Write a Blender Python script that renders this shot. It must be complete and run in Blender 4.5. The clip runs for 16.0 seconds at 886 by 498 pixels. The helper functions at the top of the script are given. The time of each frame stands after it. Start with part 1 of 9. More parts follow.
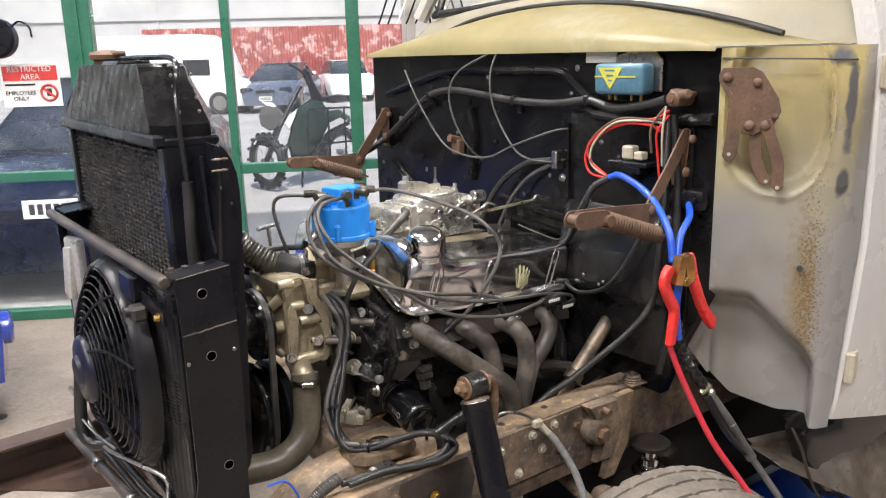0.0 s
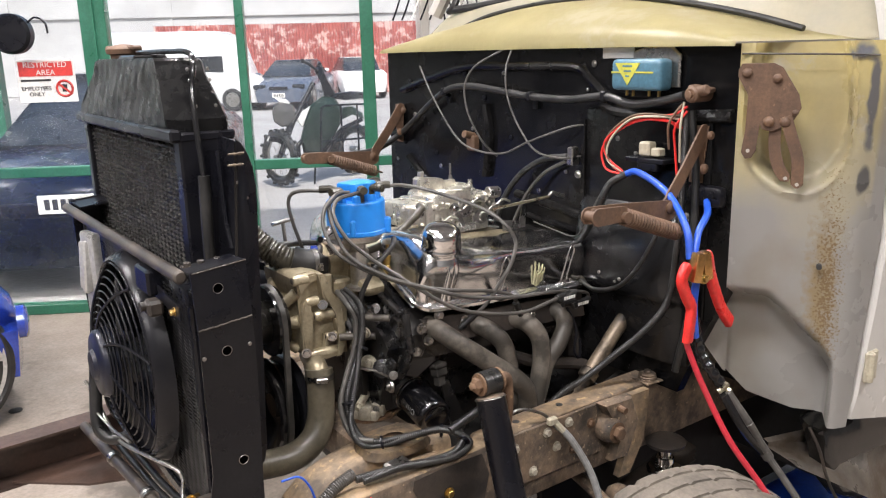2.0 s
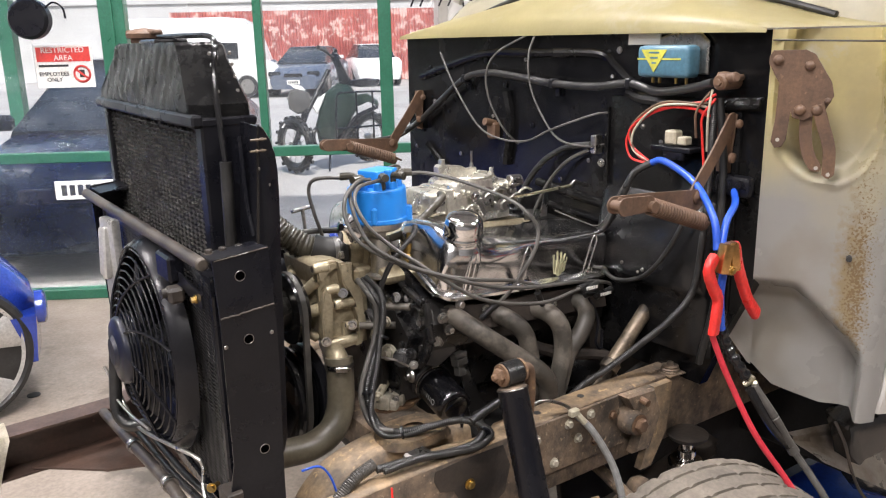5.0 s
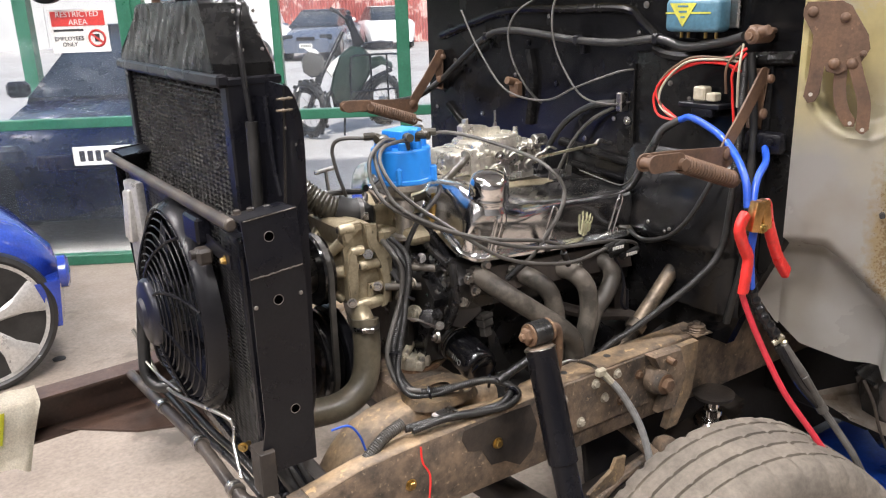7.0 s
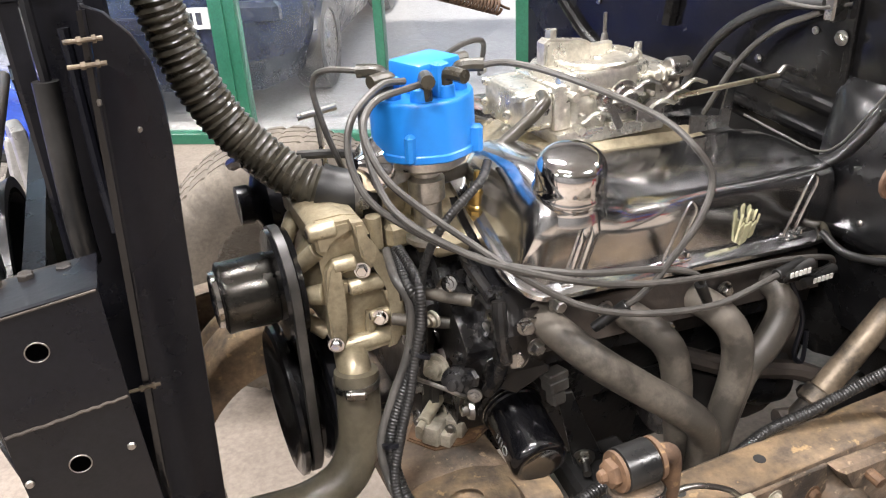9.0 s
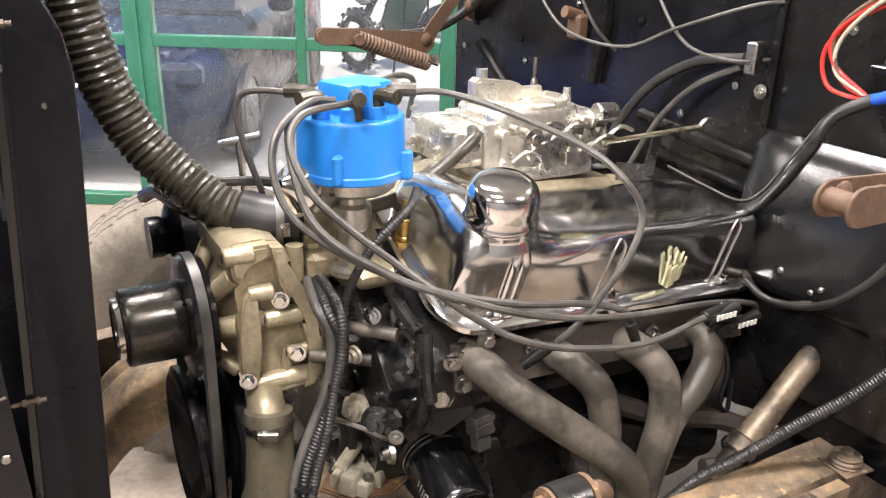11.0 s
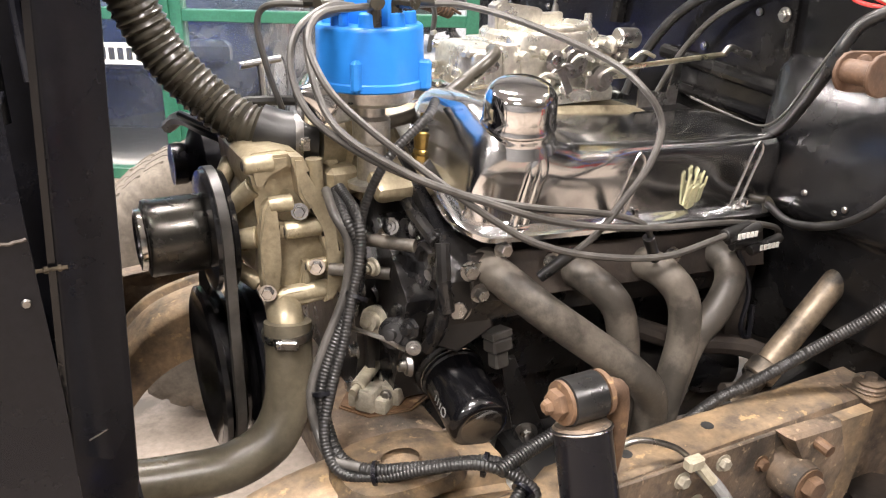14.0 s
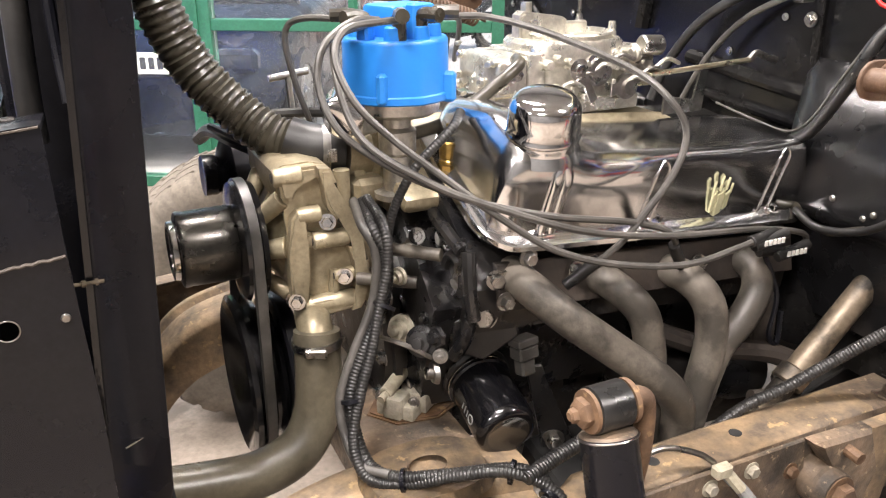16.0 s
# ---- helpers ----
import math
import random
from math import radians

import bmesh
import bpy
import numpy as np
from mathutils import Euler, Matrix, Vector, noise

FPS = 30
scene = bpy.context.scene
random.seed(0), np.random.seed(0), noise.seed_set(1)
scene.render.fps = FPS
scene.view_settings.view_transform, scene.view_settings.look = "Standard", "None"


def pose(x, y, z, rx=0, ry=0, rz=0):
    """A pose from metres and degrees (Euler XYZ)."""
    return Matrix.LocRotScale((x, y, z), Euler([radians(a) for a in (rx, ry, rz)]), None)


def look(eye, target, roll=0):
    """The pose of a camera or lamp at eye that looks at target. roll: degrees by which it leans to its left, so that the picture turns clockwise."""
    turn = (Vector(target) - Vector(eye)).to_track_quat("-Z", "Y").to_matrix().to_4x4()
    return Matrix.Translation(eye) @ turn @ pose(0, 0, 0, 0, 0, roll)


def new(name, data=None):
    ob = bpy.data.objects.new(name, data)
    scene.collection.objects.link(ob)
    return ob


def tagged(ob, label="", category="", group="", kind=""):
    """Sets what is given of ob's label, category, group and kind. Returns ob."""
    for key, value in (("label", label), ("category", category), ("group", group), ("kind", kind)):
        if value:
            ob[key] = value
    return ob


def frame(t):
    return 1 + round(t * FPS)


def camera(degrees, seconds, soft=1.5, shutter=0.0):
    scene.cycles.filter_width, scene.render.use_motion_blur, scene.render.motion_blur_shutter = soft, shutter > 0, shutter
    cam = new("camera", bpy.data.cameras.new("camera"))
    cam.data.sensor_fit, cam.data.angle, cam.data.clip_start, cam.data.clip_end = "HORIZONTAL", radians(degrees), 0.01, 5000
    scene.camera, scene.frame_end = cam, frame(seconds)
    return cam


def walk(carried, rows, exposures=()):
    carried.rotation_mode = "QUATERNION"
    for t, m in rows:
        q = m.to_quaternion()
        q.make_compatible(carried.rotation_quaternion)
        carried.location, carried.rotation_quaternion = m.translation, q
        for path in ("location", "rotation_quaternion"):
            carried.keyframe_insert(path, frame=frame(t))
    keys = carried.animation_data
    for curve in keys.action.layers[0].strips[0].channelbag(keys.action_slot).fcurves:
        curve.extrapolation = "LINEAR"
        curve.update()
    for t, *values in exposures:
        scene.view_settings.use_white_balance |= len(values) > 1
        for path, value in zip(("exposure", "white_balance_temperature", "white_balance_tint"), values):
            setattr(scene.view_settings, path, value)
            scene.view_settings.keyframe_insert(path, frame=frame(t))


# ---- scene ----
cam = camera(57.8, 16.0, 1.15)
PATH = [
    (0, (-0.3922, -1.7961, 1.5945), (0.7595, -0.2317, 1.1188), -1.53),
    (0.5, (-0.3914, -1.7891, 1.5895), (0.7562, -0.2234, 1.1080), -1.33),
    (1, (-0.3934, -1.7888, 1.5875), (0.7477, -0.2184, 1.1063), -1.34),
    (1.5, (-0.3950, -1.7866, 1.5906), (0.7387, -0.2118, 1.1064), -1.44),
    (2, (-0.3948, -1.7846, 1.5896), (0.7329, -0.2045, 1.1084), -1.44),
    (2.5, (-0.3993, -1.7810, 1.5907), (0.7250, -0.1993, 1.1068), -1.34),
    (3, (-0.4015, -1.7828, 1.5937), (0.7165, -0.1975, 1.1068), -1.34),
    (3.5, (-0.4029, -1.7775, 1.5908), (0.7078, -0.1899, 1.0952), -1.34),
    (4, (-0.3978, -1.7691, 1.5888), (0.7071, -0.1795, 1.0863), -1.34),
    (6.5, (-0.4078, -1.7435, 1.5772), (0.6609, -0.1466, 1.0223), -1.35),
    (7, (-0.4153, -1.7314, 1.5744), (0.6369, -0.1375, 0.9809), -1.96),
    (7.5, (-0.4041, -1.6472, 1.5830), (0.6415, -0.0716, 0.9315), -3.17),
    (8, (-0.2602, -1.4720, 1.5130), (0.6820, 0.1110, 0.7344), -4.41),
    (8.5, (0.0136, -1.2329, 1.5273), (0.7516, 0.4112, 0.6597), -3.64),
    (9, (0.1496, -1.0996, 1.5491), (0.8329, 0.5413, 0.6322), -2.96),
    (9.5, (0.1555, -1.0792, 1.5562), (0.8561, 0.5552, 0.6409), -2.86),
    (9.7, (0.1597, -1.0778, 1.5571), (0.8925, 0.5533, 0.6613), -2.95),
    (11.8, (0.1306, -1.0991, 1.3924), (1.0836, 0.5183, 0.7025), 3.21),
    (12, (0.1299, -1.1181, 1.3802), (1.0571, 0.5058, 0.6708), 3.11),
    (12.5, (0.1198, -1.1308, 1.3573), (1.0222, 0.5008, 0.6337), 2.50),
    (13, (0.1166, -1.1334, 1.3683), (0.9972, 0.5070, 0.6378), 1.80),
    (13.5, (0.1214, -1.1270, 1.3653), (0.9865, 0.5201, 0.6313), 1.40),
    (14, (0.1334, -1.1276, 1.3651), (0.9817, 0.5244, 0.6226), 1.00),
    (14.5, (0.1334, -1.1286, 1.3691), (0.9682, 0.5285, 0.6227), 0.69),
    (15, (0.1300, -1.1312, 1.3691), (0.9510, 0.5342, 0.6259), 0.50),
    (15.5, (0.1285, -1.1361, 1.3761), (0.9323, 0.5380, 0.6335), 0.20),
    (16, (0.1316, -1.1355, 1.3770), (0.9195, 0.5490, 0.6411), -0.20),
]
walk(cam, [(t, look(eye, target, roll)) for t, eye, target, roll in PATH], [(0.0, 0.5, 6330, 14), (4.0, 0.54, 6330, 14), (7.5, 0.64, 6330, 14), (9.0, 0.92, 6350, 13), (11.8, 1.15, 6650, 15), (16.0, 1.15, 6650, 15)])

# ---- light ----
world = bpy.data.worlds.new("sky")
scene.world = world
world.use_nodes = True
wn, wl = world.node_tree.nodes, world.node_tree.links
sky = wn.new("ShaderNodeTexSky")
sky.sky_type, sky.sun_disc = "NISHITA", False
sky.sun_elevation, sky.sun_rotation = radians(52), radians(203)
sky.air_density, sky.dust_density = 1.5, 3.0
wn["Background"].inputs["Strength"].default_value = 0.15
wl.new(sky.outputs[0], wn["Background"].inputs[0])

sun = new("sun", bpy.data.lights.new("sun", "SUN"))
sun.data.energy, sun.data.angle, sun.data.color = 4.0, radians(2), (1.0, 0.96, 0.9)
sun.matrix_world = look((-4.7, -11, 15.3), (0, 0, 0))


def lamp(x, y, z, sx, sy, power, turn, color=(1.0, 0.95, 0.87)):
    """A ceiling lamp's light, looking down."""
    ob = new("lamp_light", bpy.data.lights.new("lamp_light", "AREA"))
    ob.data.shape, ob.data.size, ob.data.size_y = "RECTANGLE", sx, sy
    ob.data.energy, ob.data.color = power, color
    ob.matrix_world = pose(x, y, z, 0, 0, turn)
    return ob


# ---- materials ----
MATS = {}


def mat(name, col, rough=0.5, metal=0.0, col2=None, scale=6.0, spread=(0.4, 0.65), bump=0.1, fine=90.0, rvar=0.12, spots=None, spot_scale=25.0, spot_at=0.66, coat=0.0, dist=0.002, grain_amt=1.0, spec=0.5):
    """A surface with stains at a large scale, grain at a small one, and optional spots of a third colour."""
    m = bpy.data.materials.new(name)
    m.use_nodes = True
    n, l = m.node_tree.nodes, m.node_tree.links
    b = n["Principled BSDF"]
    tc = n.new("ShaderNodeTexCoord")
    info = n.new("ShaderNodeObjectInfo")
    add = n.new("ShaderNodeVectorMath")
    l.new(tc.outputs["Object"], add.inputs[0])
    l.new(info.outputs["Random"], add.inputs[1])

    def noise_tex(s, detail=6.0):
        t = n.new("ShaderNodeTexNoise")
        t.inputs["Scale"].default_value, t.inputs["Detail"].default_value = s, detail
        t.inputs["Roughness"].default_value = 0.62
        l.new(add.outputs[0], t.inputs["Vector"])
        return t

    big, small = noise_tex(scale), noise_tex(fine, 3.0)
    ramp = n.new("ShaderNodeMapRange")
    ramp.inputs[1].default_value, ramp.inputs[2].default_value = spread
    l.new(big.outputs[0], ramp.inputs[0])
    mix = n.new("ShaderNodeMix")
    mix.data_type = "RGBA"
    c2 = col2 or tuple(c * 0.72 for c in col)
    mix.inputs[6].default_value, mix.inputs[7].default_value = (*col, 1), (*c2, 1)
    l.new(ramp.outputs[0], mix.inputs[0])
    out = mix.outputs[2]
    grain = n.new("ShaderNodeMix")
    grain.data_type, grain.blend_type = "RGBA", "MULTIPLY"
    gm = n.new("ShaderNodeMapRange")
    gm.inputs[1].default_value, gm.inputs[2].default_value = 0.3, 0.7
    gm.inputs[3].default_value, gm.inputs[4].default_value = 1 - 0.22 * grain_amt, 1 + 0.12 * grain_amt
    l.new(small.outputs[0], gm.inputs[0])
    comb = n.new("ShaderNodeCombineColor")
    for i in range(3):
        l.new(gm.outputs[0], comb.inputs[i])
    grain.inputs[0].default_value = 1.0
    l.new(out, grain.inputs[6])
    l.new(comb.outputs[0], grain.inputs[7])
    out = grain.outputs[2]
    if spots:
        third = noise_tex(spot_scale, 8.0)
        sr = n.new("ShaderNodeMapRange")
        sr.inputs[1].default_value, sr.inputs[2].default_value = spot_at - 0.02, spot_at + 0.05
        l.new(third.outputs[0], sr.inputs[0])
        sm = n.new("ShaderNodeMix")
        sm.data_type = "RGBA"
        sm.inputs[7].default_value = (*spots, 1)
        l.new(sr.outputs[0], sm.inputs[0])
        l.new(out, sm.inputs[6])
        out = sm.outputs[2]
    l.new(out, b.inputs["Base Color"])
    rr = n.new("ShaderNodeMapRange")
    rr.inputs[1].default_value, rr.inputs[2].default_value = 0.3, 0.7
    rr.inputs[3].default_value, rr.inputs[4].default_value = max(0.02, rough - rvar), min(1.0, rough + rvar)
    l.new(big.outputs[0], rr.inputs[0])
    l.new(rr.outputs[0], b.inputs["Roughness"])
    b.inputs["Metallic"].default_value = metal
    b.inputs["Coat Weight"].default_value = coat
    b.inputs["Specular IOR Level"].default_value = spec
    if bump:
        bn = n.new("ShaderNodeBump")
        bn.inputs["Strength"].default_value, bn.inputs["Distance"].default_value = bump, dist
        l.new(small.outputs[0], bn.inputs["Height"])
        l.new(bn.outputs[0], b.inputs["Normal"])
    MATS[name] = m
    return m


M_CONCRETE = mat("concrete", (0.30, 0.252, 0.208), 0.5, col2=(0.215, 0.18, 0.15), scale=2.2, spread=(0.35, 0.7), bump=0.25, fine=60, spots=(0.15, 0.125, 0.1), spot_scale=3.0, spot_at=0.61)
M_ROADOUT = mat("yard_concrete", (0.36, 0.35, 0.34), 0.85, col2=(0.28, 0.27, 0.26), scale=0.6, bump=0.2, fine=30)
M_WALL = mat("wall_paint", (0.2, 0.2, 0.2), 0.7, col2=(0.15, 0.15, 0.15), scale=1.2, bump=0.05)
M_GREEN = mat("green_frame_paint", (0.022, 0.12, 0.07), 0.35, col2=(0.03, 0.145, 0.09), scale=4, bump=0.05, spots=(0.12, 0.16, 0.13), spot_at=0.76)
M_BLACK = mat("satin_black_paint", (0.0058, 0.006, 0.0085), 0.3, col2=(0.0095, 0.0095, 0.0115), scale=7, bump=0.1, fine=160, rvar=0.1, spots=(0.05, 0.045, 0.04), spot_scale=30, spot_at=0.74, spec=0.26)
M_BLACKGLOSS = mat("gloss_black_paint", (0.006, 0.006, 0.007), 0.16, col2=(0.012, 0.0115, 0.012), scale=9, bump=0.2, fine=34, rvar=0.08, spots=(0.05, 0.045, 0.04), spot_scale=40, spot_at=0.77, dist=0.003)
M_FIREWALL = mat("firewall_black_paint", (0.004, 0.004, 0.0045), 0.24, col2=(0.010, 0.0095, 0.009), scale=5, bump=0.2, fine=30, rvar=0.1, spots=(0.09, 0.082, 0.072), spot_scale=55, spot_at=0.715, dist=0.003, spec=0.23)
M_TOE = mat("toe_panel_gloss_black", (0.006, 0.006, 0.0065), 0.26, col2=(0.011, 0.011, 0.012), scale=6, bump=0.2, fine=40, rvar=0.1, spots=(0.08, 0.075, 0.07), spot_scale=60, spot_at=0.73, dist=0.003, spec=0.5)
M_RUBBER = mat("black_rubber", (0.012, 0.012, 0.012), 0.36, col2=(0.026, 0.025, 0.024), scale=12, bump=0.15)
M_HOSE = mat("dusty_rubber_hose", (0.034, 0.03, 0.022), 0.3, col2=(0.055, 0.049, 0.036), scale=14, bump=0.1)
M_LEAD = mat("grey_lead_sheath", (0.050, 0.047, 0.043), 0.42, col2=(0.085, 0.079, 0.071), scale=20, bump=0.05)
M_PIPEGREY = mat("light_grey_hose", (0.2, 0.2, 0.195), 0.45, col2=(0.14, 0.138, 0.13), scale=16, bump=0.05)
M_CEIL = mat("ceiling_paint", (0.5, 0.5, 0.49), 0.8, col2=(0.42, 0.42, 0.41), scale=1.0)
M_TANK = mat("streaked_black_tank", (0.004, 0.004, 0.0045), 0.27, col2=(0.008, 0.0078, 0.0075), scale=16, bump=0.25, fine=40, rvar=0.1, dist=0.003, spec=0.18)
M_VOID = mat("dark_hole", (0.0006, 0.0006, 0.0006), 1.0, rvar=0.0, bump=0.0, spec=0.0)
M_DUSTHOSE = mat("dusty_grey_hose", (0.125, 0.108, 0.075), 0.36, col2=(0.075, 0.066, 0.048), scale=8, bump=0.12, spots=(0.24, 0.21, 0.165), spot_scale=14, spot_at=0.64)
M_CASTING = mat("dull_cast_alloy", (0.52, 0.48, 0.39), 0.42, 0.35, col2=(0.36, 0.33, 0.26), scale=20, bump=0.4, fine=130)
M_RUST = mat("brown_rust", (0.15, 0.085, 0.045), 0.72, col2=(0.08, 0.048, 0.03), scale=14, bump=0.5, fine=120, spots=(0.26, 0.165, 0.08), spot_scale=30, spot_at=0.62)
M_HORN = mat("dark_oxide_primer", (0.07, 0.041, 0.03), 0.42, col2=(0.045, 0.029, 0.023), scale=9, bump=0.2, fine=90, spots=(0.15, 0.1, 0.07), spot_scale=26, spot_at=0.68)
M_CLOTH = mat("white_cotton", (0.62, 0.58, 0.48), 0.9, col2=(0.54, 0.49, 0.39), scale=12, bump=0.4, fine=220)
M_RAGYELLOW = mat("yellow_cotton", (0.7, 0.68, 0.05), 0.85, bump=0.3, fine=220)
M_RUSTDARK = mat("hinge_rust", (0.125, 0.07, 0.04), 0.62, col2=(0.075, 0.043, 0.027), scale=16, bump=0.3, fine=150, spots=(0.19, 0.115, 0.065), spot_scale=50, spot_at=0.66)
M_RAIL = mat("chassis_grime", (0.205, 0.146, 0.098), 0.58, col2=(0.06, 0.049, 0.039), scale=17, spread=(0.36, 0.64), bump=0.7, fine=75, spots=(0.3, 0.225, 0.15), spot_scale=70, spot_at=0.62, dist=0.003)
M_RAILBLACK = mat("greasy_black_chassis", (0.02, 0.017, 0.015), 0.55, col2=(0.045, 0.034, 0.026), scale=10, bump=0.4, fine=100)
M_CAP = mat("handled_chrome", (0.78, 0.77, 0.77), 0.13, 1.0, col2=(0.62, 0.6, 0.58), scale=12, bump=0.08, fine=30, rvar=0.06, dist=0.003)
M_CHROMEWORN = mat("worn_chrome", (0.74, 0.73, 0.72), 0.12, 1.0, col2=(0.5, 0.48, 0.45), scale=14, bump=0.16, fine=24, rvar=0.08, dist=0.004)
M_COLUMN = mat("worn_column_metal", (0.19, 0.15, 0.105), 0.5, 0.4, col2=(0.02, 0.017, 0.014), scale=18, spread=(0.42, 0.6), bump=0.3)
M_COVER = mat("cover_chrome", (0.74, 0.74, 0.75), 0.16, 1.0, col2=(0.55, 0.54, 0.53), scale=10, spread=(0.45, 0.75), bump=0.12, fine=11, rvar=0.05, dist=0.005)
M_ENGINE = mat("engine_black_enamel", (0.009, 0.009, 0.010), 0.3, col2=(0.02, 0.018, 0.016), scale=14, bump=0.35, fine=45, rvar=0.12, spots=(0.09, 0.08, 0.065), spot_scale=30, spot_at=0.7, dist=0.003, spec=0.75)
M_FILTER = mat("filter_gloss_black", (0.004, 0.004, 0.005), 0.19, bump=0.0, rvar=0.04, coat=0.5, spec=0.7)
M_CREAM = mat("aged_cream_plastic", (0.42, 0.385, 0.29), 0.5, col2=(0.34, 0.3, 0.22), scale=12)
M_UNDER = mat("matt_black_underseal", (0.008, 0.0075, 0.007), 0.8, col2=(0.014, 0.012, 0.011), scale=9, bump=0.4)
M_PALEROD = mat("pale_plated_steel", (0.7, 0.66, 0.5), 0.3, 1.0, col2=(0.55, 0.5, 0.38), scale=25, bump=0.05)
M_DARKMETAL = mat("battered_dark_metal", (0.5, 0.455, 0.40), 0.3, 0.6, col2=(0.26, 0.21, 0.16), scale=6, bump=0.5, fine=16, dist=0.01)
M_RAILTOP = mat("ochre_rail_top", (0.30, 0.21, 0.122), 0.6, col2=(0.1, 0.078, 0.058), scale=15, spread=(0.36, 0.64), bump=0.6, fine=85, spots=(0.36, 0.25, 0.13), spot_scale=45, spot_at=0.62)
M_STEEL = mat("bare_steel", (0.42, 0.41, 0.39), 0.32, 1.0, col2=(0.27, 0.25, 0.23), scale=25, bump=0.1)
M_ALU = mat("cast_aluminium", (0.66, 0.65, 0.62), 0.34, 1.0, col2=(0.5, 0.48, 0.44), scale=14, bump=0.35, fine=140)
M_CARB = mat("bright_cast_alloy", (0.70, 0.68, 0.61), 0.31, 0.85, col2=(0.54, 0.51, 0.44), scale=24, bump=0.1, fine=120)
M_GOLD = mat("gold_pump_paint", (0.40, 0.345, 0.235), 0.38, 0.45, col2=(0.29, 0.243, 0.16), scale=11, bump=0.4, fine=110, spots=(0.1, 0.085, 0.065), spot_scale=18, spot_at=0.68)
M_STICKER = mat("torn_sticker", (0.6, 0.58, 0.36), 0.6, bump=0.0)
M_BRASS = mat("brass", (0.62, 0.42, 0.13), 0.35, 1.0, col2=(0.3, 0.21, 0.09), scale=30, bump=0.1)
M_BLUECAP = mat("blue_cap_plastic", (0.015, 0.19, 0.6), 0.42, col2=(0.018, 0.21, 0.63), scale=8, bump=0.04, grain_amt=0.2)
M_HEADER = mat("header_coating", (0.055, 0.049, 0.041), 0.5, 0.15, col2=(0.135, 0.118, 0.097), scale=11, spread=(0.45, 0.56), bump=0.2, fine=150, spots=(0.26, 0.235, 0.19), spot_scale=24, spot_at=0.66, grain_amt=0.5)
M_YELLOW = mat("faded_yellow_primer", (0.44, 0.385, 0.19), 0.42, col2=(0.38, 0.325, 0.155), scale=3.0, bump=0.02, spots=(0.46, 0.415, 0.26), spot_scale=3, spot_at=0.58, grain_amt=0.15)
M_CABMIX = mat("bare_cab_filler", (0.66, 0.57, 0.285), 0.26, col2=(0.60, 0.52, 0.275), scale=3.2, bump=0.02, spots=(0.6, 0.56, 0.45), spot_scale=6, spot_at=0.58, grain_amt=0.15)


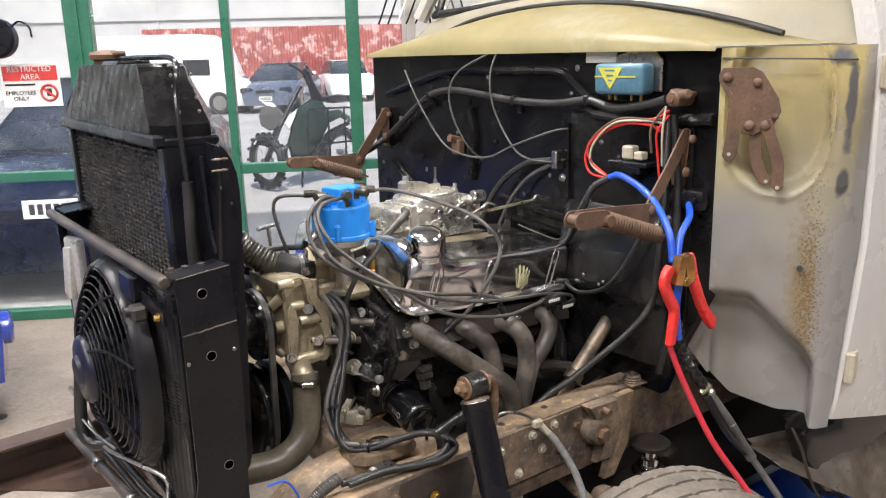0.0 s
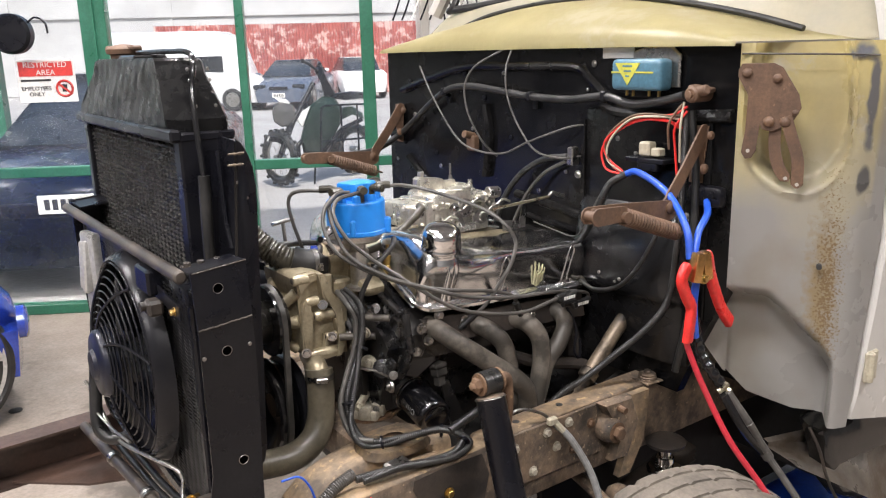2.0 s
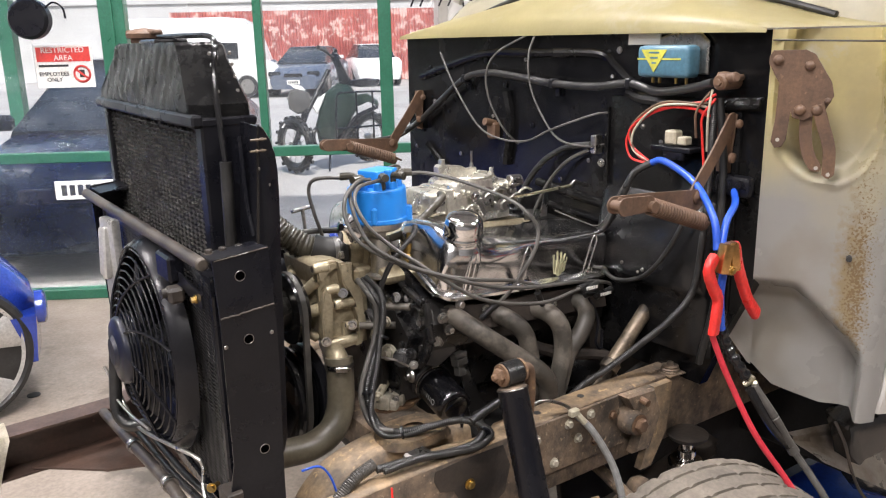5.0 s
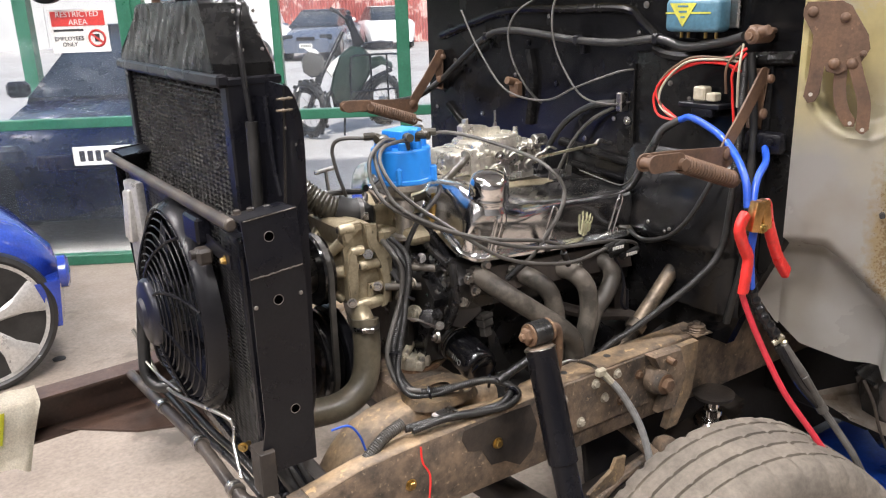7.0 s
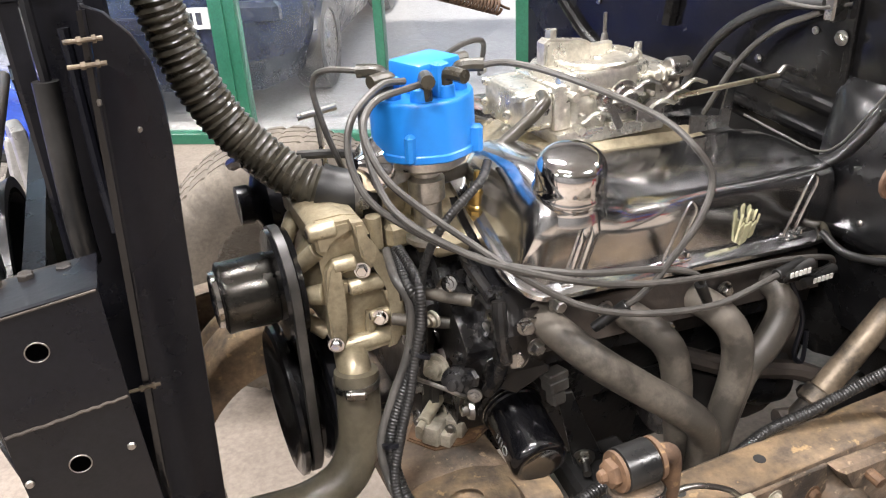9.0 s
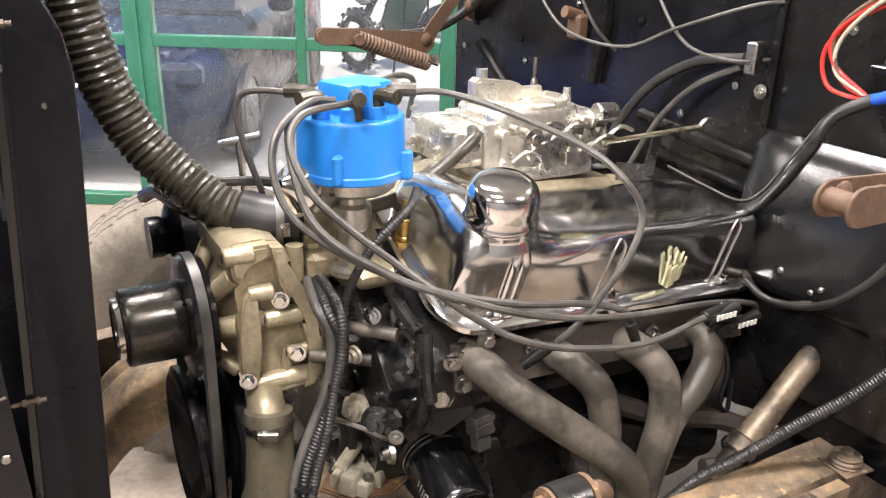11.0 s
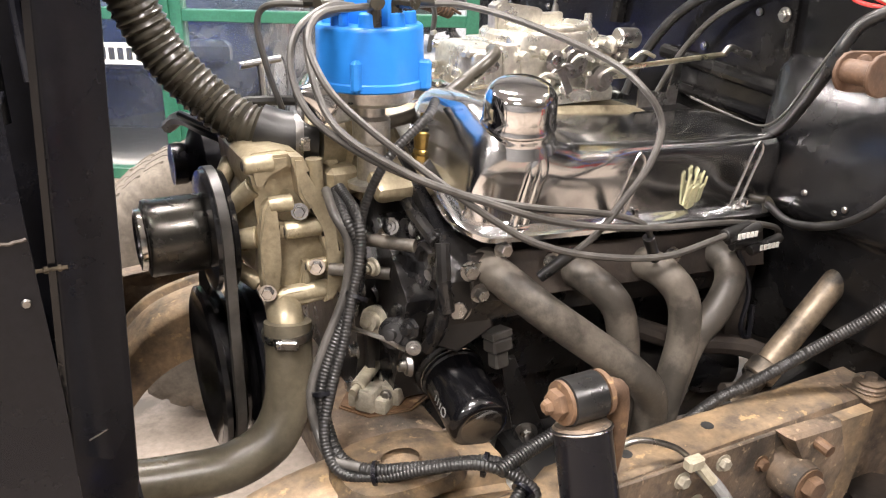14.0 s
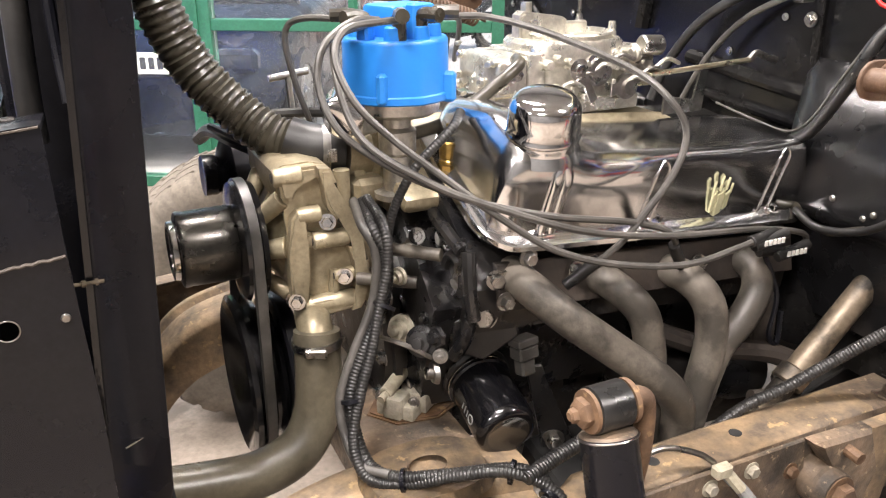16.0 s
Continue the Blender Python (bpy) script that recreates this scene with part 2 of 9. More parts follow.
def worn_cowl(m):
    """Yellow paint above, grey primer low down and along the outer edge, surface rust and bare grey smudges."""
    n, l = m.node_tree.nodes, m.node_tree.links
    b = n["Principled BSDF"]
    base = b.inputs["Base Color"].links[0].from_socket
    tc = n.new("ShaderNodeTexCoord")
    sep = n.new("ShaderNodeSeparateXYZ")
    l.new(tc.outputs["Object"], sep.inputs[0])

    def math_node(op, a, b_, c=None):
        q = n.new("ShaderNodeMath")
        q.operation = op
        for i, v in enumerate((a, b_, c)):
            if v is None:
                continue
            if isinstance(v, float):
                q.inputs[i].default_value = v
            else:
                l.new(v, q.inputs[i])
        return q.outputs[0]

    def noise(s, detail):
        q = n.new("ShaderNodeTexNoise")
        q.inputs["Scale"].default_value, q.inputs["Detail"].default_value = s, detail
        l.new(tc.outputs["Object"], q.inputs["Vector"])
        return q.outputs[0]

    def blend(fac, under, colour):
        q = n.new("ShaderNodeMix")
        q.data_type = "RGBA"
        q.inputs[7].default_value = (*colour, 1)
        l.new(fac, q.inputs[0])
        l.new(under, q.inputs[6])
        return q.outputs[2]

    def span(v, a, b_):
        q = n.new("ShaderNodeMapRange")
        q.inputs[1].default_value, q.inputs[2].default_value = a, b_
        l.new(v, q.inputs[0])
        return q.outputs[0]

    def oval(at, size, rough, k, lo, hi):
        vm = n.new("ShaderNodeVectorMath")
        vm.operation = "SUBTRACT"
        vm.inputs[1].default_value = at
        l.new(tc.outputs["Object"], vm.inputs[0])
        sc = n.new("ShaderNodeVectorMath")
        sc.operation = "MULTIPLY"
        sc.inputs[1].default_value = size
        l.new(vm.outputs[0], sc.inputs[0])
        ln = n.new("ShaderNodeVectorMath")
        ln.operation = "LENGTH"
        l.new(sc.outputs[0], ln.inputs[0])
        return span(math_node("MULTIPLY_ADD", noise(rough, 6.0), k, ln.outputs["Value"]), hi, lo)

    edge = math_node("MULTIPLY", math_node("MAXIMUM", math_node("ADD", sep.outputs[0], 0.525), 0.0), -11.0)
    mixed = math_node("ADD", math_node("MULTIPLY_ADD", noise(4.0, 8.0), 0.5, sep.outputs[2]), edge)
    out = blend(span(mixed, 1.15, 0.86), base, (0.40, 0.388, 0.365))
    out = blend(math_node("MULTIPLY", span(noise(5.0, 9.0), 0.48, 0.66), 0.42), out, (0.31, 0.26, 0.18))
    for at, size, rough, k, lo, hi, colour in (
            ((-0.60, -0.87, 0.44), (40.0, 40.0, 7.0), 60.0, 3.2, 1.9, 3.3, (0.37, 0.295, 0.18)),
            ((-0.59, -0.88, 0.43), (46.0, 46.0, 5.5), 190.0, 7.0, 3.5, 4.5, (0.27, 0.19, 0.105)),
            ((-0.545, -0.92, 0.86), (60.0, 60.0, 9.0), 20.0, 1.5, 1.3, 1.7, (0.19, 0.185, 0.185)),
            ((-0.55, -0.918, 0.69), (50.0, 50.0, 26.0), 20.0, 1.5, 1.3, 1.7, (0.15, 0.145, 0.14)),
            ((-0.565, -0.895, 0.965), (32.0, 32.0, 34.0), 20.0, 1.5, 1.3, 1.7, (0.24, 0.25, 0.28))):
        out = blend(oval(at, size, rough, k, lo, hi), out, colour)
    l.new(out, b.inputs["Base Color"])


worn_cowl(M_CABMIX)
M_CABGREY = mat("grey_primer", (0.36, 0.34, 0.31), 0.36, col2=(0.42, 0.39, 0.34), scale=3.5, bump=0.02, spots=(0.25, 0.245, 0.24), spot_scale=4, spot_at=0.66, grain_amt=0.15)
M_CABWHITE = mat("off_white_paint", (0.52, 0.51, 0.485), 0.3, col2=(0.46, 0.45, 0.425), scale=2.5, bump=0.02, grain_amt=0.12)
M_CREAMTOP = mat("faded_cream_paint", (0.50, 0.455, 0.32), 0.34, col2=(0.44, 0.41, 0.32), scale=4, bump=0.03, spots=(0.36, 0.34, 0.3), spot_scale=5, spot_at=0.64, grain_amt=0.15)
M_TYRE = mat("dusty_tyre", (0.155, 0.133, 0.107), 0.85, col2=(0.10, 0.087, 0.072), scale=7, bump=0.25)
M_BOXBLUE = mat("regulator_blue", (0.07, 0.165, 0.225), 0.42, col2=(0.055, 0.135, 0.19), scale=12, bump=0.08)
M_YEL = mat("yellow_label", (0.52, 0.5, 0.07), 0.5)
M_NAVY = mat("dark_navy_sheet", (0.006, 0.007, 0.014), 0.7, col2=(0.010, 0.011, 0.018), scale=6, bump=0.3, fine=30)
M_REDCABLE = mat("crimson_cable", (0.42, 0.022, 0.035), 0.42, col2=(0.33, 0.016, 0.026), scale=14, bump=0.05)
M_WHITE = mat("white_plastic", (0.78, 0.77, 0.73), 0.4, col2=(0.7, 0.69, 0.64), scale=6, bump=0.05)
M_RED = mat("red_plastic", (0.65, 0.03, 0.025), 0.35, col2=(0.55, 0.025, 0.02), scale=15, bump=0.05)
M_BLUE = mat("blue_cable", (0.02, 0.09, 0.55), 0.35)
M_COPPER = mat("copper_jaw", (0.75, 0.42, 0.16), 0.3, 1.0)
M_BAR = mat("worn_bar_paint", (0.04, 0.034, 0.03), 0.42, 0.2, col2=(0.1, 0.083, 0.068), scale=9, spread=(0.45, 0.65), bump=0.2)
M_BIKEGREEN = mat("dark_green_plastic", (0.006, 0.022, 0.012), 0.4, bump=0)
M_CONDFIN = mat("black_condenser_fins", (0.05, 0.048, 0.045), 0.4, 0.5, col2=(0.025, 0.024, 0.022), scale=20, bump=0.1)
M_CORE = mat("radiator_fins", (0.34, 0.33, 0.31), 0.28, 0.6, col2=(0.18, 0.172, 0.16), scale=20, bump=0.1)
M_FANHUB = mat("dark_blue_hub", (0.008, 0.010, 0.022), 0.3)
M_CARDARK = mat("dark_car_paint", (0.005, 0.007, 0.012), 0.25, bump=0, coat=0.1, spec=0.3)
M_CARGREY = mat("blue_grey_car_paint", (0.085, 0.105, 0.15), 0.3, bump=0, coat=0.5)
M_NOSE = mat("satin_machined_black", (0.10, 0.095, 0.085), 0.3, 0.85, col2=(0.07, 0.066, 0.06), scale=12, bump=0.05)
M_WHEEL = mat("silver_wheel_paint", (0.55, 0.54, 0.52), 0.35, 0.55, col2=(0.45, 0.44, 0.42), scale=9, bump=0.05)
M_CARBLUE = mat("blue_car_paint", (0.02, 0.05, 0.33), 0.18, coat=0.8, bump=0)
M_CARWHITE = mat("white_car_paint", (0.8, 0.8, 0.8), 0.25, coat=0.5, bump=0)
M_CARGLASS = mat("car_window_glass", (0.02, 0.024, 0.03), 0.22, bump=0)
M_FENCE = mat("red_corrugated_iron", (0.46, 0.14, 0.12), 0.6, col2=(0.30, 0.075, 0.065), scale=1.5, spots=(0.62, 0.42, 0.38), spot_scale=2.5, spot_at=0.54)
M_FACADE = mat("grey_rendered_facade", (0.5, 0.5, 0.5), 0.8, col2=(0.4, 0.4, 0.4), scale=0.5)
M_SIGNRED = mat("sign_red", (0.65, 0.06, 0.05), 0.4)
M_INK = mat("dark_ink", (0.03, 0.03, 0.03), 0.6, bump=0)
M_LIGHT = bpy.data.materials.new("lamp_diffuser")
M_LIGHT.use_nodes = True
M_LIGHT.node_tree.nodes["Principled BSDF"].inputs["Emission Color"].default_value = (1, 0.95, 0.88, 1)
M_LIGHT.node_tree.nodes["Principled BSDF"].inputs["Emission Strength"].default_value = 4.0
M_GLASS = bpy.data.materials.new("window_glass")
M_GLASS.use_nodes = True
gb = M_GLASS.node_tree.nodes["Principled BSDF"]
gb.inputs["Transmission Weight"].default_value, gb.inputs["Roughness"].default_value, gb.inputs["IOR"].default_value = 1.0, 0.0, 1.5
gb.inputs["Base Color"].default_value = (0.96, 0.98, 0.97, 1)
gn, gl = M_GLASS.node_tree.nodes, M_GLASS.node_tree.links
# pale diffuse film: painted haze for the room's reflection on the panes, plus some dirt
dust = gn.new("ShaderNodeBsdfDiffuse")
dust.inputs["Color"].default_value = (0.62, 0.68, 0.78, 1)
cloud = gn.new("ShaderNodeTexNoise")
cloud.inputs["Scale"].default_value, cloud.inputs["Detail"].default_value = 1.7, 6.0
haze_amount = gn.new("ShaderNodeMapRange")
haze_amount.inputs[1].default_value, haze_amount.inputs[2].default_value = 0.35, 0.7
haze_amount.inputs[3].default_value, haze_amount.inputs[4].default_value = 0.008, 0.030
gl.new(cloud.outputs[0], haze_amount.inputs[0])
dusty = gn.new("ShaderNodeMixShader")
gl.new(haze_amount.outputs[0], dusty.inputs[0])
gl.new(gb.outputs[0], dusty.inputs[1])
gl.new(dust.outputs[0], dusty.inputs[2])
gl.new(dusty.outputs[0], gn["Material Output"].inputs["Surface"])

# ---- mesh helpers ----


def thing(name, label, category, at=(0, 0, 0), group="", kind=""):
    ob = new(name)
    ob.empty_display_size = 0.05
    ob.location = at
    return tagged(ob, label, category, group, kind)


def finish(name, bm, material, smooth=35):
    bmesh.ops.recalc_face_normals(bm, faces=bm.faces[:])
    me = bpy.data.meshes.new(name)
    bm.to_mesh(me)
    bm.free()
    me.materials.append(material)
    me.shade_smooth()
    me.set_sharp_from_angle(angle=radians(smooth))
    return me


def part(name, bm, material, parent=None, label="", smooth=35):
    """Links a bmesh as one mesh object under a thing or a part. Coordinates are the world's."""
    me = finish(name, bm, material, smooth)
    ob = new(name, me)
    if parent:
        base = parent
        shift = Vector((0, 0, 0))
        while base:
            shift += base.location
            base = base.parent
        me.transform(Matrix.Translation(-shift))
        ob.parent = parent
    if label:
        ob["label"] = label
    return ob


def solid(name, bm, material, label, category, kind="", group="", smooth=35):
    """A thing or a piece of the setting made of one mesh."""
    return tagged(part(name, bm, material, None, "", smooth), label, category, group, kind)


def bm_new():
    return bmesh.new()


def frame_of(d):
    d = Vector(d).normalized()
    up = Vector((0, 0, 1)) if abs(d.z) < 0.9 else Vector((1, 0, 0))
    a = d.cross(up).normalized()
    return d, a, a.cross(d).normalized()


def box(bm, c, s, bevel=0.0, rot=None, seg=1):
    """A box with centre c and sizes s."""
    r = bmesh.ops.create_cube(bm, size=1.0)
    vs = r["verts"]
    m = Matrix.Translation(c) @ (rot.to_4x4() if rot else Matrix.Identity(4)) @ Matrix.Diagonal((*s, 1))
    bmesh.ops.transform(bm, matrix=m, verts=vs)
    if bevel:
        es = {e for v in vs for e in v.link_edges}
        bmesh.ops.bevel(bm, geom=list(es), offset=bevel, segments=seg, affect="EDGES", profile=0.5)
    return bm


def turn(rx=0, ry=0, rz=0):
    return Euler([radians(a) for a in (rx, ry, rz)]).to_matrix()


def lathe(bm, p, d, profile, seg=24, close=True):
    """Turns (along, radius) pairs round the axis through p along d."""
    d, a, b = frame_of(d)
    p = Vector(p)
    rings = []
    for along, r in profile:
        ring = []
        for i in range(seg):
            t = 2 * math.pi * i / seg
            ring.append(bm.verts.new(p + d * along + (a * math.cos(t) + b * math.sin(t)) * max(r, 1e-5)))
        rings.append(ring)
    for r0, r1 in zip(rings, rings[1:]):
        for i in range(seg):
            j = (i + 1) % seg
            bm.faces.new((r0[i], r0[j], r1[j], r1[i]))
    if close:
        bm.faces.new(rings[0])
        bm.faces.new(rings[-1][::-1])
    return bm


def cyl(bm, p0, p1, r, r1=None, seg=20, bev=0.0):
    p0, p1 = Vector(p0), Vector(p1)
    h = (p1 - p0).length
    r1 = r if r1 is None else r1
    prof = [(0, r - bev), (bev, r), (h - bev, r1), (h, r1 - bev)] if bev else [(0, r), (h, r1)]
    return lathe(bm, p0, p1 - p0, prof, seg)


def spline(pts, n=8):
    """Catmull-Rom through the points."""
    ps = [Vector(p) for p in pts]
    ps = [ps[0] * 2 - ps[1]] + ps + [ps[-1] * 2 - ps[-2]]
    out = []
    for i in range(1, len(ps) - 2):
        p0, p1, p2, p3 = ps[i - 1:i + 3]
        for k in range(n):
            t = k / n
            out.append(0.5 * ((2 * p1) + (p2 - p0) * t + (2 * p0 - 5 * p1 + 4 * p2 - p3) * t * t + (3 * p1 - p0 - 3 * p2 + p3) * t ** 3))
    out.append(ps[-2].copy())
    return out


def tube(bm, pts, r, seg=10, n=8, smooth=True, wave=None, wave_len=0.008, taper=None):
    """A round bar or pipe along the points; wave makes it corrugated."""
    path = spline(pts, n) if smooth else [Vector(p) for p in pts]
    if wave:
        dense, step = [path[0]], wave_len / 4
        for p, q in zip(path, path[1:]):
            k = max(1, int((q - p).length / step))
            dense += [p.lerp(q, (i + 1) / k) for i in range(k)]
        path = dense
    d, a, b = frame_of(path[1] - path[0])
    rings, run = [], 0.0
    for i, p in enumerate(path):
        nd = (path[min(i + 1, len(path) - 1)] - path[max(i - 1, 0)]).normalized()
        a = (a - nd * a.dot(nd)).normalized()
        b = nd.cross(a)
        if i:
            run += (p - path[i - 1]).length
        rr = r if not wave else r + wave * math.sin(2 * math.pi * run / wave_len)
        if taper:
            rr *= 1 + (taper - 1) * i / (len(path) - 1)
        rings.append([bm.verts.new(p + (a * math.cos(2 * math.pi * k / seg) + b * math.sin(2 * math.pi * k / seg)) * rr) for k in range(seg)])
    for r0, r1 in zip(rings, rings[1:]):
        for k in range(seg):
            j = (k + 1) % seg
            bm.faces.new((r0[k], r0[j], r1[j], r1[k]))
    bm.faces.new(rings[0][::-1])
    bm.faces.new(rings[-1])
    return bm


def prism(bm, pts, d, bevel=0.0, seg=1):
    """A flat outline of 3D points, made thick along the vector d."""
    d = Vector(d)
    lo = [bm.verts.new(Vector(p)) for p in pts]
    hi = [bm.verts.new(Vector(p) + d) for p in pts]
    n = len(pts)
    fs = [bm.faces.new(lo[::-1]), bm.faces.new(hi)]
    for i in range(n):
        j = (i + 1) % n
        fs.append(bm.faces.new((lo[i], lo[j], hi[j], hi[i])))
    if bevel:
        es = list(fs[0].edges) + list(fs[1].edges)
        bmesh.ops.bevel(bm, geom=es, offset=bevel, segments=seg, affect="EDGES")
    return bm


def loft(bm, sections, closed=True, caps=True):
    """Skins equal-length loops of points."""
    rings = [[bm.verts.new(Vector(p)) for p in s] for s in sections]
    n = len(rings[0])
    for r0, r1 in zip(rings, rings[1:]):
        for i in range(n if closed else n - 1):
            j = (i + 1) % n
            bm.faces.new((r0[i], r0[j], r1[j], r1[i]))
    if caps and closed:
        bm.faces.new(rings[0][::-1])
        bm.faces.new(rings[-1])
    return bm


def bolt(bm, p, d, r=0.008, h=0.007, washer=True):
    """A hexagon bolt head with a washer, standing out along d."""
    p, dd = Vector(p), Vector(d).normalized()
    if washer:
        lathe(bm, p - dd * 0.001, dd, [(0, r * 1.45), (0.002, r * 1.45)], 16)
    lathe(bm, p, dd, [(0, r), (h * 0.85, r), (h, r * 0.85)], 6)
    return bm


def ring(bm, p, d, r, w, seg=32, tseg=8):
    d, a, b = frame_of(d)
    p = Vector(p)
    rings = []
    for i in range(seg):
        t = 2 * math.pi * i / seg
        o = a * math.cos(t) + b * math.sin(t)
        rings.append([bm.verts.new(p + o * (r + w * math.cos(2 * math.pi * k / tseg)) + d * w * math.sin(2 * math.pi * k / tseg)) for k in range(tseg)])
    for i in range(seg):
        r0, r1 = rings[i], rings[(i + 1) % seg]
        for k in range(tseg):
            j = (k + 1) % tseg
            bm.faces.new((r0[k], r0[j], r1[j], r1[k]))
    return bm


def writing(name, text, size, m, material, parent, depth=0.001):
    """Words in the built-in font, turned into a mesh."""
    cu = bpy.data.curves.new(name, "FONT")
    cu.body, cu.size, cu.extrude, cu.align_x, cu.align_y = text, size, depth, "CENTER", "CENTER"
    cu.resolution_u = 3
    tmp = bpy.data.objects.new(name, cu)
    scene.collection.objects.link(tmp)
    me = bpy.data.meshes.new_from_object(tmp.evaluated_get(bpy.context.evaluated_depsgraph_get()))
    bpy.data.objects.remove(tmp)
    me.transform(m)
    me.materials.clear()
    me.materials.append(material)
    ob = new(name, me)
    shift, base = Vector((0, 0, 0)), parent
    while base:
        shift += base.location
        base = base.parent
    me.transform(Matrix.Translation(-shift))
    ob.parent = parent
    return ob

# ---- the workshop ----
WO, WU, WN = Vector((0.6, 3.63, 0)), Vector((0.857, -0.515, 0)).normalized(), Vector((0.515, 0.857, 0)).normalized()
WTURN = math.degrees(math.atan2(WU.y, WU.x))


def wp(s, z, out=0.0):
    """A point of the window wall: along it, up, and outwards."""
    return WO + WU * s + WN * out + Vector((0, 0, z))


def wbox(bm, s0, s1, z0, z1, o0, o1, bevel=0.0):
    return box(bm, wp((s0 + s1) / 2, (z0 + z1) / 2, (o0 + o1) / 2), (s1 - s0, o1 - o0, z1 - z0), bevel, turn(0, 0, WTURN))


CEIL = 4.2
bm = bm_new()
wbox(bm, -6, 9, -0.2, 0.0, -9, 0.06)
solid("floor", bm, M_CONCRETE, "worn pale concrete workshop floor with stains", "floor", "structure")
bm = bm_new()
wbox(bm, -40, 50, -0.25, -0.02, 0.06, 60)
solid("ground", bm, M_ROADOUT, "bright concrete yard outside the windows", "ground", "structure")
bm = bm_new()
wbox(bm, -6, 9, CEIL, CEIL + 0.15, -9, 0.06)
solid("ceiling", bm, M_CEIL, "pale painted workshop ceiling", "ceiling", "structure")
bm = bm_new()
wbox(bm, -6.2, 9.2, 0, CEIL, -9.2, -9)
solid("wall_south", bm, M_WALL, "pale painted workshop wall behind the truck", "wall", "structure")
bm = bm_new()
wbox(bm, -6.2, -6, 0, CEIL, -9, 0.06)
solid("wall_west", bm, M_WALL, "pale painted side wall of the workshop", "wall", "structure")
bm = bm_new()
wbox(bm, 9, 9.2, 0, CEIL, -9, 0.06)
solid("wall_east", bm, M_WALL, "pale painted side wall of the workshop", "wall", "structure")
bm = bm_new()
wbox(bm, -6, 9, 3.0, CEIL, -0.04, 0.06)
wbox(bm, -6, -3.2, 0, 3.0, -0.04, 0.06)
wbox(bm, 5.5, 9, 0, 3.0, -0.04, 0.06)
solid("wall_north", bm, M_WALL, "pale wall above the green framed windows", "wall", "structure")

# green window wall: posts, rails and panes
POSTS = [(-3.16, 0.09), (-1.35, 0.06), (0.285, 0.15), (1.14, 0.05), (1.905, 0.08), (2.75, 0.05), (3.6, 0.15), (4.6, 0.05), (5.46, 0.09)]
win = thing("window_1", "green painted steel window wall with clear panes", "window", wp(1, 0), kind="structure")
for s, w in POSTS:
    bm = bm_new()
    wbox(bm, s - w / 2, s + w / 2, 0.0, 3.0, -0.045, 0.045, 0.004)
    if w > 0.1:
        wbox(bm, s - 0.012, s + 0.012, 0.0, 3.0, -0.06, -0.044)
    part("post", bm, M_GREEN, win)
for (s0, w0), (s1, w1) in zip(POSTS, POSTS[1:]):
    a, b = s0 + w0 / 2, s1 - w1 / 2
    for z0, z1 in ((0.0, 0.065), (0.885, 0.945), (2.94, 3.0)):
        bm = bm_new()
        wbox(bm, a, b, z0, z1, -0.04, 0.04, 0.004)
        part("rail", bm, M_GREEN, win)
    for z0, z1 in ((0.065, 0.885), (0.945, 2.94)):
        bm = bm_new()
        wbox(bm, a + 0.002, b - 0.002, z0 + 0.002, z1 - 0.002, -0.003, 0.003)
        p = part("pane", bm, M_GLASS, win)
        p.visible_shadow = False

# notice on the glass
sign = thing("warning_notice", "white paper notice with red header on the window", "sign", wp(-0.035, 1.46, -0.012))
bm = bm_new()
wbox(bm, -0.205, 0.135, 1.34, 1.59, -0.012, -0.008)
part("sheet", bm, M_WHITE, sign)
bm = bm_new()
wbox(bm, -0.192, 0.122, 1.495, 1.58, -0.0145, -0.012)
part("header_band", bm, M_SIGNRED, sign, "red header band")
ROTW = Matrix.Rotation(radians(WTURN), 4, "Z") @ Matrix.Rotation(radians(90), 4, "X")
writing("lettering", "RESTRICTED\nAREA", 0.046, Matrix.Translation(wp(-0.035, 1.538, -0.0165)) @ ROTW, M_WHITE, sign)
writing("lettering", "EMPLOYEES\nONLY", 0.034, Matrix.Translation(wp(-0.10, 1.405, -0.0145)) @ ROTW, M_INK, sign)
bm = bm_new()
wbox(bm, -0.185, -0.01, 1.465, 1.477, -0.014, -0.012)
part("text_bar", bm, M_INK, sign)
bm = bm_new()
ring(bm, wp(0.065, 1.42, -0.014), WN, 0.046, 0.007, 28, 4)
box(bm, wp(0.065, 1.42, -0.014), (0.085, 0.004, 0.012), 0, turn(0, 0, WTURN) @ turn(0, 40, 0))
part("prohibition_ring", bm, M_SIGNRED, sign)
bm = bm_new()
wbox(bm, 0.05, 0.08, 1.40, 1.445, -0.0135, -0.012)
part("pictogram", bm, M_INK, sign)

# ceiling lamps
for i, (s, o) in enumerate([(-2.2, -2.0), (1.4, -2.0), (5.0, -2.0), (-2.2, -4.6), (1.4, -4.6), (5.0, -4.6), (-2.2, -7.2), (1.4, -7.2)]):
    lt = thing("ceiling_lamp", "long white ceiling lamp", "lamp", wp(s, CEIL - 0.05, o), group="workshop ceiling lamps")
    bm = bm_new()
    wbox(bm, s - 0.65, s + 0.65, CEIL - 0.05, CEIL - 0.004, o - 0.12, o + 0.12, 0.006)
    part("housing", bm, M_WHITE, lt)
    bm = bm_new()
    wbox(bm, s - 0.6, s + 0.6, CEIL - 0.066, CEIL - 0.05, o - 0.09, o + 0.09, 0.004)
    part("diffuser", bm, M_LIGHT, lt)
    q = wp(s, CEIL - 0.08, o)
    lamp(q.x, q.y, q.z, 1.25, 0.2, 110, WTURN, (1.0, 0.96, 0.915))


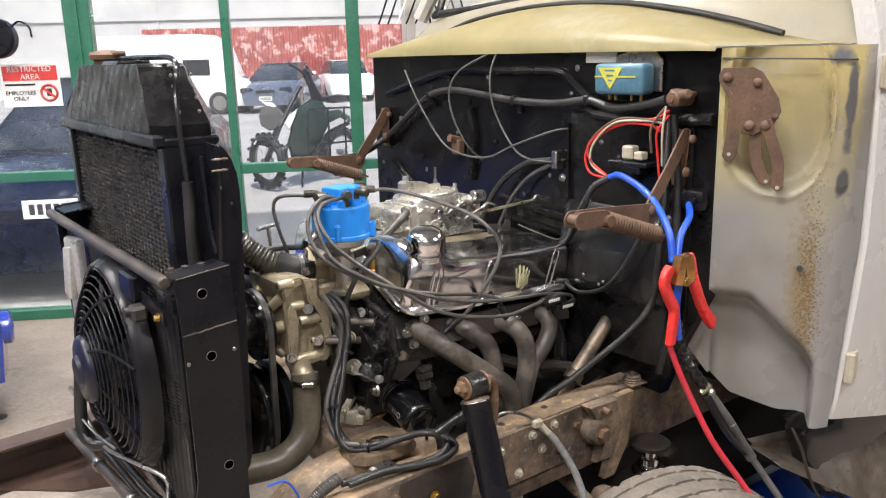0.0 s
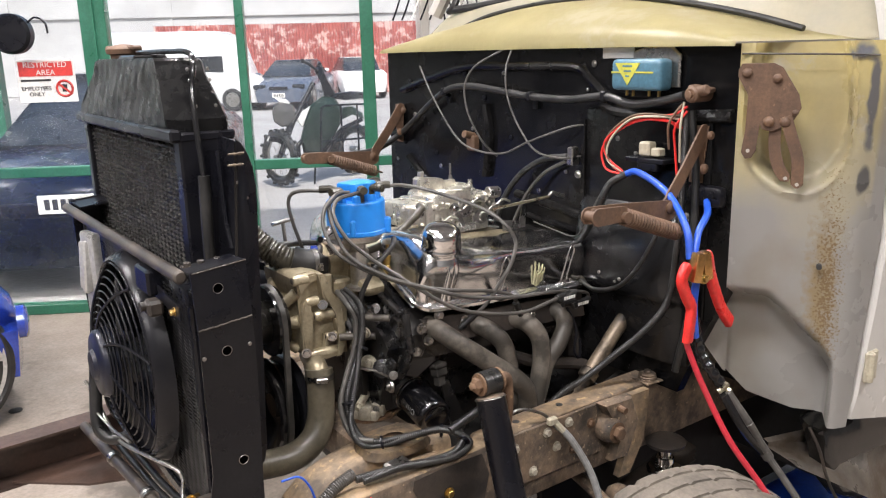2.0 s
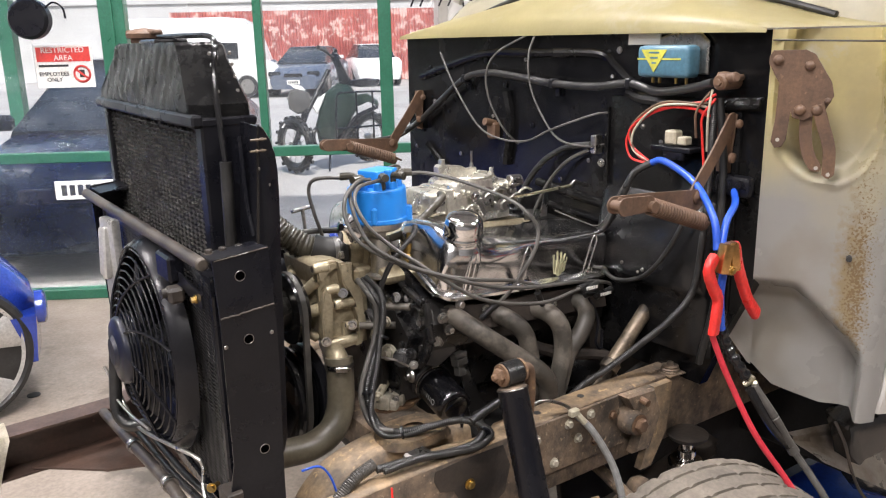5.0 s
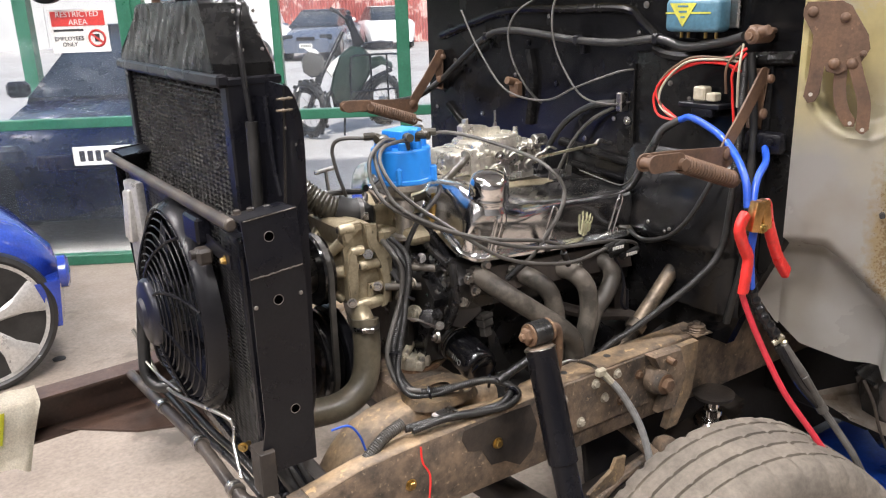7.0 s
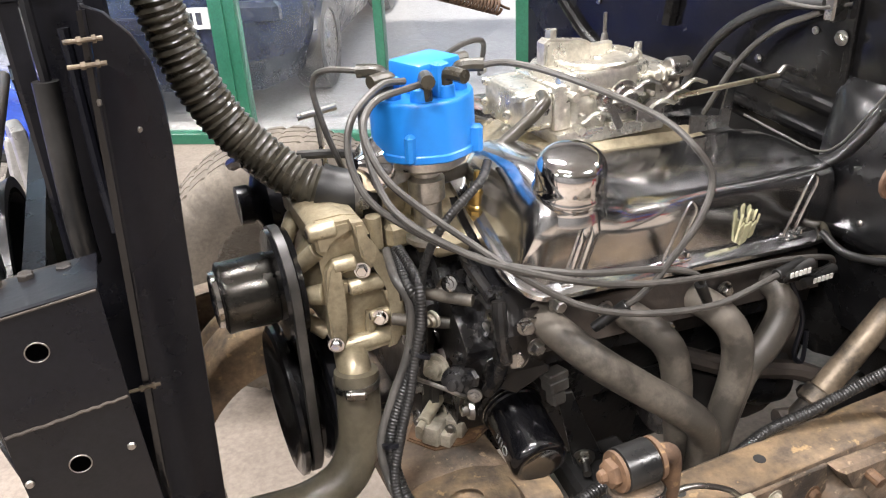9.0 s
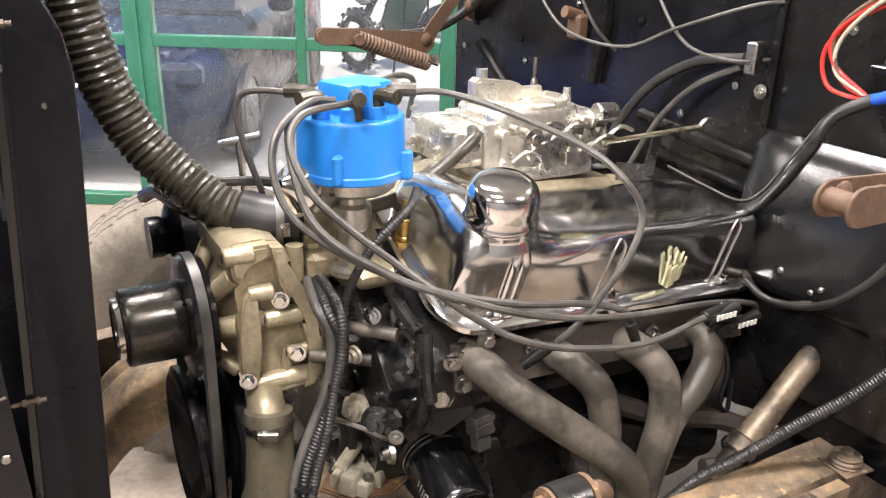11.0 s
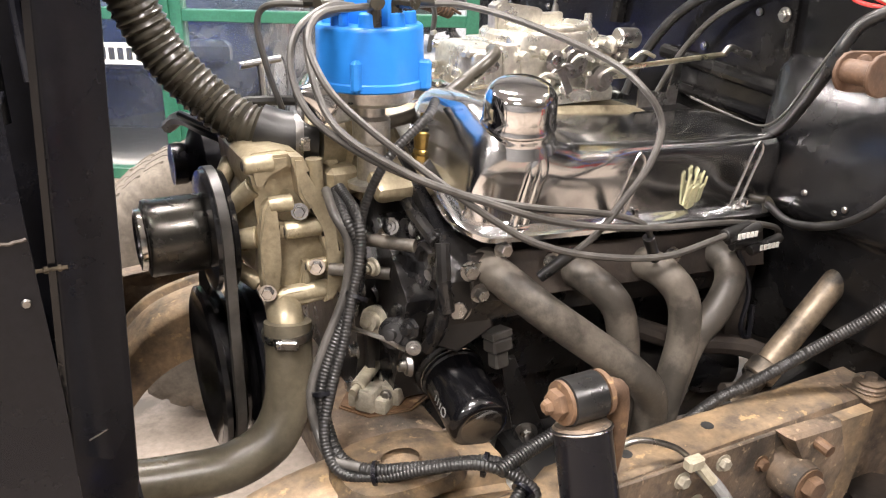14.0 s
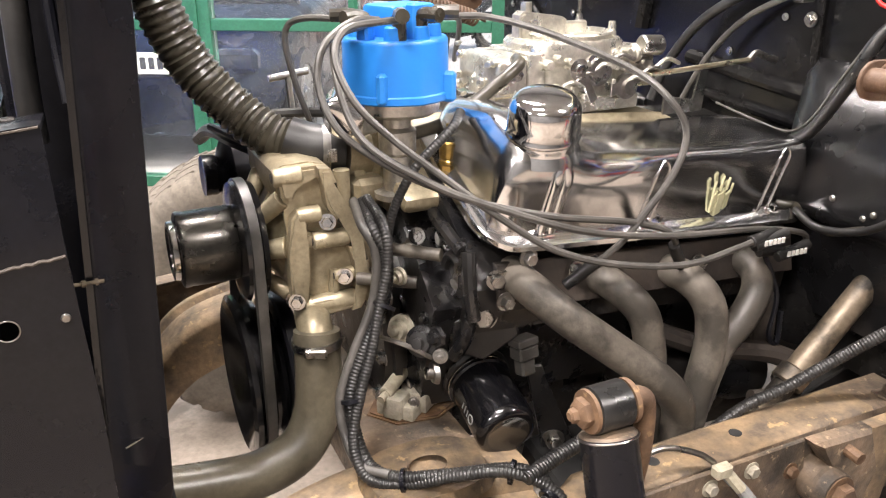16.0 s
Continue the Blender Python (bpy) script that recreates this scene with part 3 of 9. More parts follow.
# ---- beyond the glass ----
def car(name, label, at, heading, paint, L=4.4, W=1.75, H=1.42, van=False, plate_z=0.42, plate_y=0.0):
    """A parked car: body, cabin, windows, wheels, lights, plate. It points along heading."""
    c = thing(name, label, "van" if van else "car", at)
    R = Matrix.Translation(at) @ Matrix.Rotation(radians(heading), 4, "Z")

    def put(bm):
        bmesh.ops.transform(bm, matrix=R, verts=bm.verts[:])
        return bm

    def sect(x, w, zs):
        n = len(zs)
        half = [(x, w * f, z) for f, z in zs]
        return half + [(x, -w * f, z) for f, z in reversed(zs)]

    w = W / 2
    low = 0.22
    if van:
        prof = [(-L / 2, 0.95, H), (-L / 2 + 0.1, 1, H + 0.02), (L / 2 - 1.5, 1, H), (L / 2 - 1.0, 0.96, H - 0.25), (L / 2 - 0.65, 0.96, 1.05), (L / 2 - 0.1, 0.9, 0.85), (L / 2, 0.8, 0.6)]
    else:
        prof = [(-L / 2, 0.85, 0.75), (-L / 2 + 0.15, 0.95, 0.95), (-L / 2 + 0.9, 1, 0.98), (0, 1, 0.95), (L / 2 - 1.25, 1, 0.93), (L / 2 - 0.3, 0.93, 0.78), (L / 2, 0.78, 0.6)]
    bm = bm_new()
    loft(bm, [sect(x, w, [(0.9 * f, low), (f, 0.45), (f, z - 0.12), (f * 0.86, z)]) for x, f, z in prof])
    part("body", put(bm), paint, c, smooth=50)
    if not van:
        bm = bm_new()
        loft(bm, [sect(x, w, [(f, 0.9), (f * 0.97, 0.95), (g, z)]) for x, f, g, z in [(-1.75, 0.8, 0.7, 0.97), (-1.05, 0.88, 0.66, H - 0.03), (0.1, 0.9, 0.66, H), (1.1, 0.88, 0.8, 0.94)]])
        part("cabin", put(bm), M_CARGLASS, c, "dark glazed cabin", smooth=50)
        bm = bm_new()
        box(bm, (-0.45, 0, H - 0.005), (1.15, W * 0.62, 0.03), 0.012)
        part("roof", put(bm), paint, c)
    else:
        bm = bm_new()
        box(bm, (L / 2 - 0.86, 0, 1.35), (0.03, W * 0.8, 0.6), 0.01, turn(0, -36, 0))
        part("windscreen", put(bm), M_CARGLASS, c)
        for sgn in (1, -1):
            bm = bm_new()
            box(bm, (L / 2 - 1.45, sgn * (w - 0.005), 1.35), (0.8, 0.03, 0.45), 0.01)
            part("side_window", put(bm), M_CARGLASS, c)
    for sx in (L / 2 - 0.85, -L / 2 + 0.85):
        for sgn in (1, -1):
            bm = bm_new()
            lathe(bm, (sx, sgn * (w - 0.2), 0.32), (0, sgn, 0), [(0, 0.2), (0.0, 0.31), (0.03, 0.325), (0.17, 0.325), (0.2, 0.31), (0.2, 0.22), (0.17, 0.21)], 28)
            wh = part("tyre", put(bm), M_RUBBER, c)
            bm = bm_new()
            lathe(bm, (sx, sgn * (w - 0.06), 0.32), (0, sgn, 0), [(0, 0.21), (0.05, 0.21), (0.045, 0.06), (0.06, 0.05)], 20)
            part("rim", put(bm), M_STEEL, wh)
    for sgn in (1, -1):
        bm = bm_new()
        box(bm, (L / 2 - 0.1, sgn * w * 0.66, 0.66), (0.12, 0.36, 0.14), 0.03)
        part("headlight", put(bm), M_CARGLASS, c)
        bm = bm_new()
        box(bm, (0.75, sgn * (w + 0.09), 0.98), (0.1, 0.18, 0.13), 0.03)
        part("door_mirror", put(bm), paint, c)
    bm = bm_new()
    box(bm, (L / 2 + 0.012, 0, 0.62), (0.03, 0.55, 0.1), 0.01)
    part("grille", put(bm), M_BLACK, c)
    bm = bm_new()
    box(bm, (L / 2 + 0.03, plate_y, plate_z), (0.012, 0.38, 0.125), 0.003)
    pl = part("number_plate", put(bm), M_WHITE, c)
    bm = bm_new()
    for k in range(6):
        box(bm, (L / 2 + 0.0375, plate_y - 0.13 + 0.052 * k, plate_z), (0.003, 0.034, 0.07))
    part("plate_bar", put(bm), M_INK, pl)
    return c


# heading of the outside cars follows the window wall
car("parked_car", "dark blue sedan parked close outside the glass", wp(-0.36, 0, 2.55), WTURN + 272, M_CARDARK, 4.5, 1.7, 1.45, plate_z=0.66, plate_y=0.16)
car("parked_car", "dark grey sedan parked across the yard", wp(-0.55, 0, 21.2), WTURN + 262, M_CARGREY, 4.4, 1.76, 1.4)
car("parked_car", "white hatchback parked by the red fence", wp(1.25, 0, 25.5), WTURN + 100, M_CARWHITE, 4.2, 1.74, 1.42)
car("white_van", "white delivery van parked in the yard", wp(-3.75, 0, 20.6), WTURN - 12, M_CARWHITE, 5.2, 1.95, 2.3, van=True)

fence = thing("corrugated_fence", "weathered red corrugated iron fence", "fence", wp(4, 0, 28))
for k in range(20):
    bm = bm_new()
    s0 = -6.5 + k * 0.84
    pts = []
    for i in range(29):
        s = s0 + 0.84 * i / 28
        pts.append((s, 0.035 * math.sin(2 * math.pi * i / 4)))
    lo = [wp(s, 0, 28 + o) for s, o in pts] + [wp(s, 0, 28.02 + o) for s, o in reversed(pts)]
    prism(bm, lo, (0, 0, 2.75))
    part("sheet", bm, M_FENCE, fence)
fac = thing("far_building", "pale grey rendered building across the yard", "building", wp(4, 0, 33))
bm = bm_new()
wbox(bm, -40, 45, 0, 9, 33, 36)
part("wall", bm, M_FACADE, fac)
for k in range(9):
    bm = bm_new()
    wbox(bm, -28 + k * 7, -27.9 + k * 7, 0, 9, 32.94, 33)
    part("pilaster", bm, M_FACADE, fac)
bm = bm_new()
wbox(bm, -40, 45, 3.3, 3.5, 32.9, 33)
part("ledge", bm, M_FACADE, fac)

# ---- the truck's cab ----
FX = 1.2                      # the firewall's front face
cab = thing("truck_cab", "old pickup cab in faded yellow and grey primer, front wings removed", "truck cab", (1.9, 0, 0.6))

bm = bm_new()
prism(bm, [(FX, -0.57, 0.72), (FX, 0.765, 0.72), (FX, 0.765, 1.588), (FX, -0.70, 1.588), (FX, -0.70, 1.02), (FX, -0.634, 0.882)], (0.03, 0, 0))
firewall = part("firewall", bm, M_FIREWALL, cab, "black painted bulkhead with pressed ribs")


def rib(pts, r):
    bm = bm_new()
    tube(bm, pts, r, 10, 6)
    part("pressed_rib", bm, M_FIREWALL, firewall)


rib([(1.196, 0.668, 1.455), (1.196, 0.50, 1.495), (1.196, 0.296, 1.535), (1.196, 0.05, 1.537), (1.196, -0.19, 1.536), (1.196, -0.25, 1.505), (1.196, -0.30, 1.468)], 0.013)
rib([(1.196, -0.30, 1.44), (1.196, -0.36, 1.425), (1.196, -0.53, 1.421), (1.196, -0.69, 1.429)], 0.016)
rib([(1.196, 0.64, 1.22), (1.196, 0.5, 1.13), (1.196, 0.38, 1.08)], 0.014)
rib([(1.196, 0.2, 1.42), (1.196, 0.18, 1.33), (1.196, 0.2, 1.2)], 0.022)
rib([(1.196, 0.05, 1.16), (1.196, -0.15, 1.14), (1.196, -0.4, 1.12)], 0.013)
rib([(1.196, 0.0, 1.10), (1.196, -0.15, 1.09), (1.196, -0.4, 1.07)], 0.010)
# bellhousing hump and the raised panel beside it
bm = bm_new()
loft(bm, [[(x, 0.34 * k * math.cos(a), 0.74 + 0.33 * k * math.sin(a)) for a in [math.pi * i / 14 for i in range(15)]] for x, k in ((1.2, 1.0), (1.165, 0.97), (1.15, 0.9))], closed=True)
part("tunnel_hump", bm, M_FIREWALL, firewall)
bm = bm_new()
box(bm, (1.199, -0.44, 1.18), (0.012, 0.40, 0.50), 0.005, None, 2)
part("access_panel", bm, M_FIREWALL, firewall, "black bolted access panel")
rng = random.Random(4)
for k in range(34):
    bm = bm_new()
    y, z = rng.uniform(-0.66, 0.72), rng.uniform(1.12, 1.56)
    bolt(bm, (1.197 if y > -0.24 or y < -0.66 else 1.192 if z < 1.43 else 1.197, y, z), (-1, 0, 0), rng.uniform(0.004, 0.007), 0.004)
    part("screw_head", bm, M_BLACK if k % 3 else M_STEEL, firewall)
# swelling toe panel low on the bulkhead, with two screws and a folded lower edge
bm = bm_new()
secs = []
for y, k in ((-0.225, 0.0), (-0.232, 0.45), (-0.245, 0.72), (-0.265, 0.9), (-0.295, 1.0), (-0.38, 1.04), (-0.47, 1.0), (-0.54, 0.85), (-0.58, 0.5), (-0.60, 0.0)):
    secs.append([(1.194 - k * d, y, z) for d, z in ((0.0, 1.195), (0.012, 1.185), (0.027, 1.165), (0.041, 1.135), (0.052, 1.10), (0.060, 1.06), (0.064, 1.02), (0.066, 0.985), (0.063, 0.970), (0.052, 0.963), (0.044, 0.95), (0.042, 0.88), (0.02, 0.80))])
loft(bm, secs, closed=False, caps=False)
toe = part("toe_panel", bm, M_TOE, firewall, "glossy black swelling toe panel", smooth=80)
for y, z in ((-0.43, 1.005), (-0.415, 0.995), (-0.36, 1.01)):
    bm = bm_new()
    lathe(bm, (1.1275, y, z), (-1, 0, 0.1), [(-0.004, 0.005), (0.002, 0.005), (0.004, 0.003), (0.0042, 0)], 10)
    part("screw_head", bm, M_STEEL, toe)
# seam flange up the middle of the bulkhead
bm = bm_new()
box(bm, (1.19, -0.235, 1.15), (0.012, 0.014, 0.5), 0.002)
part("seam_flange", bm, M_FIREWALL, firewall)

# scuttle in front of the windscreen, widening to the door posts


def crown_row(x, w, c, e, z0=1.592):
    row = []
    for i in range(45):
        v = -1 + 2 * i / 44
        row.append((x, 0.02 + 0.012 * (1.5 - x) / 0.3 + w * v, z0 + c * max(0.0, 1 - abs(v) ** 2.2) ** e))
    return row


bm = bm_new()
loft(bm, [crown_row(*r) for r in ((1.168, 0.735, 0.004, 0.6, 1.582), (1.172, 0.735, 0.022, 0.55), (1.2, 0.737, 0.052, 0.6), (1.25, 0.765, 0.083, 0.8), (1.3, 0.80, 0.105, 1.15), (1.36, 0.85, 0.124, 1.5), (1.42, 0.895, 0.134, 1.7))], closed=False)
bmesh.ops.solidify(bm, geom=bm.faces[:], thickness=0.006)
part("scuttle", bm, M_YELLOW, cab, "faded yellow painted scuttle panel", smooth=60)
bm = bm_new()
loft(bm, [crown_row(*r) for r in ((1.42, 0.894, 0.128, 1.7, 1.588), (1.424, 0.897, 0.142, 1.6), (1.45, 0.915, 0.155, 0.9), (1.49, 0.922, 0.17, 0.45), (1.53, 0.922, 0.19, 0.3))], closed=False)
bmesh.ops.solidify(bm, geom=bm.faces[:], thickness=0.006)
part("windscreen_base", bm, M_CREAMTOP, cab, "faded cream panel below the windscreen", smooth=60)

# near side of the cowl: a panel that turns from the bulkhead to the door
PLAN = [(1.195, -0.70), (1.222, -0.748), (1.252, -0.80), (1.285, -0.85), (1.32, -0.893), (1.358, -0.918), (1.418, -0.932)]


def step(v):
    v = max(0.0, min(1.0, v))
    return v * v * (3 - 2 * v)


def front_edge(z):
    """How far the door gap runs forward low down."""
    return 0.15 * max(0.0, 1.15 - z)


def dish(f, z):
    """Depth of the round hollow above, and of the panel that is cut back below the ridge."""
    du = (f - 0.40) / (0.29 if f > 0.40 else 0.36)
    dz = (z - 1.43) / (0.165 if z < 1.43 else 0.26)
    k = step((1.0 - math.hypot(du, dz)) * 6.5)
    k2 = 0.35 * step((1.25 - math.hypot(du, dz)) * 2.0)
    ridge = 1.04 - 0.34 * max(0.0, f - 0.27)
    cut = step((ridge - z) / 0.07) * (1 - step((f - 0.70) / 0.05))
    lip = 0.008 * max(0.0, 1 - abs(math.hypot(du, dz) - 1.03) / 0.07)
    return 0.05 * k + 0.014 * k2 - lip + 0.085 * cut


bm = bm_new()
fine_plan = [tuple(p[:2]) for p in spline([(x, y, 0) for x, y in PLAN], 9)]
rows, NZ = [], 130
for j in range(NZ + 1):
    row = []
    for i, (x, y) in enumerate(fine_plan):
        f = i / (len(fine_plan) - 1)
        z0 = 0.80 - 0.055 * min(1.0, f / 0.17) - 0.03 * min(1.0, max(0.0, f - 0.17) / 0.3)
        z = z0 + (1.588 - z0) * j / NZ
        d = dish(f, z)
        row.append((x + 0.85 * d - front_edge(z) * max(0.0, f - 0.6) / 0.4, y + 0.5 * d, z))
    rows.append(row)
loft(bm, rows, closed=False)
bmesh.ops.solidify(bm, geom=bm.faces[:], thickness=0.005)
cowl = part("cowl_side", bm, M_CABMIX, cab, "yellow and grey worn cowl side panel", smooth=60)
bm = bm_new()
tube(bm, [(x - 0.002, y - 0.004, 1.566 - 0.05 * (x - 1.195)) for x, y in PLAN[:6]], 0.0022, 6)
part("panel_seam", bm, M_RAILBLACK, cowl)
# toe board that runs in under the bulkhead
bm = bm_new()
loft(bm, [[(1.2535, -0.672, 1.03), (1.2535, -0.672, 0.9), (1.2535, -0.672, 0.796)], [(1.2505, -0.6645, 1.01), (1.222, -0.62, 0.872), (1.2505, -0.6645, 0.80)]], closed=False)
bmesh.ops.solidify(bm, geom=bm.faces[:], thickness=0.004)
part("toe_board", bm, M_CABGREY, cab)
for p, r in (((1.366, -0.885, 1.345), 0.008), ((1.292, -0.866, 1.10), 0.006)):
    bm = bm_new()
    lathe(bm, (p[0] - 0.010, p[1] - 0.006, p[2]), (0.85, 0.5, 0), [(0, r), (0.03, r)], 14)
    part("grommet_hole", bm, M_INK, cowl)
# the door
bm = bm_new()
secs = []
for z, y0, drop in ((0.73, -0.925, 1.0), (0.78, -0.932, 0.6), (1.0, -0.938, 0), (1.15, -0.938, 0), (1.3, -0.938, 0), (1.55, -0.93, 0), (1.66, -0.905, 0), (1.80, -0.86, 0)):
    xf = 1.428 - front_edge(z)
    secs.append([(xf, y0, z), (xf + 0.006, y0 - 0.006, z - 0.002 * drop), (1.75, y0 - 0.012, z - 0.10 * drop), (2.1, y0 - 0.015, z - 0.12 * drop), (2.42, y0 - 0.005, z - 0.13 * drop), (2.42, y0 + 0.04, z - 0.13 * drop), (xf, y0 + 0.04, z)])
loft(bm, secs)
door = part("door", bm, M_CABWHITE, cab, "off-white painted cab door")
for x, z in ((1.402, 0.855), (1.432, 1.53)):
    bm = bm_new()
    box(bm, (x + 0.012, -0.944, z), (0.05, 0.01, 0.075), 0.004)
    cyl(bm, (x, -0.95, z - 0.036), (x, -0.95, z + 0.036), 0.0085, seg=14, bev=0.002)
    part("door_hinge", bm, M_CREAM, door, "cream painted hinge")
bm = bm_new()
loft(bm, [[(x + 0.02, -0.78, zt), (x, -0.815, zt - 0.006), (x + 0.004, -0.842, zt - 0.3 * (zt - zb)), (x + 0.02, -0.846, zb + 0.05), (x + 0.03, -0.835, zb + 0.012), (x + 0.03, -0.80, zb), (x + 0.05, -0.78, zb + 0.02)] for x, zt, zb in ((1.40, 0.668, 0.60), (1.425, 0.668, 0.54), (1.47, 0.667, 0.47), (1.54, 0.665, 0.40), (1.65, 0.66, 0.34), (2.40, 0.63, 0.30))])
sill = part("sill", bm, M_BLACKGLOSS, cab, "scratched black sill panel below the door", smooth=60)
bm = bm_new()
tube(bm, [(1.402, -0.82, 0.655), (1.412, -0.845, 0.60), (1.445, -0.852, 0.52), (1.50, -0.855, 0.44), (1.58, -0.855, 0.375), (1.70, -0.853, 0.335), (2.4, -0.85, 0.30)], 0.004, 6)
part("sill_lip", bm, M_RAILBLACK, sill, "rusty folded lip")
# body behind, floor, windscreen frame and roof
bm = bm_new()
loft(bm, [[(x, -0.86 * k + 0.03, z), (x, 0.9 * k, z), (x + 0.03, 0.9 * k, z), (x + 0.03, -0.86 * k + 0.03, z)] for x, k, z in ((2.42, 1, 0.6), (2.42, 1, 1.6), (2.38, 0.92, 2.02))])
part("rear_wall", bm, M_CABGREY, cab)
bm = bm_new()
box(bm, (1.93, 0.02, 0.70), (0.96, 1.60, 0.03))
part("floor_pan", bm, M_UNDER, cab)
bm = bm_new()
loft(bm, [[(1.2, 0.765, z), (1.3, 0.86, z), (1.5, 0.93, z), (2.42, 0.94, z), (2.42, 0.91, z), (1.5, 0.9, z), (1.3, 0.83, z), (1.22, 0.74, z)] for z in (0.62, 1.0, 1.6)])
part("far_side", bm, M_CABGREY, cab)
bm = bm_new()
loft(bm, [[(1.62, -0.72, 2.02), (1.62, 0.78, 2.02), (2.4, 0.78, 2.02), (2.4, -0.72, 2.02)], [(1.7, -0.64, 2.09), (1.7, 0.7, 2.09), (2.34, 0.7, 2.09), (2.34, -0.64, 2.09)]])
part("roof", bm, M_CABGREY, cab, smooth=60)
for y0, y1 in ((-0.86, -0.73), (0.90, 0.79)):
    bm = bm_new()
    tube(bm, [(1.51, y0, 1.72), (1.56, (y0 + y1) / 2, 1.86), (1.63, y1, 2.03)], 0.03, 8)
    part("windscreen_pillar", bm, M_CABGREY, cab)
bm = bm_new()
tube(bm, [(1.40, -0.72, 1.617), (1.40, -0.66, 1.634), (1.40, -0.57, 1.657), (1.40, -0.41, 1.690), (1.40, -0.2, 1.718), (1.40, 0.1, 1.726), (1.40, 0.4, 1.702), (1.40, 0.6, 1.66)], 0.008, 8)
part("rubber_seal", bm, M_RUBBER, cab, "dull grey rubber seal strip")
bm = bm_new()
prism(bm, [(1.515, -0.70, 1.745), (1.515, 0.74, 1.745), (1.62, 0.68, 2.0), (1.62, -0.64, 2.0)], (0.006, 0, -0.001))
ws = part("windscreen", bm, M_GLASS, cab)
ws.visible_shadow = False
bm = bm_new()
tube(bm, [(1.508, -0.72, 1.76), (1.505, -0.68, 1.738), (1.502, 0, 1.765), (1.505, 0.72, 1.738), (1.508, 0.76, 1.76), (1.62, 0.7, 2.0), (1.625, 0, 2.015), (1.62, -0.66, 2.0), (1.508, -0.72, 1.76)], 0.014, 8, 6)
part("windscreen_gasket", bm, M_RUBBER, cab)

# black panel added to hide the lit floor beyond and stand in for shade
bm = bm_new()
prism(bm, [(0.90, -0.36, 0.60), (1.24, -0.36, 0.70), (2.4, -0.36, 0.70), (2.4, -0.36, 0.10), (1.3, -0.36, 0.10), (0.95, -0.36, 0.22)], (0, 0.02, 0), 0.003)
part("inner_splash_panel", bm, M_UNDER, cab, "matt black panel added under the floor to keep the space dark")

# ---- chassis ----
chassis = thing("chassis_frame", "rusty brown ladder chassis of the truck", "chassis", (0.7, 0, 0.6))


def rail_top(x):
    """Height of the rail's upper edge, dipping towards the front."""
    pts = ((0.0, 0.672), (0.09, 0.69), (0.19, 0.71), (0.3, 0.718), (0.5, 0.722), (0.7, 0.732), (0.9, 0.736), (3.0, 0.736))
    for (xa, za), (xb, zb) in zip(pts, pts[1:]):
        if x <= xb:
            return za + (zb - za) * (x - xa) / (xb - xa)


def rail(y, sgn, x0, x1, mat_):
    """A channel section, open towards the middle, with rounded corners."""
    bm = bm_new()
    t = 0.006
    secs = []
    for i in range(33):
        x = x0 + (x1 - x0) * i / 32
        zt = rail_top(x)
        zb = 0.552 + 0.06 * max(0.0, min(1.0, (0.35 - x) / 0.25))
        w = 0.05 if x < 0.62 else 0.073
        yi = y - sgn * w
        r = 0.008
        secs.append([(x, y - sgn * r, zt), (x, yi, zt), (x, yi, zt - t), (x, y - sgn * (t + 0.002), zt - t - 0.002), (x, y - sgn * t, zb + t), (x, yi, zb + t), (x, yi, zb), (x, y - sgn * r, zb), (x, y - sgn * 0.002, zb + 0.002), (x, y, zb + r), (x, y, zt - r), (x, y - sgn * 0.002, zt - 0.002)])
    loft(bm, secs)
    return part("rail", bm, mat_, chassis, smooth=50)


near_rail = rail(-0.505, -1, 0.05, 2.6, M_RAIL)
rail(0.505, 1, 0.12, 2.6, M_RAIL)
bm = bm_new()
secs = []
for x in (0.08, 0.14, 0.19, 0.25, 0.3, 0.4, 0.5, 0.6, 0.64, 0.7, 0.8, 0.9, 1.0, 1.11):
    zt, yi = rail_top(x), -0.457 if x < 0.62 else -0.434
    secs.append([(x, -0.503, zt - 0.001), (x, -0.500, zt + 0.003), (x, yi - 0.006, zt + 0.003), (x, yi, zt)])
loft(bm, secs)
flange = part("top_flange", bm, M_RAILTOP, near_rail, "ochre rusty top flange", smooth=60)
for x in (0.745, 0.885):
    bm = bm_new()
    lathe(bm, (x, -0.465, rail_top(x) + 0.002), (0, 0, 1), [(0, 0.009), (0.0016, 0.009)], 14)
    part("flange_hole", bm, M_INK, flange)
# far front horn with its flanges
bm = bm_new()
loft(bm, [[(x, 0.505, z), (x, 0.43, z), (x, 0.43, z - 0.006), (x, 0.499, z - 0.006), (x, 0.499, z - 0.115), (x, 0.43, z - 0.115), (x, 0.43, z - 0.121), (x, 0.505, z - 0.121)] for x, z in ((0.16, 0.66), (0.0, 0.625), (-0.4, 0.612), (-1.15, 0.60))])
part("front_horn", bm, M_HORN, chassis, "dark brown rusty front horn")
bm = bm_new()
prism(bm, [(0.18, 0.44, 0.515), (-0.22, 0.44, 0.508), (-0.06, 0.30, 0.508), (0.16, 0.20, 0.515)], (0, 0, 0.006))
part("gusset", bm, M_HORN, chassis)
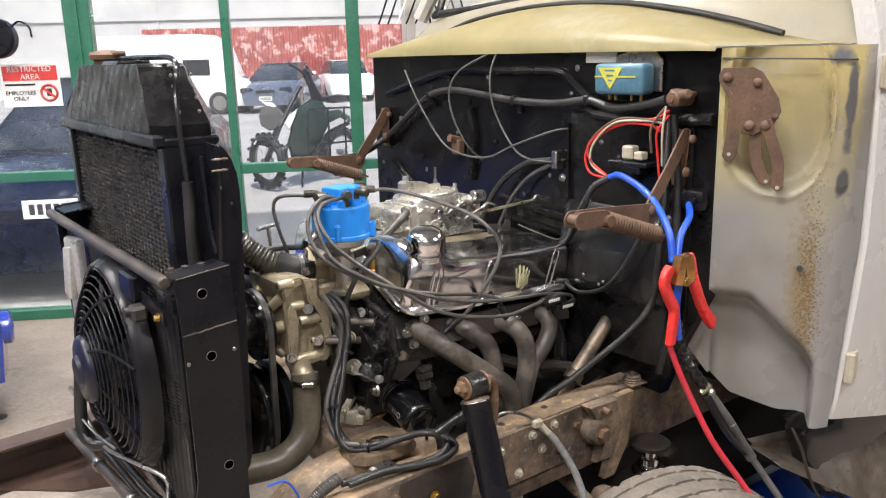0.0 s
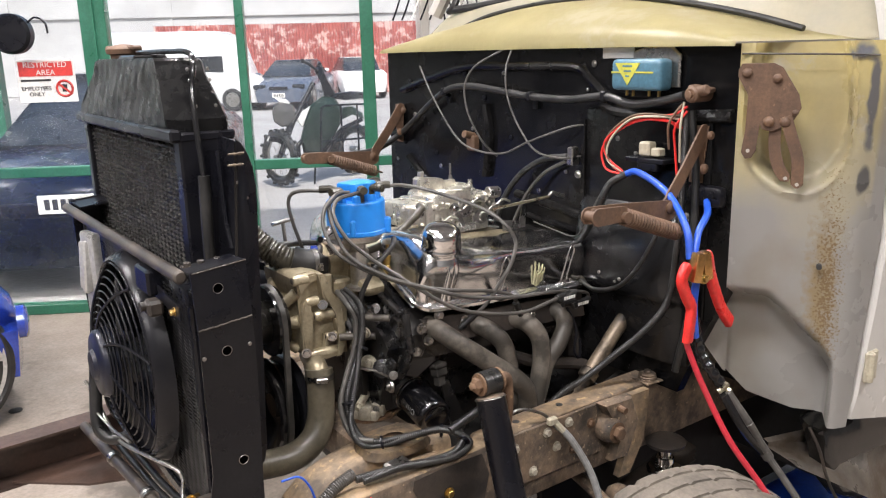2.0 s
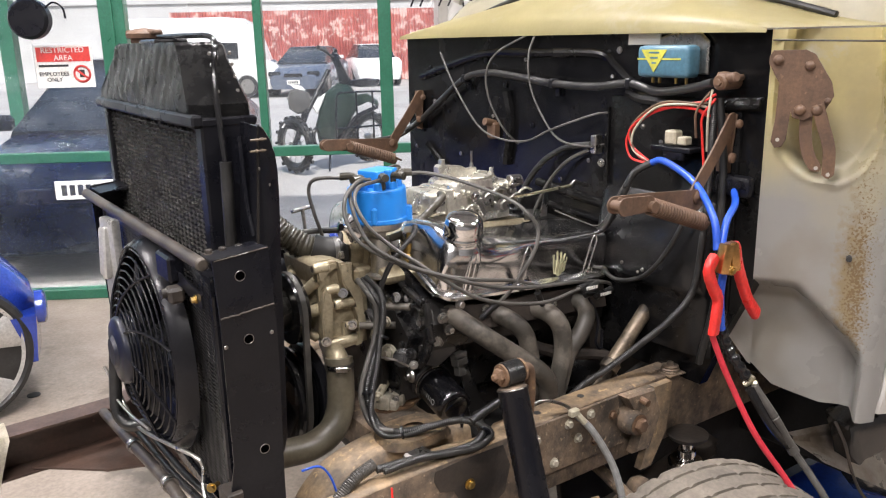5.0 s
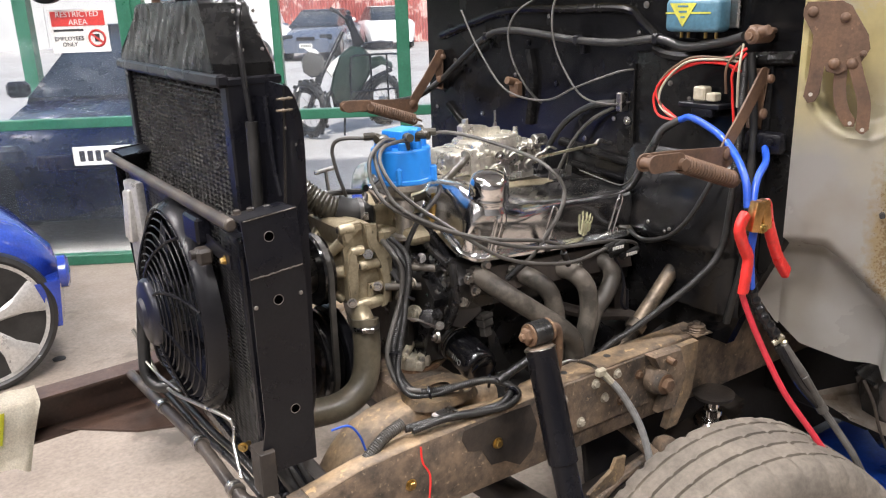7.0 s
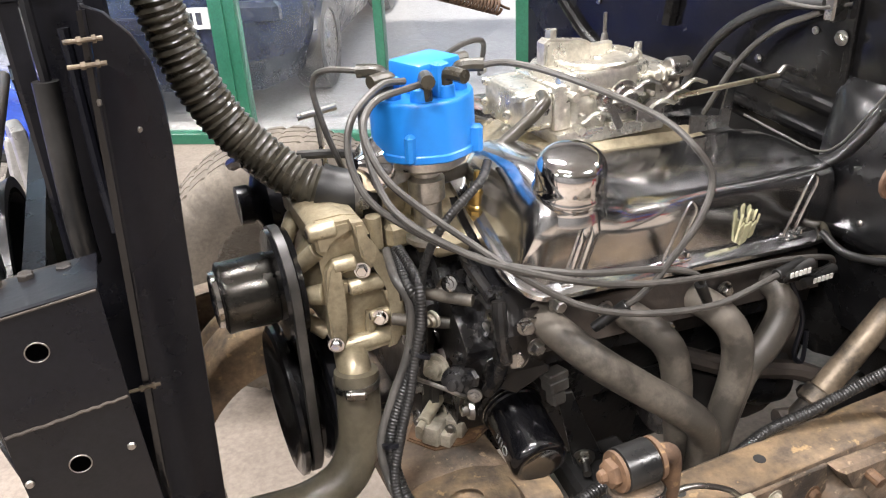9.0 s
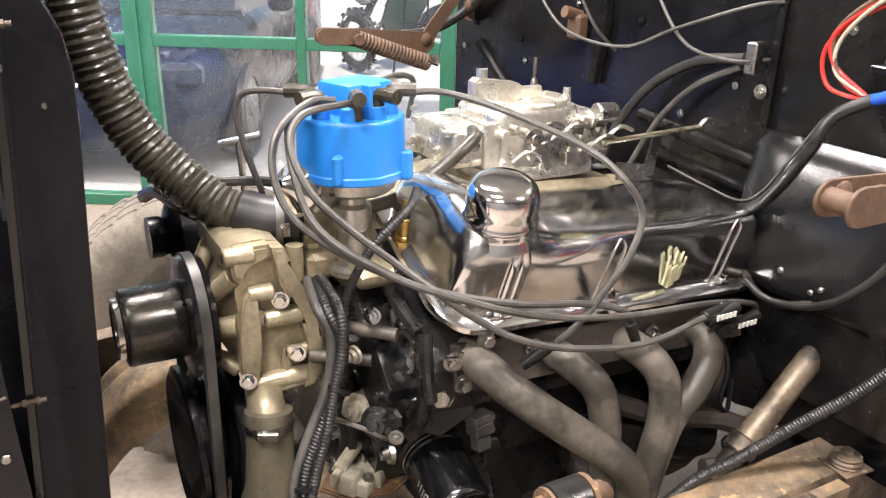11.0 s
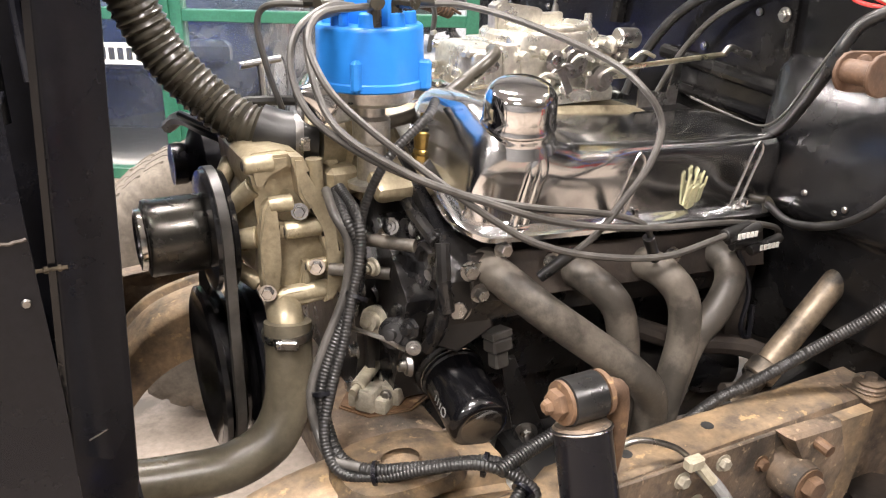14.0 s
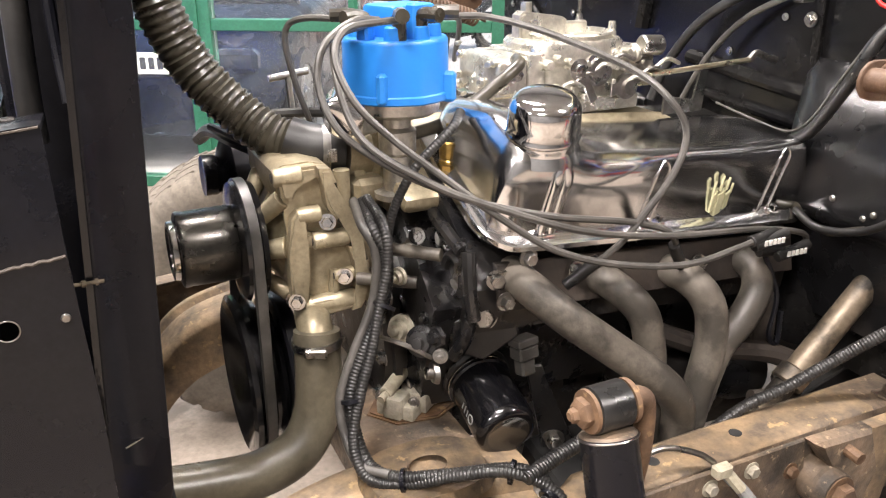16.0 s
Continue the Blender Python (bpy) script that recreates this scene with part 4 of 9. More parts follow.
# black stiffener plate on the near rail, bolted
bm = bm_new()
prism(bm, [(0.43, -0.5052, 0.712), (0.50, -0.5052, 0.716), (0.61, -0.5052, 0.716), (0.63, -0.5052, 0.66), (0.615, -0.5052, 0.60), (0.58, -0.5052, 0.575), (0.54, -0.5052, 0.60), (0.50, -0.5052, 0.605), (0.475, -0.5052, 0.65), (0.44, -0.5052, 0.66), (0.425, -0.5052, 0.69)], (0, -0.0015, 0))
part("patch_plate", bm, M_RAILBLACK, chassis, "greasy black patch on the rail")
bm = bm_new()
prism(bm, [(0.69, -0.507, 0.735), (0.965, -0.507, 0.735), (0.985, -0.507, 0.60), (0.72, -0.507, 0.60)], (0, -0.007, 0), 0.002)
part("bolted_plate", bm, M_RAIL, chassis, "rusty bolted side plate")
for p in ((0.70, 0.70), (0.755, 0.625), (0.83, 0.665), (0.80, 0.71), (0.885, 0.64), (0.87, 0.715), (0.945, 0.69)):
    bm = bm_new()
    bolt(bm, (p[0], -0.514, p[1]), (0, -1, 0), 0.0088, 0.009)
    part("bolt", bm, M_CASTING if p[0] < 0.88 else M_RUST, chassis)
for p in ((0.515, 0.655), (0.297, 0.635)):
    bm = bm_new()
    bolt(bm, (p[0], -0.511 if p[0] > 0.4 else -0.505, p[1]), (0, -1, 0), 0.009, 0.009)
    part("bolt", bm, M_BRASS, chassis, "yellow zinc bolt")
# spring shackle bush
bm = bm_new()
lathe(bm, (0.995, -0.505, 0.665), (0, -1, 0), [(0, 0.034), (0.03, 0.034), (0.034, 0.03), (0.05, 0.028), (0.052, 0.02)], 28)
bush = part("shackle_bush", bm, M_RAIL, chassis)
bm = bm_new()
bolt(bm, (0.995, -0.557, 0.665), (0, -1, 0), 0.018, 0.015)
part("bolt", bm, M_RUST, bush)
bm = bm_new()
prism(bm, [(0.96, -0.508, 0.74), (1.07, -0.508, 0.735), (1.10, -0.508, 0.66), (1.06, -0.508, 0.57), (1.0, -0.508, 0.575), (1.04, -0.508, 0.64)], (0, -0.03, 0), 0.006)
part("spring_hanger", bm, M_RAIL, chassis)
bm = bm_new()
cyl(bm, (1.02, -0.512, 0.72), (1.02, -0.56, 0.715), 0.009, seg=10)
part("stud", bm, M_RUST, chassis)
# body mount on the rail
bm = bm_new()
prism(bm, [(1.14, -0.525, 0.737), (1.195, -0.53, 0.737), (1.20, -0.475, 0.737), (1.145, -0.47, 0.737)], (0, 0, 0.004), 0.001)
lathe(bm, (1.168, -0.50, 0.741), (0, 0, 1), [(0, 0.022), (0.003, 0.024), (0.006, 0.020), (0.009, 0.024), (0.012, 0.020), (0.016, 0.022), (0.018, 0.012)], 24)
bolt(bm, (1.168, -0.50, 0.757), (0, 0, 1), 0.010, 0.010)
part("body_mount", bm, M_RAIL, chassis)
bm = bm_new()
loft(bm, [[(x0, -0.535, z), (x1, -0.535, z), (x1, -0.515, z), (x0, -0.515, z)] for z, x0, x1 in ((0.735, 1.07, 1.135), (0.66, 1.075, 1.13), (0.60, 1.06, 1.12), (0.52, 1.03, 1.07))])
part("mount_leg", bm, M_RAILTOP, chassis, "tan rusty mount leg")
# crossmember under the engine: a plate with a hole on a curved web
bm = bm_new()
hole = [(0.479 + 0.026 * math.cos(2 * math.pi * i / 24), -0.345 + 0.020 * math.sin(2 * math.pi * i / 24)) for i in range(24)]
rim = []
for i in range(24):
    a = 2 * math.pi * i / 24
    k = 1.0 / max(abs(math.cos(a)) ** 3 + abs(math.sin(a)) ** 3, 0.1) ** (1 / 3)
    rim.append((0.475 + 0.078 * k * math.cos(a), -0.345 + 0.060 * k * math.sin(a)))
loft(bm, [[(x, y, 0.735) for x, y in hole], [(x, y, 0.738) for x, y in [(0.479 + 1.25 * (hx - 0.479), -0.345 + 1.25 * (hy + 0.345)) for hx, hy in hole]], [(x, y, 0.733) for x, y in rim], [(x, y, 0.716) for x, y in [(0.475 + 1.14 * (rx - 0.475), -0.345 + 1.10 * (ry + 0.345)) for rx, ry in rim]]], caps=False)
bmesh.ops.solidify(bm, geom=bm.faces[:], thickness=0.005)
part("engine_mount_plate", bm, M_RAILTOP, chassis, "brown plate with a round hole", smooth=50)
bm = bm_new()
secs = []
for p in spline([(0.62, 0, 0.692), (0.52, 0, 0.708), (0.44, 0, 0.709), (0.38, 0.0, 0.704), (0.32, 0.0, 0.692), (0.275, 0.0, 0.675), (0.24, 0, 0.65), (0.207, 0.0, 0.613), (0.175, 0.0, 0.56), (0.145, 0, 0.50)], 4):
    x, dy, z = p
    secs.append([(x, -0.27, z - 0.09), (x, -0.275, z + 0.0), (x, -0.285, z + 0.012), (x, -0.30, z + 0.016), (x, -0.335, z + 0.014), (x, -0.36, z + 0.014), (x, -0.372, z + 0.008), (x, -0.378, z - 0.02), (x, -0.40, z - 0.024), (x, -0.412, z - 0.02), (x, -0.418, z + 0.0), (x, -0.426, z + 0.004), (x, -0.436, z), (x, -0.438, z - 0.09)])
loft(bm, secs)
part("crossmember", bm, M_RAILTOP, chassis, "brown curved front crossmember with raised flanges", smooth=60)
bm = bm_new()
loft(bm, [[(x, -y, z) for x, y, z in sec] for sec in secs])
part("crossmember", bm, M_RAILTOP, chassis, "brown curved front crossmember with raised flanges", smooth=60)
bm = bm_new()
box(bm, (0.5, 0.08, 0.665), (0.17, 0.75, 0.085), 0.02, None, 2)
part("crossmember", bm, M_RAIL, chassis)
bm = bm_new()
box(bm, (0.15, 0.0, 0.60), (0.07, 0.92, 0.07), 0.01)
part("front_crosstube", bm, M_RAILBLACK, chassis)
# front axle beam and tie rod
bm = bm_new()
tube(bm, [(0.72, -0.8, 0.38), (0.70, -0.5, 0.36), (0.68, 0, 0.34), (0.70, 0.5, 0.36), (0.72, 0.8, 0.38)], 0.045, 12)
part("axle_beam", bm, M_RAILBLACK, chassis)
bm = bm_new()
tube(bm, [(0.95, -0.66, 0.46), (1.0, -0.4, 0.49), (1.1, 0.1, 0.5)], 0.016, 10)
part("tie_rod", bm, M_RAIL, chassis)
bm = bm_new()
tube(bm, [(0.72, -0.56, 0.39), (0.84, -0.53, 0.425), (1.0, -0.52, 0.455), (1.06, -0.52, 0.47)], 0.014, 10)
lathe(bm, (1.03, -0.53, 0.47), (0, -1, 0.2), [(-0.02, 0.02), (0.0, 0.03), (0.02, 0.028), (0.025, 0.015)], 18)
part("drag_link", bm, M_RAIL, chassis)
bm = bm_new()
prism(bm, [(0.76, -0.53, 0.44), (0.79, -0.53, 0.40), (0.88, -0.53, 0.45), (0.885, -0.53, 0.50), (0.85, -0.53, 0.505), (0.84, -0.53, 0.475)], (0, -0.01, 0), 0.002)
part("spring_plate", bm, M_RAILTOP, chassis)
bm = bm_new()
for k in range(4):
    tube(bm, [(0.1, -0.50, 0.44 - 0.013 * k), (0.45, -0.50, 0.41 - 0.013 * k), (0.72, -0.50, 0.405 - 0.013 * k), (1.05, -0.50, 0.44 - 0.013 * k), (1.35, -0.5, 0.50 - 0.013 * k)], 0.0065, 4, 5)
bmesh.ops.scale(bm, vec=(1, 5.0, 1), space=Matrix.Translation((0, 0.50, 0)), verts=bm.verts[:])
part("leaf_spring", bm, M_RAILBLACK, chassis)


# ---- wheels ----
def wheel(name, label, at, sgn, r=0.375, w=0.235, tread=M_TYRE, steer=0.0):
    wh = thing(name, label, "wheel", at, group="truck wheels")
    at = Vector(at)
    R = Matrix.Translation(at) @ Matrix.Rotation(radians(steer), 4, "Z") @ Matrix.Translation(-at)
    axis = Vector((0, sgn, 0))
    bm = bm_new()
    prof = [(-w * 0.42, r * 0.62), (-w * 0.5, r * 0.72), (-w * 0.5, r * 0.86), (-w * 0.44, r * 0.955), (-w * 0.38, r * 0.985)]
    for g in (-0.26, -0.09, 0.09, 0.26):
        prof += [(w * (g - 0.016), r * (1 - 0.1 * g * g)), (w * (g - 0.012), r * 0.978), (w * (g + 0.012), r * 0.978), (w * (g + 0.016), r * (1 - 0.1 * g * g))]
    prof += [(w * 0.38, r * 0.985), (w * 0.44, r * 0.955), (w * 0.5, r * 0.86), (w * 0.5, r * 0.72), (w * 0.42, r * 0.62)]
    lathe(bm, at, axis, prof, 288)
    # slanting sipes across the ribs, wider ones on the shoulders
    for v in bm.verts:
        along = (v.co - at).dot(axis)
        o = v.co - at - axis * along
        k = round(math.atan2(o.z, o.x) / math.pi * 144 + along / w * 10) % 288
        if 0.29 * w < abs(along) < 0.46 * w and k % 8 < 2:
            v.co -= o * 0.020
        elif abs(along) < 0.29 * w and k % 8 == 0 and o.length > 0.983 * r:
            v.co -= o * 0.014
    bmesh.ops.transform(bm, matrix=R, verts=bm.verts[:])
    part("tyre", bm, tread, wh, "dusty road tyre with grooved tread", smooth=40)
    bm = bm_new()
    lathe(bm, at, axis, [(-w * 0.42, r * 0.63), (-w * 0.3, r * 0.56), (w * 0.3, r * 0.56), (w * 0.42, r * 0.64), (w * 0.40, r * 0.54), (w * 0.2, r * 0.5), (w * 0.12, r * 0.2), (w * 0.25, r * 0.17), (w * 0.25, 0.01)], 40)
    bmesh.ops.transform(bm, matrix=R, verts=bm.verts[:])
    part("rim", bm, M_STEEL, wh)
    return wh


wheel("front_wheel", "truck front wheel with dusty tyre, turned outwards", (0.905, -0.87, 0.342), -1, r=0.35, w=0.26, steer=-14)
wheel("front_wheel", "truck front wheel with dusty tyre beyond the engine", (0.575, 1.07, 0.41), 1, r=0.41, w=0.25, steer=-8)

# ---- the engine ----
engine = thing("engine", "black painted V8 engine with chrome covers and blue distributor cap", "engine", (0.8, -0.02, 0.7))


def ez(x):
    """The engine leans back a little."""
    return -0.072 * (x - 0.6)


# block and sump
bm = bm_new()
loft(bm, [[(x, -0.20, 0.72 + ez(x)), (x, -0.235, 0.84 + ez(x)), (x, -0.255, 0.90 + ez(x)), (x, -0.10, 1.05 + ez(x)), (x, 0.06, 1.05 + ez(x)), (x, 0.21, 0.90 + ez(x)), (x, 0.19, 0.84 + ez(x)), (x, 0.16, 0.72 + ez(x))] for x in (0.53, 0.60, 0.80, 1.10, 1.14)])
part("block", bm, M_ENGINE, engine, "glossy black engine block")
bm = bm_new()
loft(bm, [[(x, -0.17, 0.72), (x, 0.13, 0.72), (x, 0.11, zb), (x, -0.15, zb)] for x, zb in ((0.52, 0.66), (0.54, 0.62), (0.75, 0.60), (0.78, 0.52), (1.08, 0.52), (1.1, 0.6))])
part("sump", bm, M_ENGINE, engine, "black oil sump")
# bellhousing
bm = bm_new()
lathe(bm, (1.10, -0.02, 0.74), (1, 0, -0.06), [(0, 0.26), (0.03, 0.275), (0.04, 0.265), (0.14, 0.2)], 32)
part("bellhousing", bm, M_RAILBLACK, engine)
# timing cover
bm = bm_new()
prism(bm, [(0.53, -0.14, 0.66), (0.53, 0.12, 0.66), (0.53, 0.17, 0.78), (0.53, 0.14, 0.93), (0.53, 0.08, 1.0), (0.53, -0.08, 1.0), (0.53, -0.15, 0.93), (0.53, -0.17, 0.78)], (-0.035, 0, 0), 0.012, 2)
tc_ = part("timing_cover", bm, M_ENGINE, engine, "grimy black timing cover")
for y, z in ((-0.13, 0.72), (-0.15, 0.79), (-0.15, 0.86), (-0.13, 0.92), (0.1, 0.95), (0.13, 0.82), (-0.08, 0.69), (0.05, 0.69)):
    bm = bm_new()
    bolt(bm, (0.495, y, z), (-1, 0, 0), 0.009, 0.01)
    part("bolt", bm, M_STEEL, tc_)
# fuel pump: bare casting with two caps on an orange stained flange
PX, PY, PZ = 0.034, 0.100, -0.068


def fp(x, y, z):
    """The fuel pump's place beside the timing cover."""
    return (x + PX, y + PY, z + PZ)


bm = bm_new()
cyl(bm, fp(0.500, -0.240, 0.828), fp(0.448, -0.286, 0.818), 0.0105, seg=18, bev=0.002)
cyl(bm, fp(0.450, -0.284, 0.8185), fp(0.438, -0.294, 0.816), 0.006, seg=12)
part("pressure_sensor", bm, M_CREAM, engine, "cream sensor on the fuel pump")
bm = bm_new()
box(bm, fp(0.482, -0.275, 0.792), (0.064, 0.062, 0.024), 0.004, turn(0, 0, 40), 2)
box(bm, fp(0.464, -0.290, 0.800), (0.034, 0.030, 0.034), 0.004, turn(0, 0, 40), 2)
box(bm, fp(0.505, -0.288, 0.799), (0.036, 0.032, 0.030), 0.004, turn(0, 0, 40), 2)
box(bm, fp(0.53, -0.265, 0.80), (0.05, 0.05, 0.034), 0.008, turn(0, 0, 30), 2)
cyl(bm, fp(0.505, -0.262, 0.80), fp(0.512, -0.252, 0.838), 0.012, seg=14, bev=0.003)
cast = part("fuel_pump_casting", bm, M_CASTING, engine, "dull bare alloy casting")
for q in ((0.448, -0.268, 0.806), (0.485, -0.305, 0.806)):
    bm = bm_new()
    bolt(bm, fp(*q), (-0.6, -0.75, 0.2), 0.006, 0.006)
    part("screw", bm, M_STEEL, cast)
bm = bm_new()
prism(bm, [fp(*q) for q in ((0.426, -0.266, 0.774), (0.456, -0.308, 0.774), (0.52, -0.318, 0.774), (0.568, -0.29, 0.774), (0.555, -0.21, 0.774), (0.465, -0.212, 0.774))], (0, 0, 0.008), 0.003, 2)
part("gasket_edge", bm, M_RUST, engine, "orange stained gasket edge")
bm = bm_new()
cyl(bm, fp(0.508, -0.25, 0.776), fp(0.508, -0.25, 0.66), 0.060, 0.056, 32, 0.004)
part("pump_bowl", bm, M_HEADER, engine, "dull grey pump bowl")


def bank(sgn, yc):
    """Head and rocker cover of one side; sgn -1 is the near side."""
    def pt(x, o, z):
        return (x, yc + sgn * o, z + ez(x))
    bm = bm_new()
    loft(bm, [[pt(x, 0.06, 1.10), pt(x, 0.245, 0.985), pt(x, 0.27, 0.94), pt(x, 0.262, 0.875), pt(x, 0.22, 0.87), pt(x, 0.04, 1.02)] for x in (0.572, 0.585, 1.12, 1.135)])
    part("cylinder_head", bm, M_ENGINE, engine, "glossy black cylinder head")
    bm = bm_new()
    lip = []
    for i in range(41):
        u = -math.cos(math.pi * i / 40)
        x = 0.8575 + 0.2795 * u
        d = min(1.0, (x - 0.578) / 0.05)
        k = 0.285 - 0.050 * (1 - math.sqrt(max(0.0, 1 - (1 - d) ** 2))) - 0.008 * abs(u) ** 14
        zk = 1.0 + 0.48 * (0.285 - k)
        lip.append([pt(x, 0.055, 1.104), pt(x, k, zk - 0.006), pt(x, k + 0.005, zk - 0.004), pt(x, k + 0.006, zk + 0.003), pt(x, k + 0.001, zk + 0.0075), pt(x, 0.06, 1.112)])
    loft(bm, lip)
    part("cover_flange", bm, M_COVER, engine, "chrome flange of the rocker cover")
    # pressed cover: outer wall leaning outwards, raised front part, slightly crowned top
    X0, X1 = 0.590, 1.137

    def ease(v):
        v = max(0.0, min(1.0, v))
        return v * v * (3 - 2 * v)

    def skin(x, f):
        """The cover's skin: f runs 0 to 1 over the outer wall, 1 to 2 over the top, 2 to 3 down the inner wall."""
        up = ease((0.92 - x) / 0.13)
        rise, front = ease((0.84 - x) / 0.12), ease((0.755 - x) / 0.10)
        h = 0.115 + 0.006 * ease((x - 0.95) / 0.15) + 0.029 * front
        dome = 0.004 + 0.010 * rise
        a, b = min(1.0, max(0.0, (x - X0) / 0.05)), min(1.0, max(0.0, (X1 - x) / 0.03))
        k = (1 - (1 - a) ** 2.6) ** (1 / 2.2) * (1 - (1 - b) ** 3) ** (1 / 3)
        pull = 0.034 * (1 - math.sqrt(max(0.0, 1 - (1 - min(1.0, (x - X0) / 0.045)) ** 2))) + 0.016 * (1 - math.sqrt(max(0.0, 1 - (1 - b) ** 2)))
        wall = 0.014 + 0.013 * up + 0.010 * front
        corner = 0.018 + 0.008 * up + 0.007 * rise + 0.010 * front
        top_o, top_z = 0.272 + wall, 1.004 + h
        if f <= 1:
            o, z = 0.272 + wall * f * (h - corner) / h, 1.004 + (h - corner) * f
        elif f <= 1.3:
            t = (f - 1) / 0.3 * math.pi / 2
            o, z = top_o - wall * corner / h - corner * (1 - math.cos(t)), top_z - corner + corner * math.sin(t)
        elif f <= 2:
            t = (f - 1.3) / 0.7
            oa = top_o - wall * corner / h - corner
            o, z = oa + (0.105 - oa) * t, top_z + dome * math.sin(math.pi / 2 * min(1.0, t * (1.0 + 1.2 * rise))) + 0.004 * math.sin(math.pi * t)
        elif f <= 2.4:
            t = (f - 2) / 0.4 * math.pi / 2
            o, z = 0.105 - 0.022 * math.sin(t), top_z + dome - 0.02 * (1 - math.cos(t))
        else:
            t = (f - 2.4) / 0.6
            o, z = 0.083 - 0.008 * t, top_z + dome - 0.02 + (1.12 - top_z - dome) * t
        foot = 1.004 + 0.47 * (0.272 - min(o, 0.272))
        o = 0.175 + (o - 0.175) * (1 - pull / 0.1)
        return pt(x, o, foot + k * (z - foot) if z > foot else z)
    bm = bm_new()
    runs = [i / 6 for i in range(7)] + [1 + 0.3 * i / 6 for i in range(1, 7)] + [1.3 + 0.7 * i / 8 for i in range(1, 9)] + [2 + 0.4 * i / 4 for i in range(1, 5)] + [2.4 + 0.6 * i / 3 for i in range(1, 4)]
    xs = [X0 + 0.05 * (1 - math.cos(math.pi / 2 * i / 14)) for i in range(15)] + [X0 + 0.05 + (X1 - X0 - 0.08) * i / 40 for i in range(1, 40)] + [X1 - 0.03 * math.cos(math.pi / 2 * i / 10) ** 1.0 for i in range(11)]
    loft(bm, [[skin(x, f) for f in runs] for x in xs])
    cover = part("rocker_cover", bm, M_COVER, engine, "chrome pressed steel rocker cover with worn plating", smooth=80)
    # stiffening ribs up the outer wall
    for x, lean, w, r in ((0.668, 0.012, 0.007, 0.0080), (0.828, 0.020, 0.011, 0.0026), (1.052, 0.026, 0.009, 0.0026)):
        bm = bm_new()
        loop = [skin(x - w + lean * f, f) for f in (0.10, 0.4, 0.7, 0.95)] + [skin(x + lean * 1.05, 1.08)] + [skin(x + w + lean * f, f) for f in (0.95, 0.7, 0.4, 0.10)]
        tube(bm, loop, r, 8, 6)
        part("pressed_rib", bm, M_COVER, cover, smooth=80)
    for x in (0.664, 0.846, 1.064):
        bm = bm_new()
        q = Vector(pt(x, 0.277, 1.011))
        bolt(bm, q, (0, sgn * 0.45, 0.9), 0.006, 0.008)
        box(bm, q + Vector((0, 0, 0.001)), (0.036, 0.012, 0.005), 0.0015)
        box(bm, q + Vector((0.012, 0, 0.006)), (0.006, 0.008, 0.012), 0.001)
        part("cover_bolt", bm, M_CHROMEWORN, cover)
    return cover


near_cover = bank(-1, -0.025)
bank(1, -0.015)
# worn sticker remains on the near cover
for dx, dz, w, h in ((-0.016, 0.0, 0.010, 0.034), (-0.004, -0.004, 0.014, 0.040), (0.008, 0.0, 0.010, 0.030), (-0.020, 0.022, 0.005, 0.022), (-0.008, 0.028, 0.005, 0.024), (0.004, 0.026, 0.005, 0.020), (0.013, 0.018, 0.004, 0.016)):
    bm = bm_new()
    x, z = 0.964 + dx, 1.014 + dz
    y = -0.3000 - 0.21 * (z - 0.98)
    prism(bm, [(x - w / 2 + 0.003, y + 0.21 * h / 2, z - h / 2), (x + w / 2, y + 0.21 * h / 2, z - h / 2 + 0.004), (x + w / 2 - 0.001, y - 0.21 * h / 2, z + h / 2), (x - w / 2 + 0.001, y - 0.21 * h / 2, z + h / 2 - 0.006)], (0, 0.004, 0))
    part("sticker_scrap", bm, M_STICKER, near_cover, "torn pale sticker remains")
bm = bm_new()
# breather cap on a collar, leaning outwards a little
CAPD = Vector((-0.10, -0.24, 0.97)).normalized()
CAP = Vector((0.659, -0.306, 1.194)) - CAPD * 0.056
bm = bm_new()
lathe(bm, CAP - CAPD * 0.024, CAPD, [(0, 0.052), (0.008, 0.0490), (0.012, 0.0465), (0.016, 0.0450), (0.020, 0.0460), (0.024, 0.0455)], 48)
part("breather_collar", bm, M_COVER, engine, "chrome collar below the breather cap", smooth=60)
bm = bm_new()
lathe(bm, CAP, CAPD, [(0, 0.043), (0.001, 0.0470), (0.004, 0.0484), (0.007, 0.0470), (0.0085, 0.0458), (0.020, 0.0461), (0.034, 0.0455), (0.041, 0.0440), (0.047, 0.0408), (0.0515, 0.0362), (0.0532, 0.0328), (0.0538, 0.0312), (0.0556, 0.018), (0.0560, 0.0)], 64)
part("breather_cap", bm, M_CAP, engine, "chrome push-in breather cap with flat top", smooth=50)
# front face of the near head: hole, bolts
bm = bm_new()
lathe(bm, (0.575, -0.235, 0.944), (-1, 0, 0), [(0, 0.034), (0.010, 0.032), (0.013, 0.027), (0.010, 0.021), (-0.01, 0.020), (-0.01, 0.0)], 32)
part("core_plug", bm, M_ENGINE, engine, smooth=50)
rng = random.Random(21)
for k in range(26):
    bm = bm_new()
    y, z = rng.uniform(-0.27, -0.13), rng.uniform(0.80, 1.0)
    r = rng.uniform(0.006, 0.016)
    x = 0.576 if z > 0.89 else 0.528
    lathe(bm, (x, y, z), (-1, rng.uniform(-0.5, 0.1), rng.uniform(-0.2, 0.3)), [(0, r * 1.3), (r * 0.5, r * 1.1), (r * 0.55, r * 0.7), (r * 1.2, r * 0.65), (r * 1.25, 0)], 7 if k % 3 else 16)
    part("casting_boss", bm, M_ENGINE if k % 4 else M_STEEL, engine)
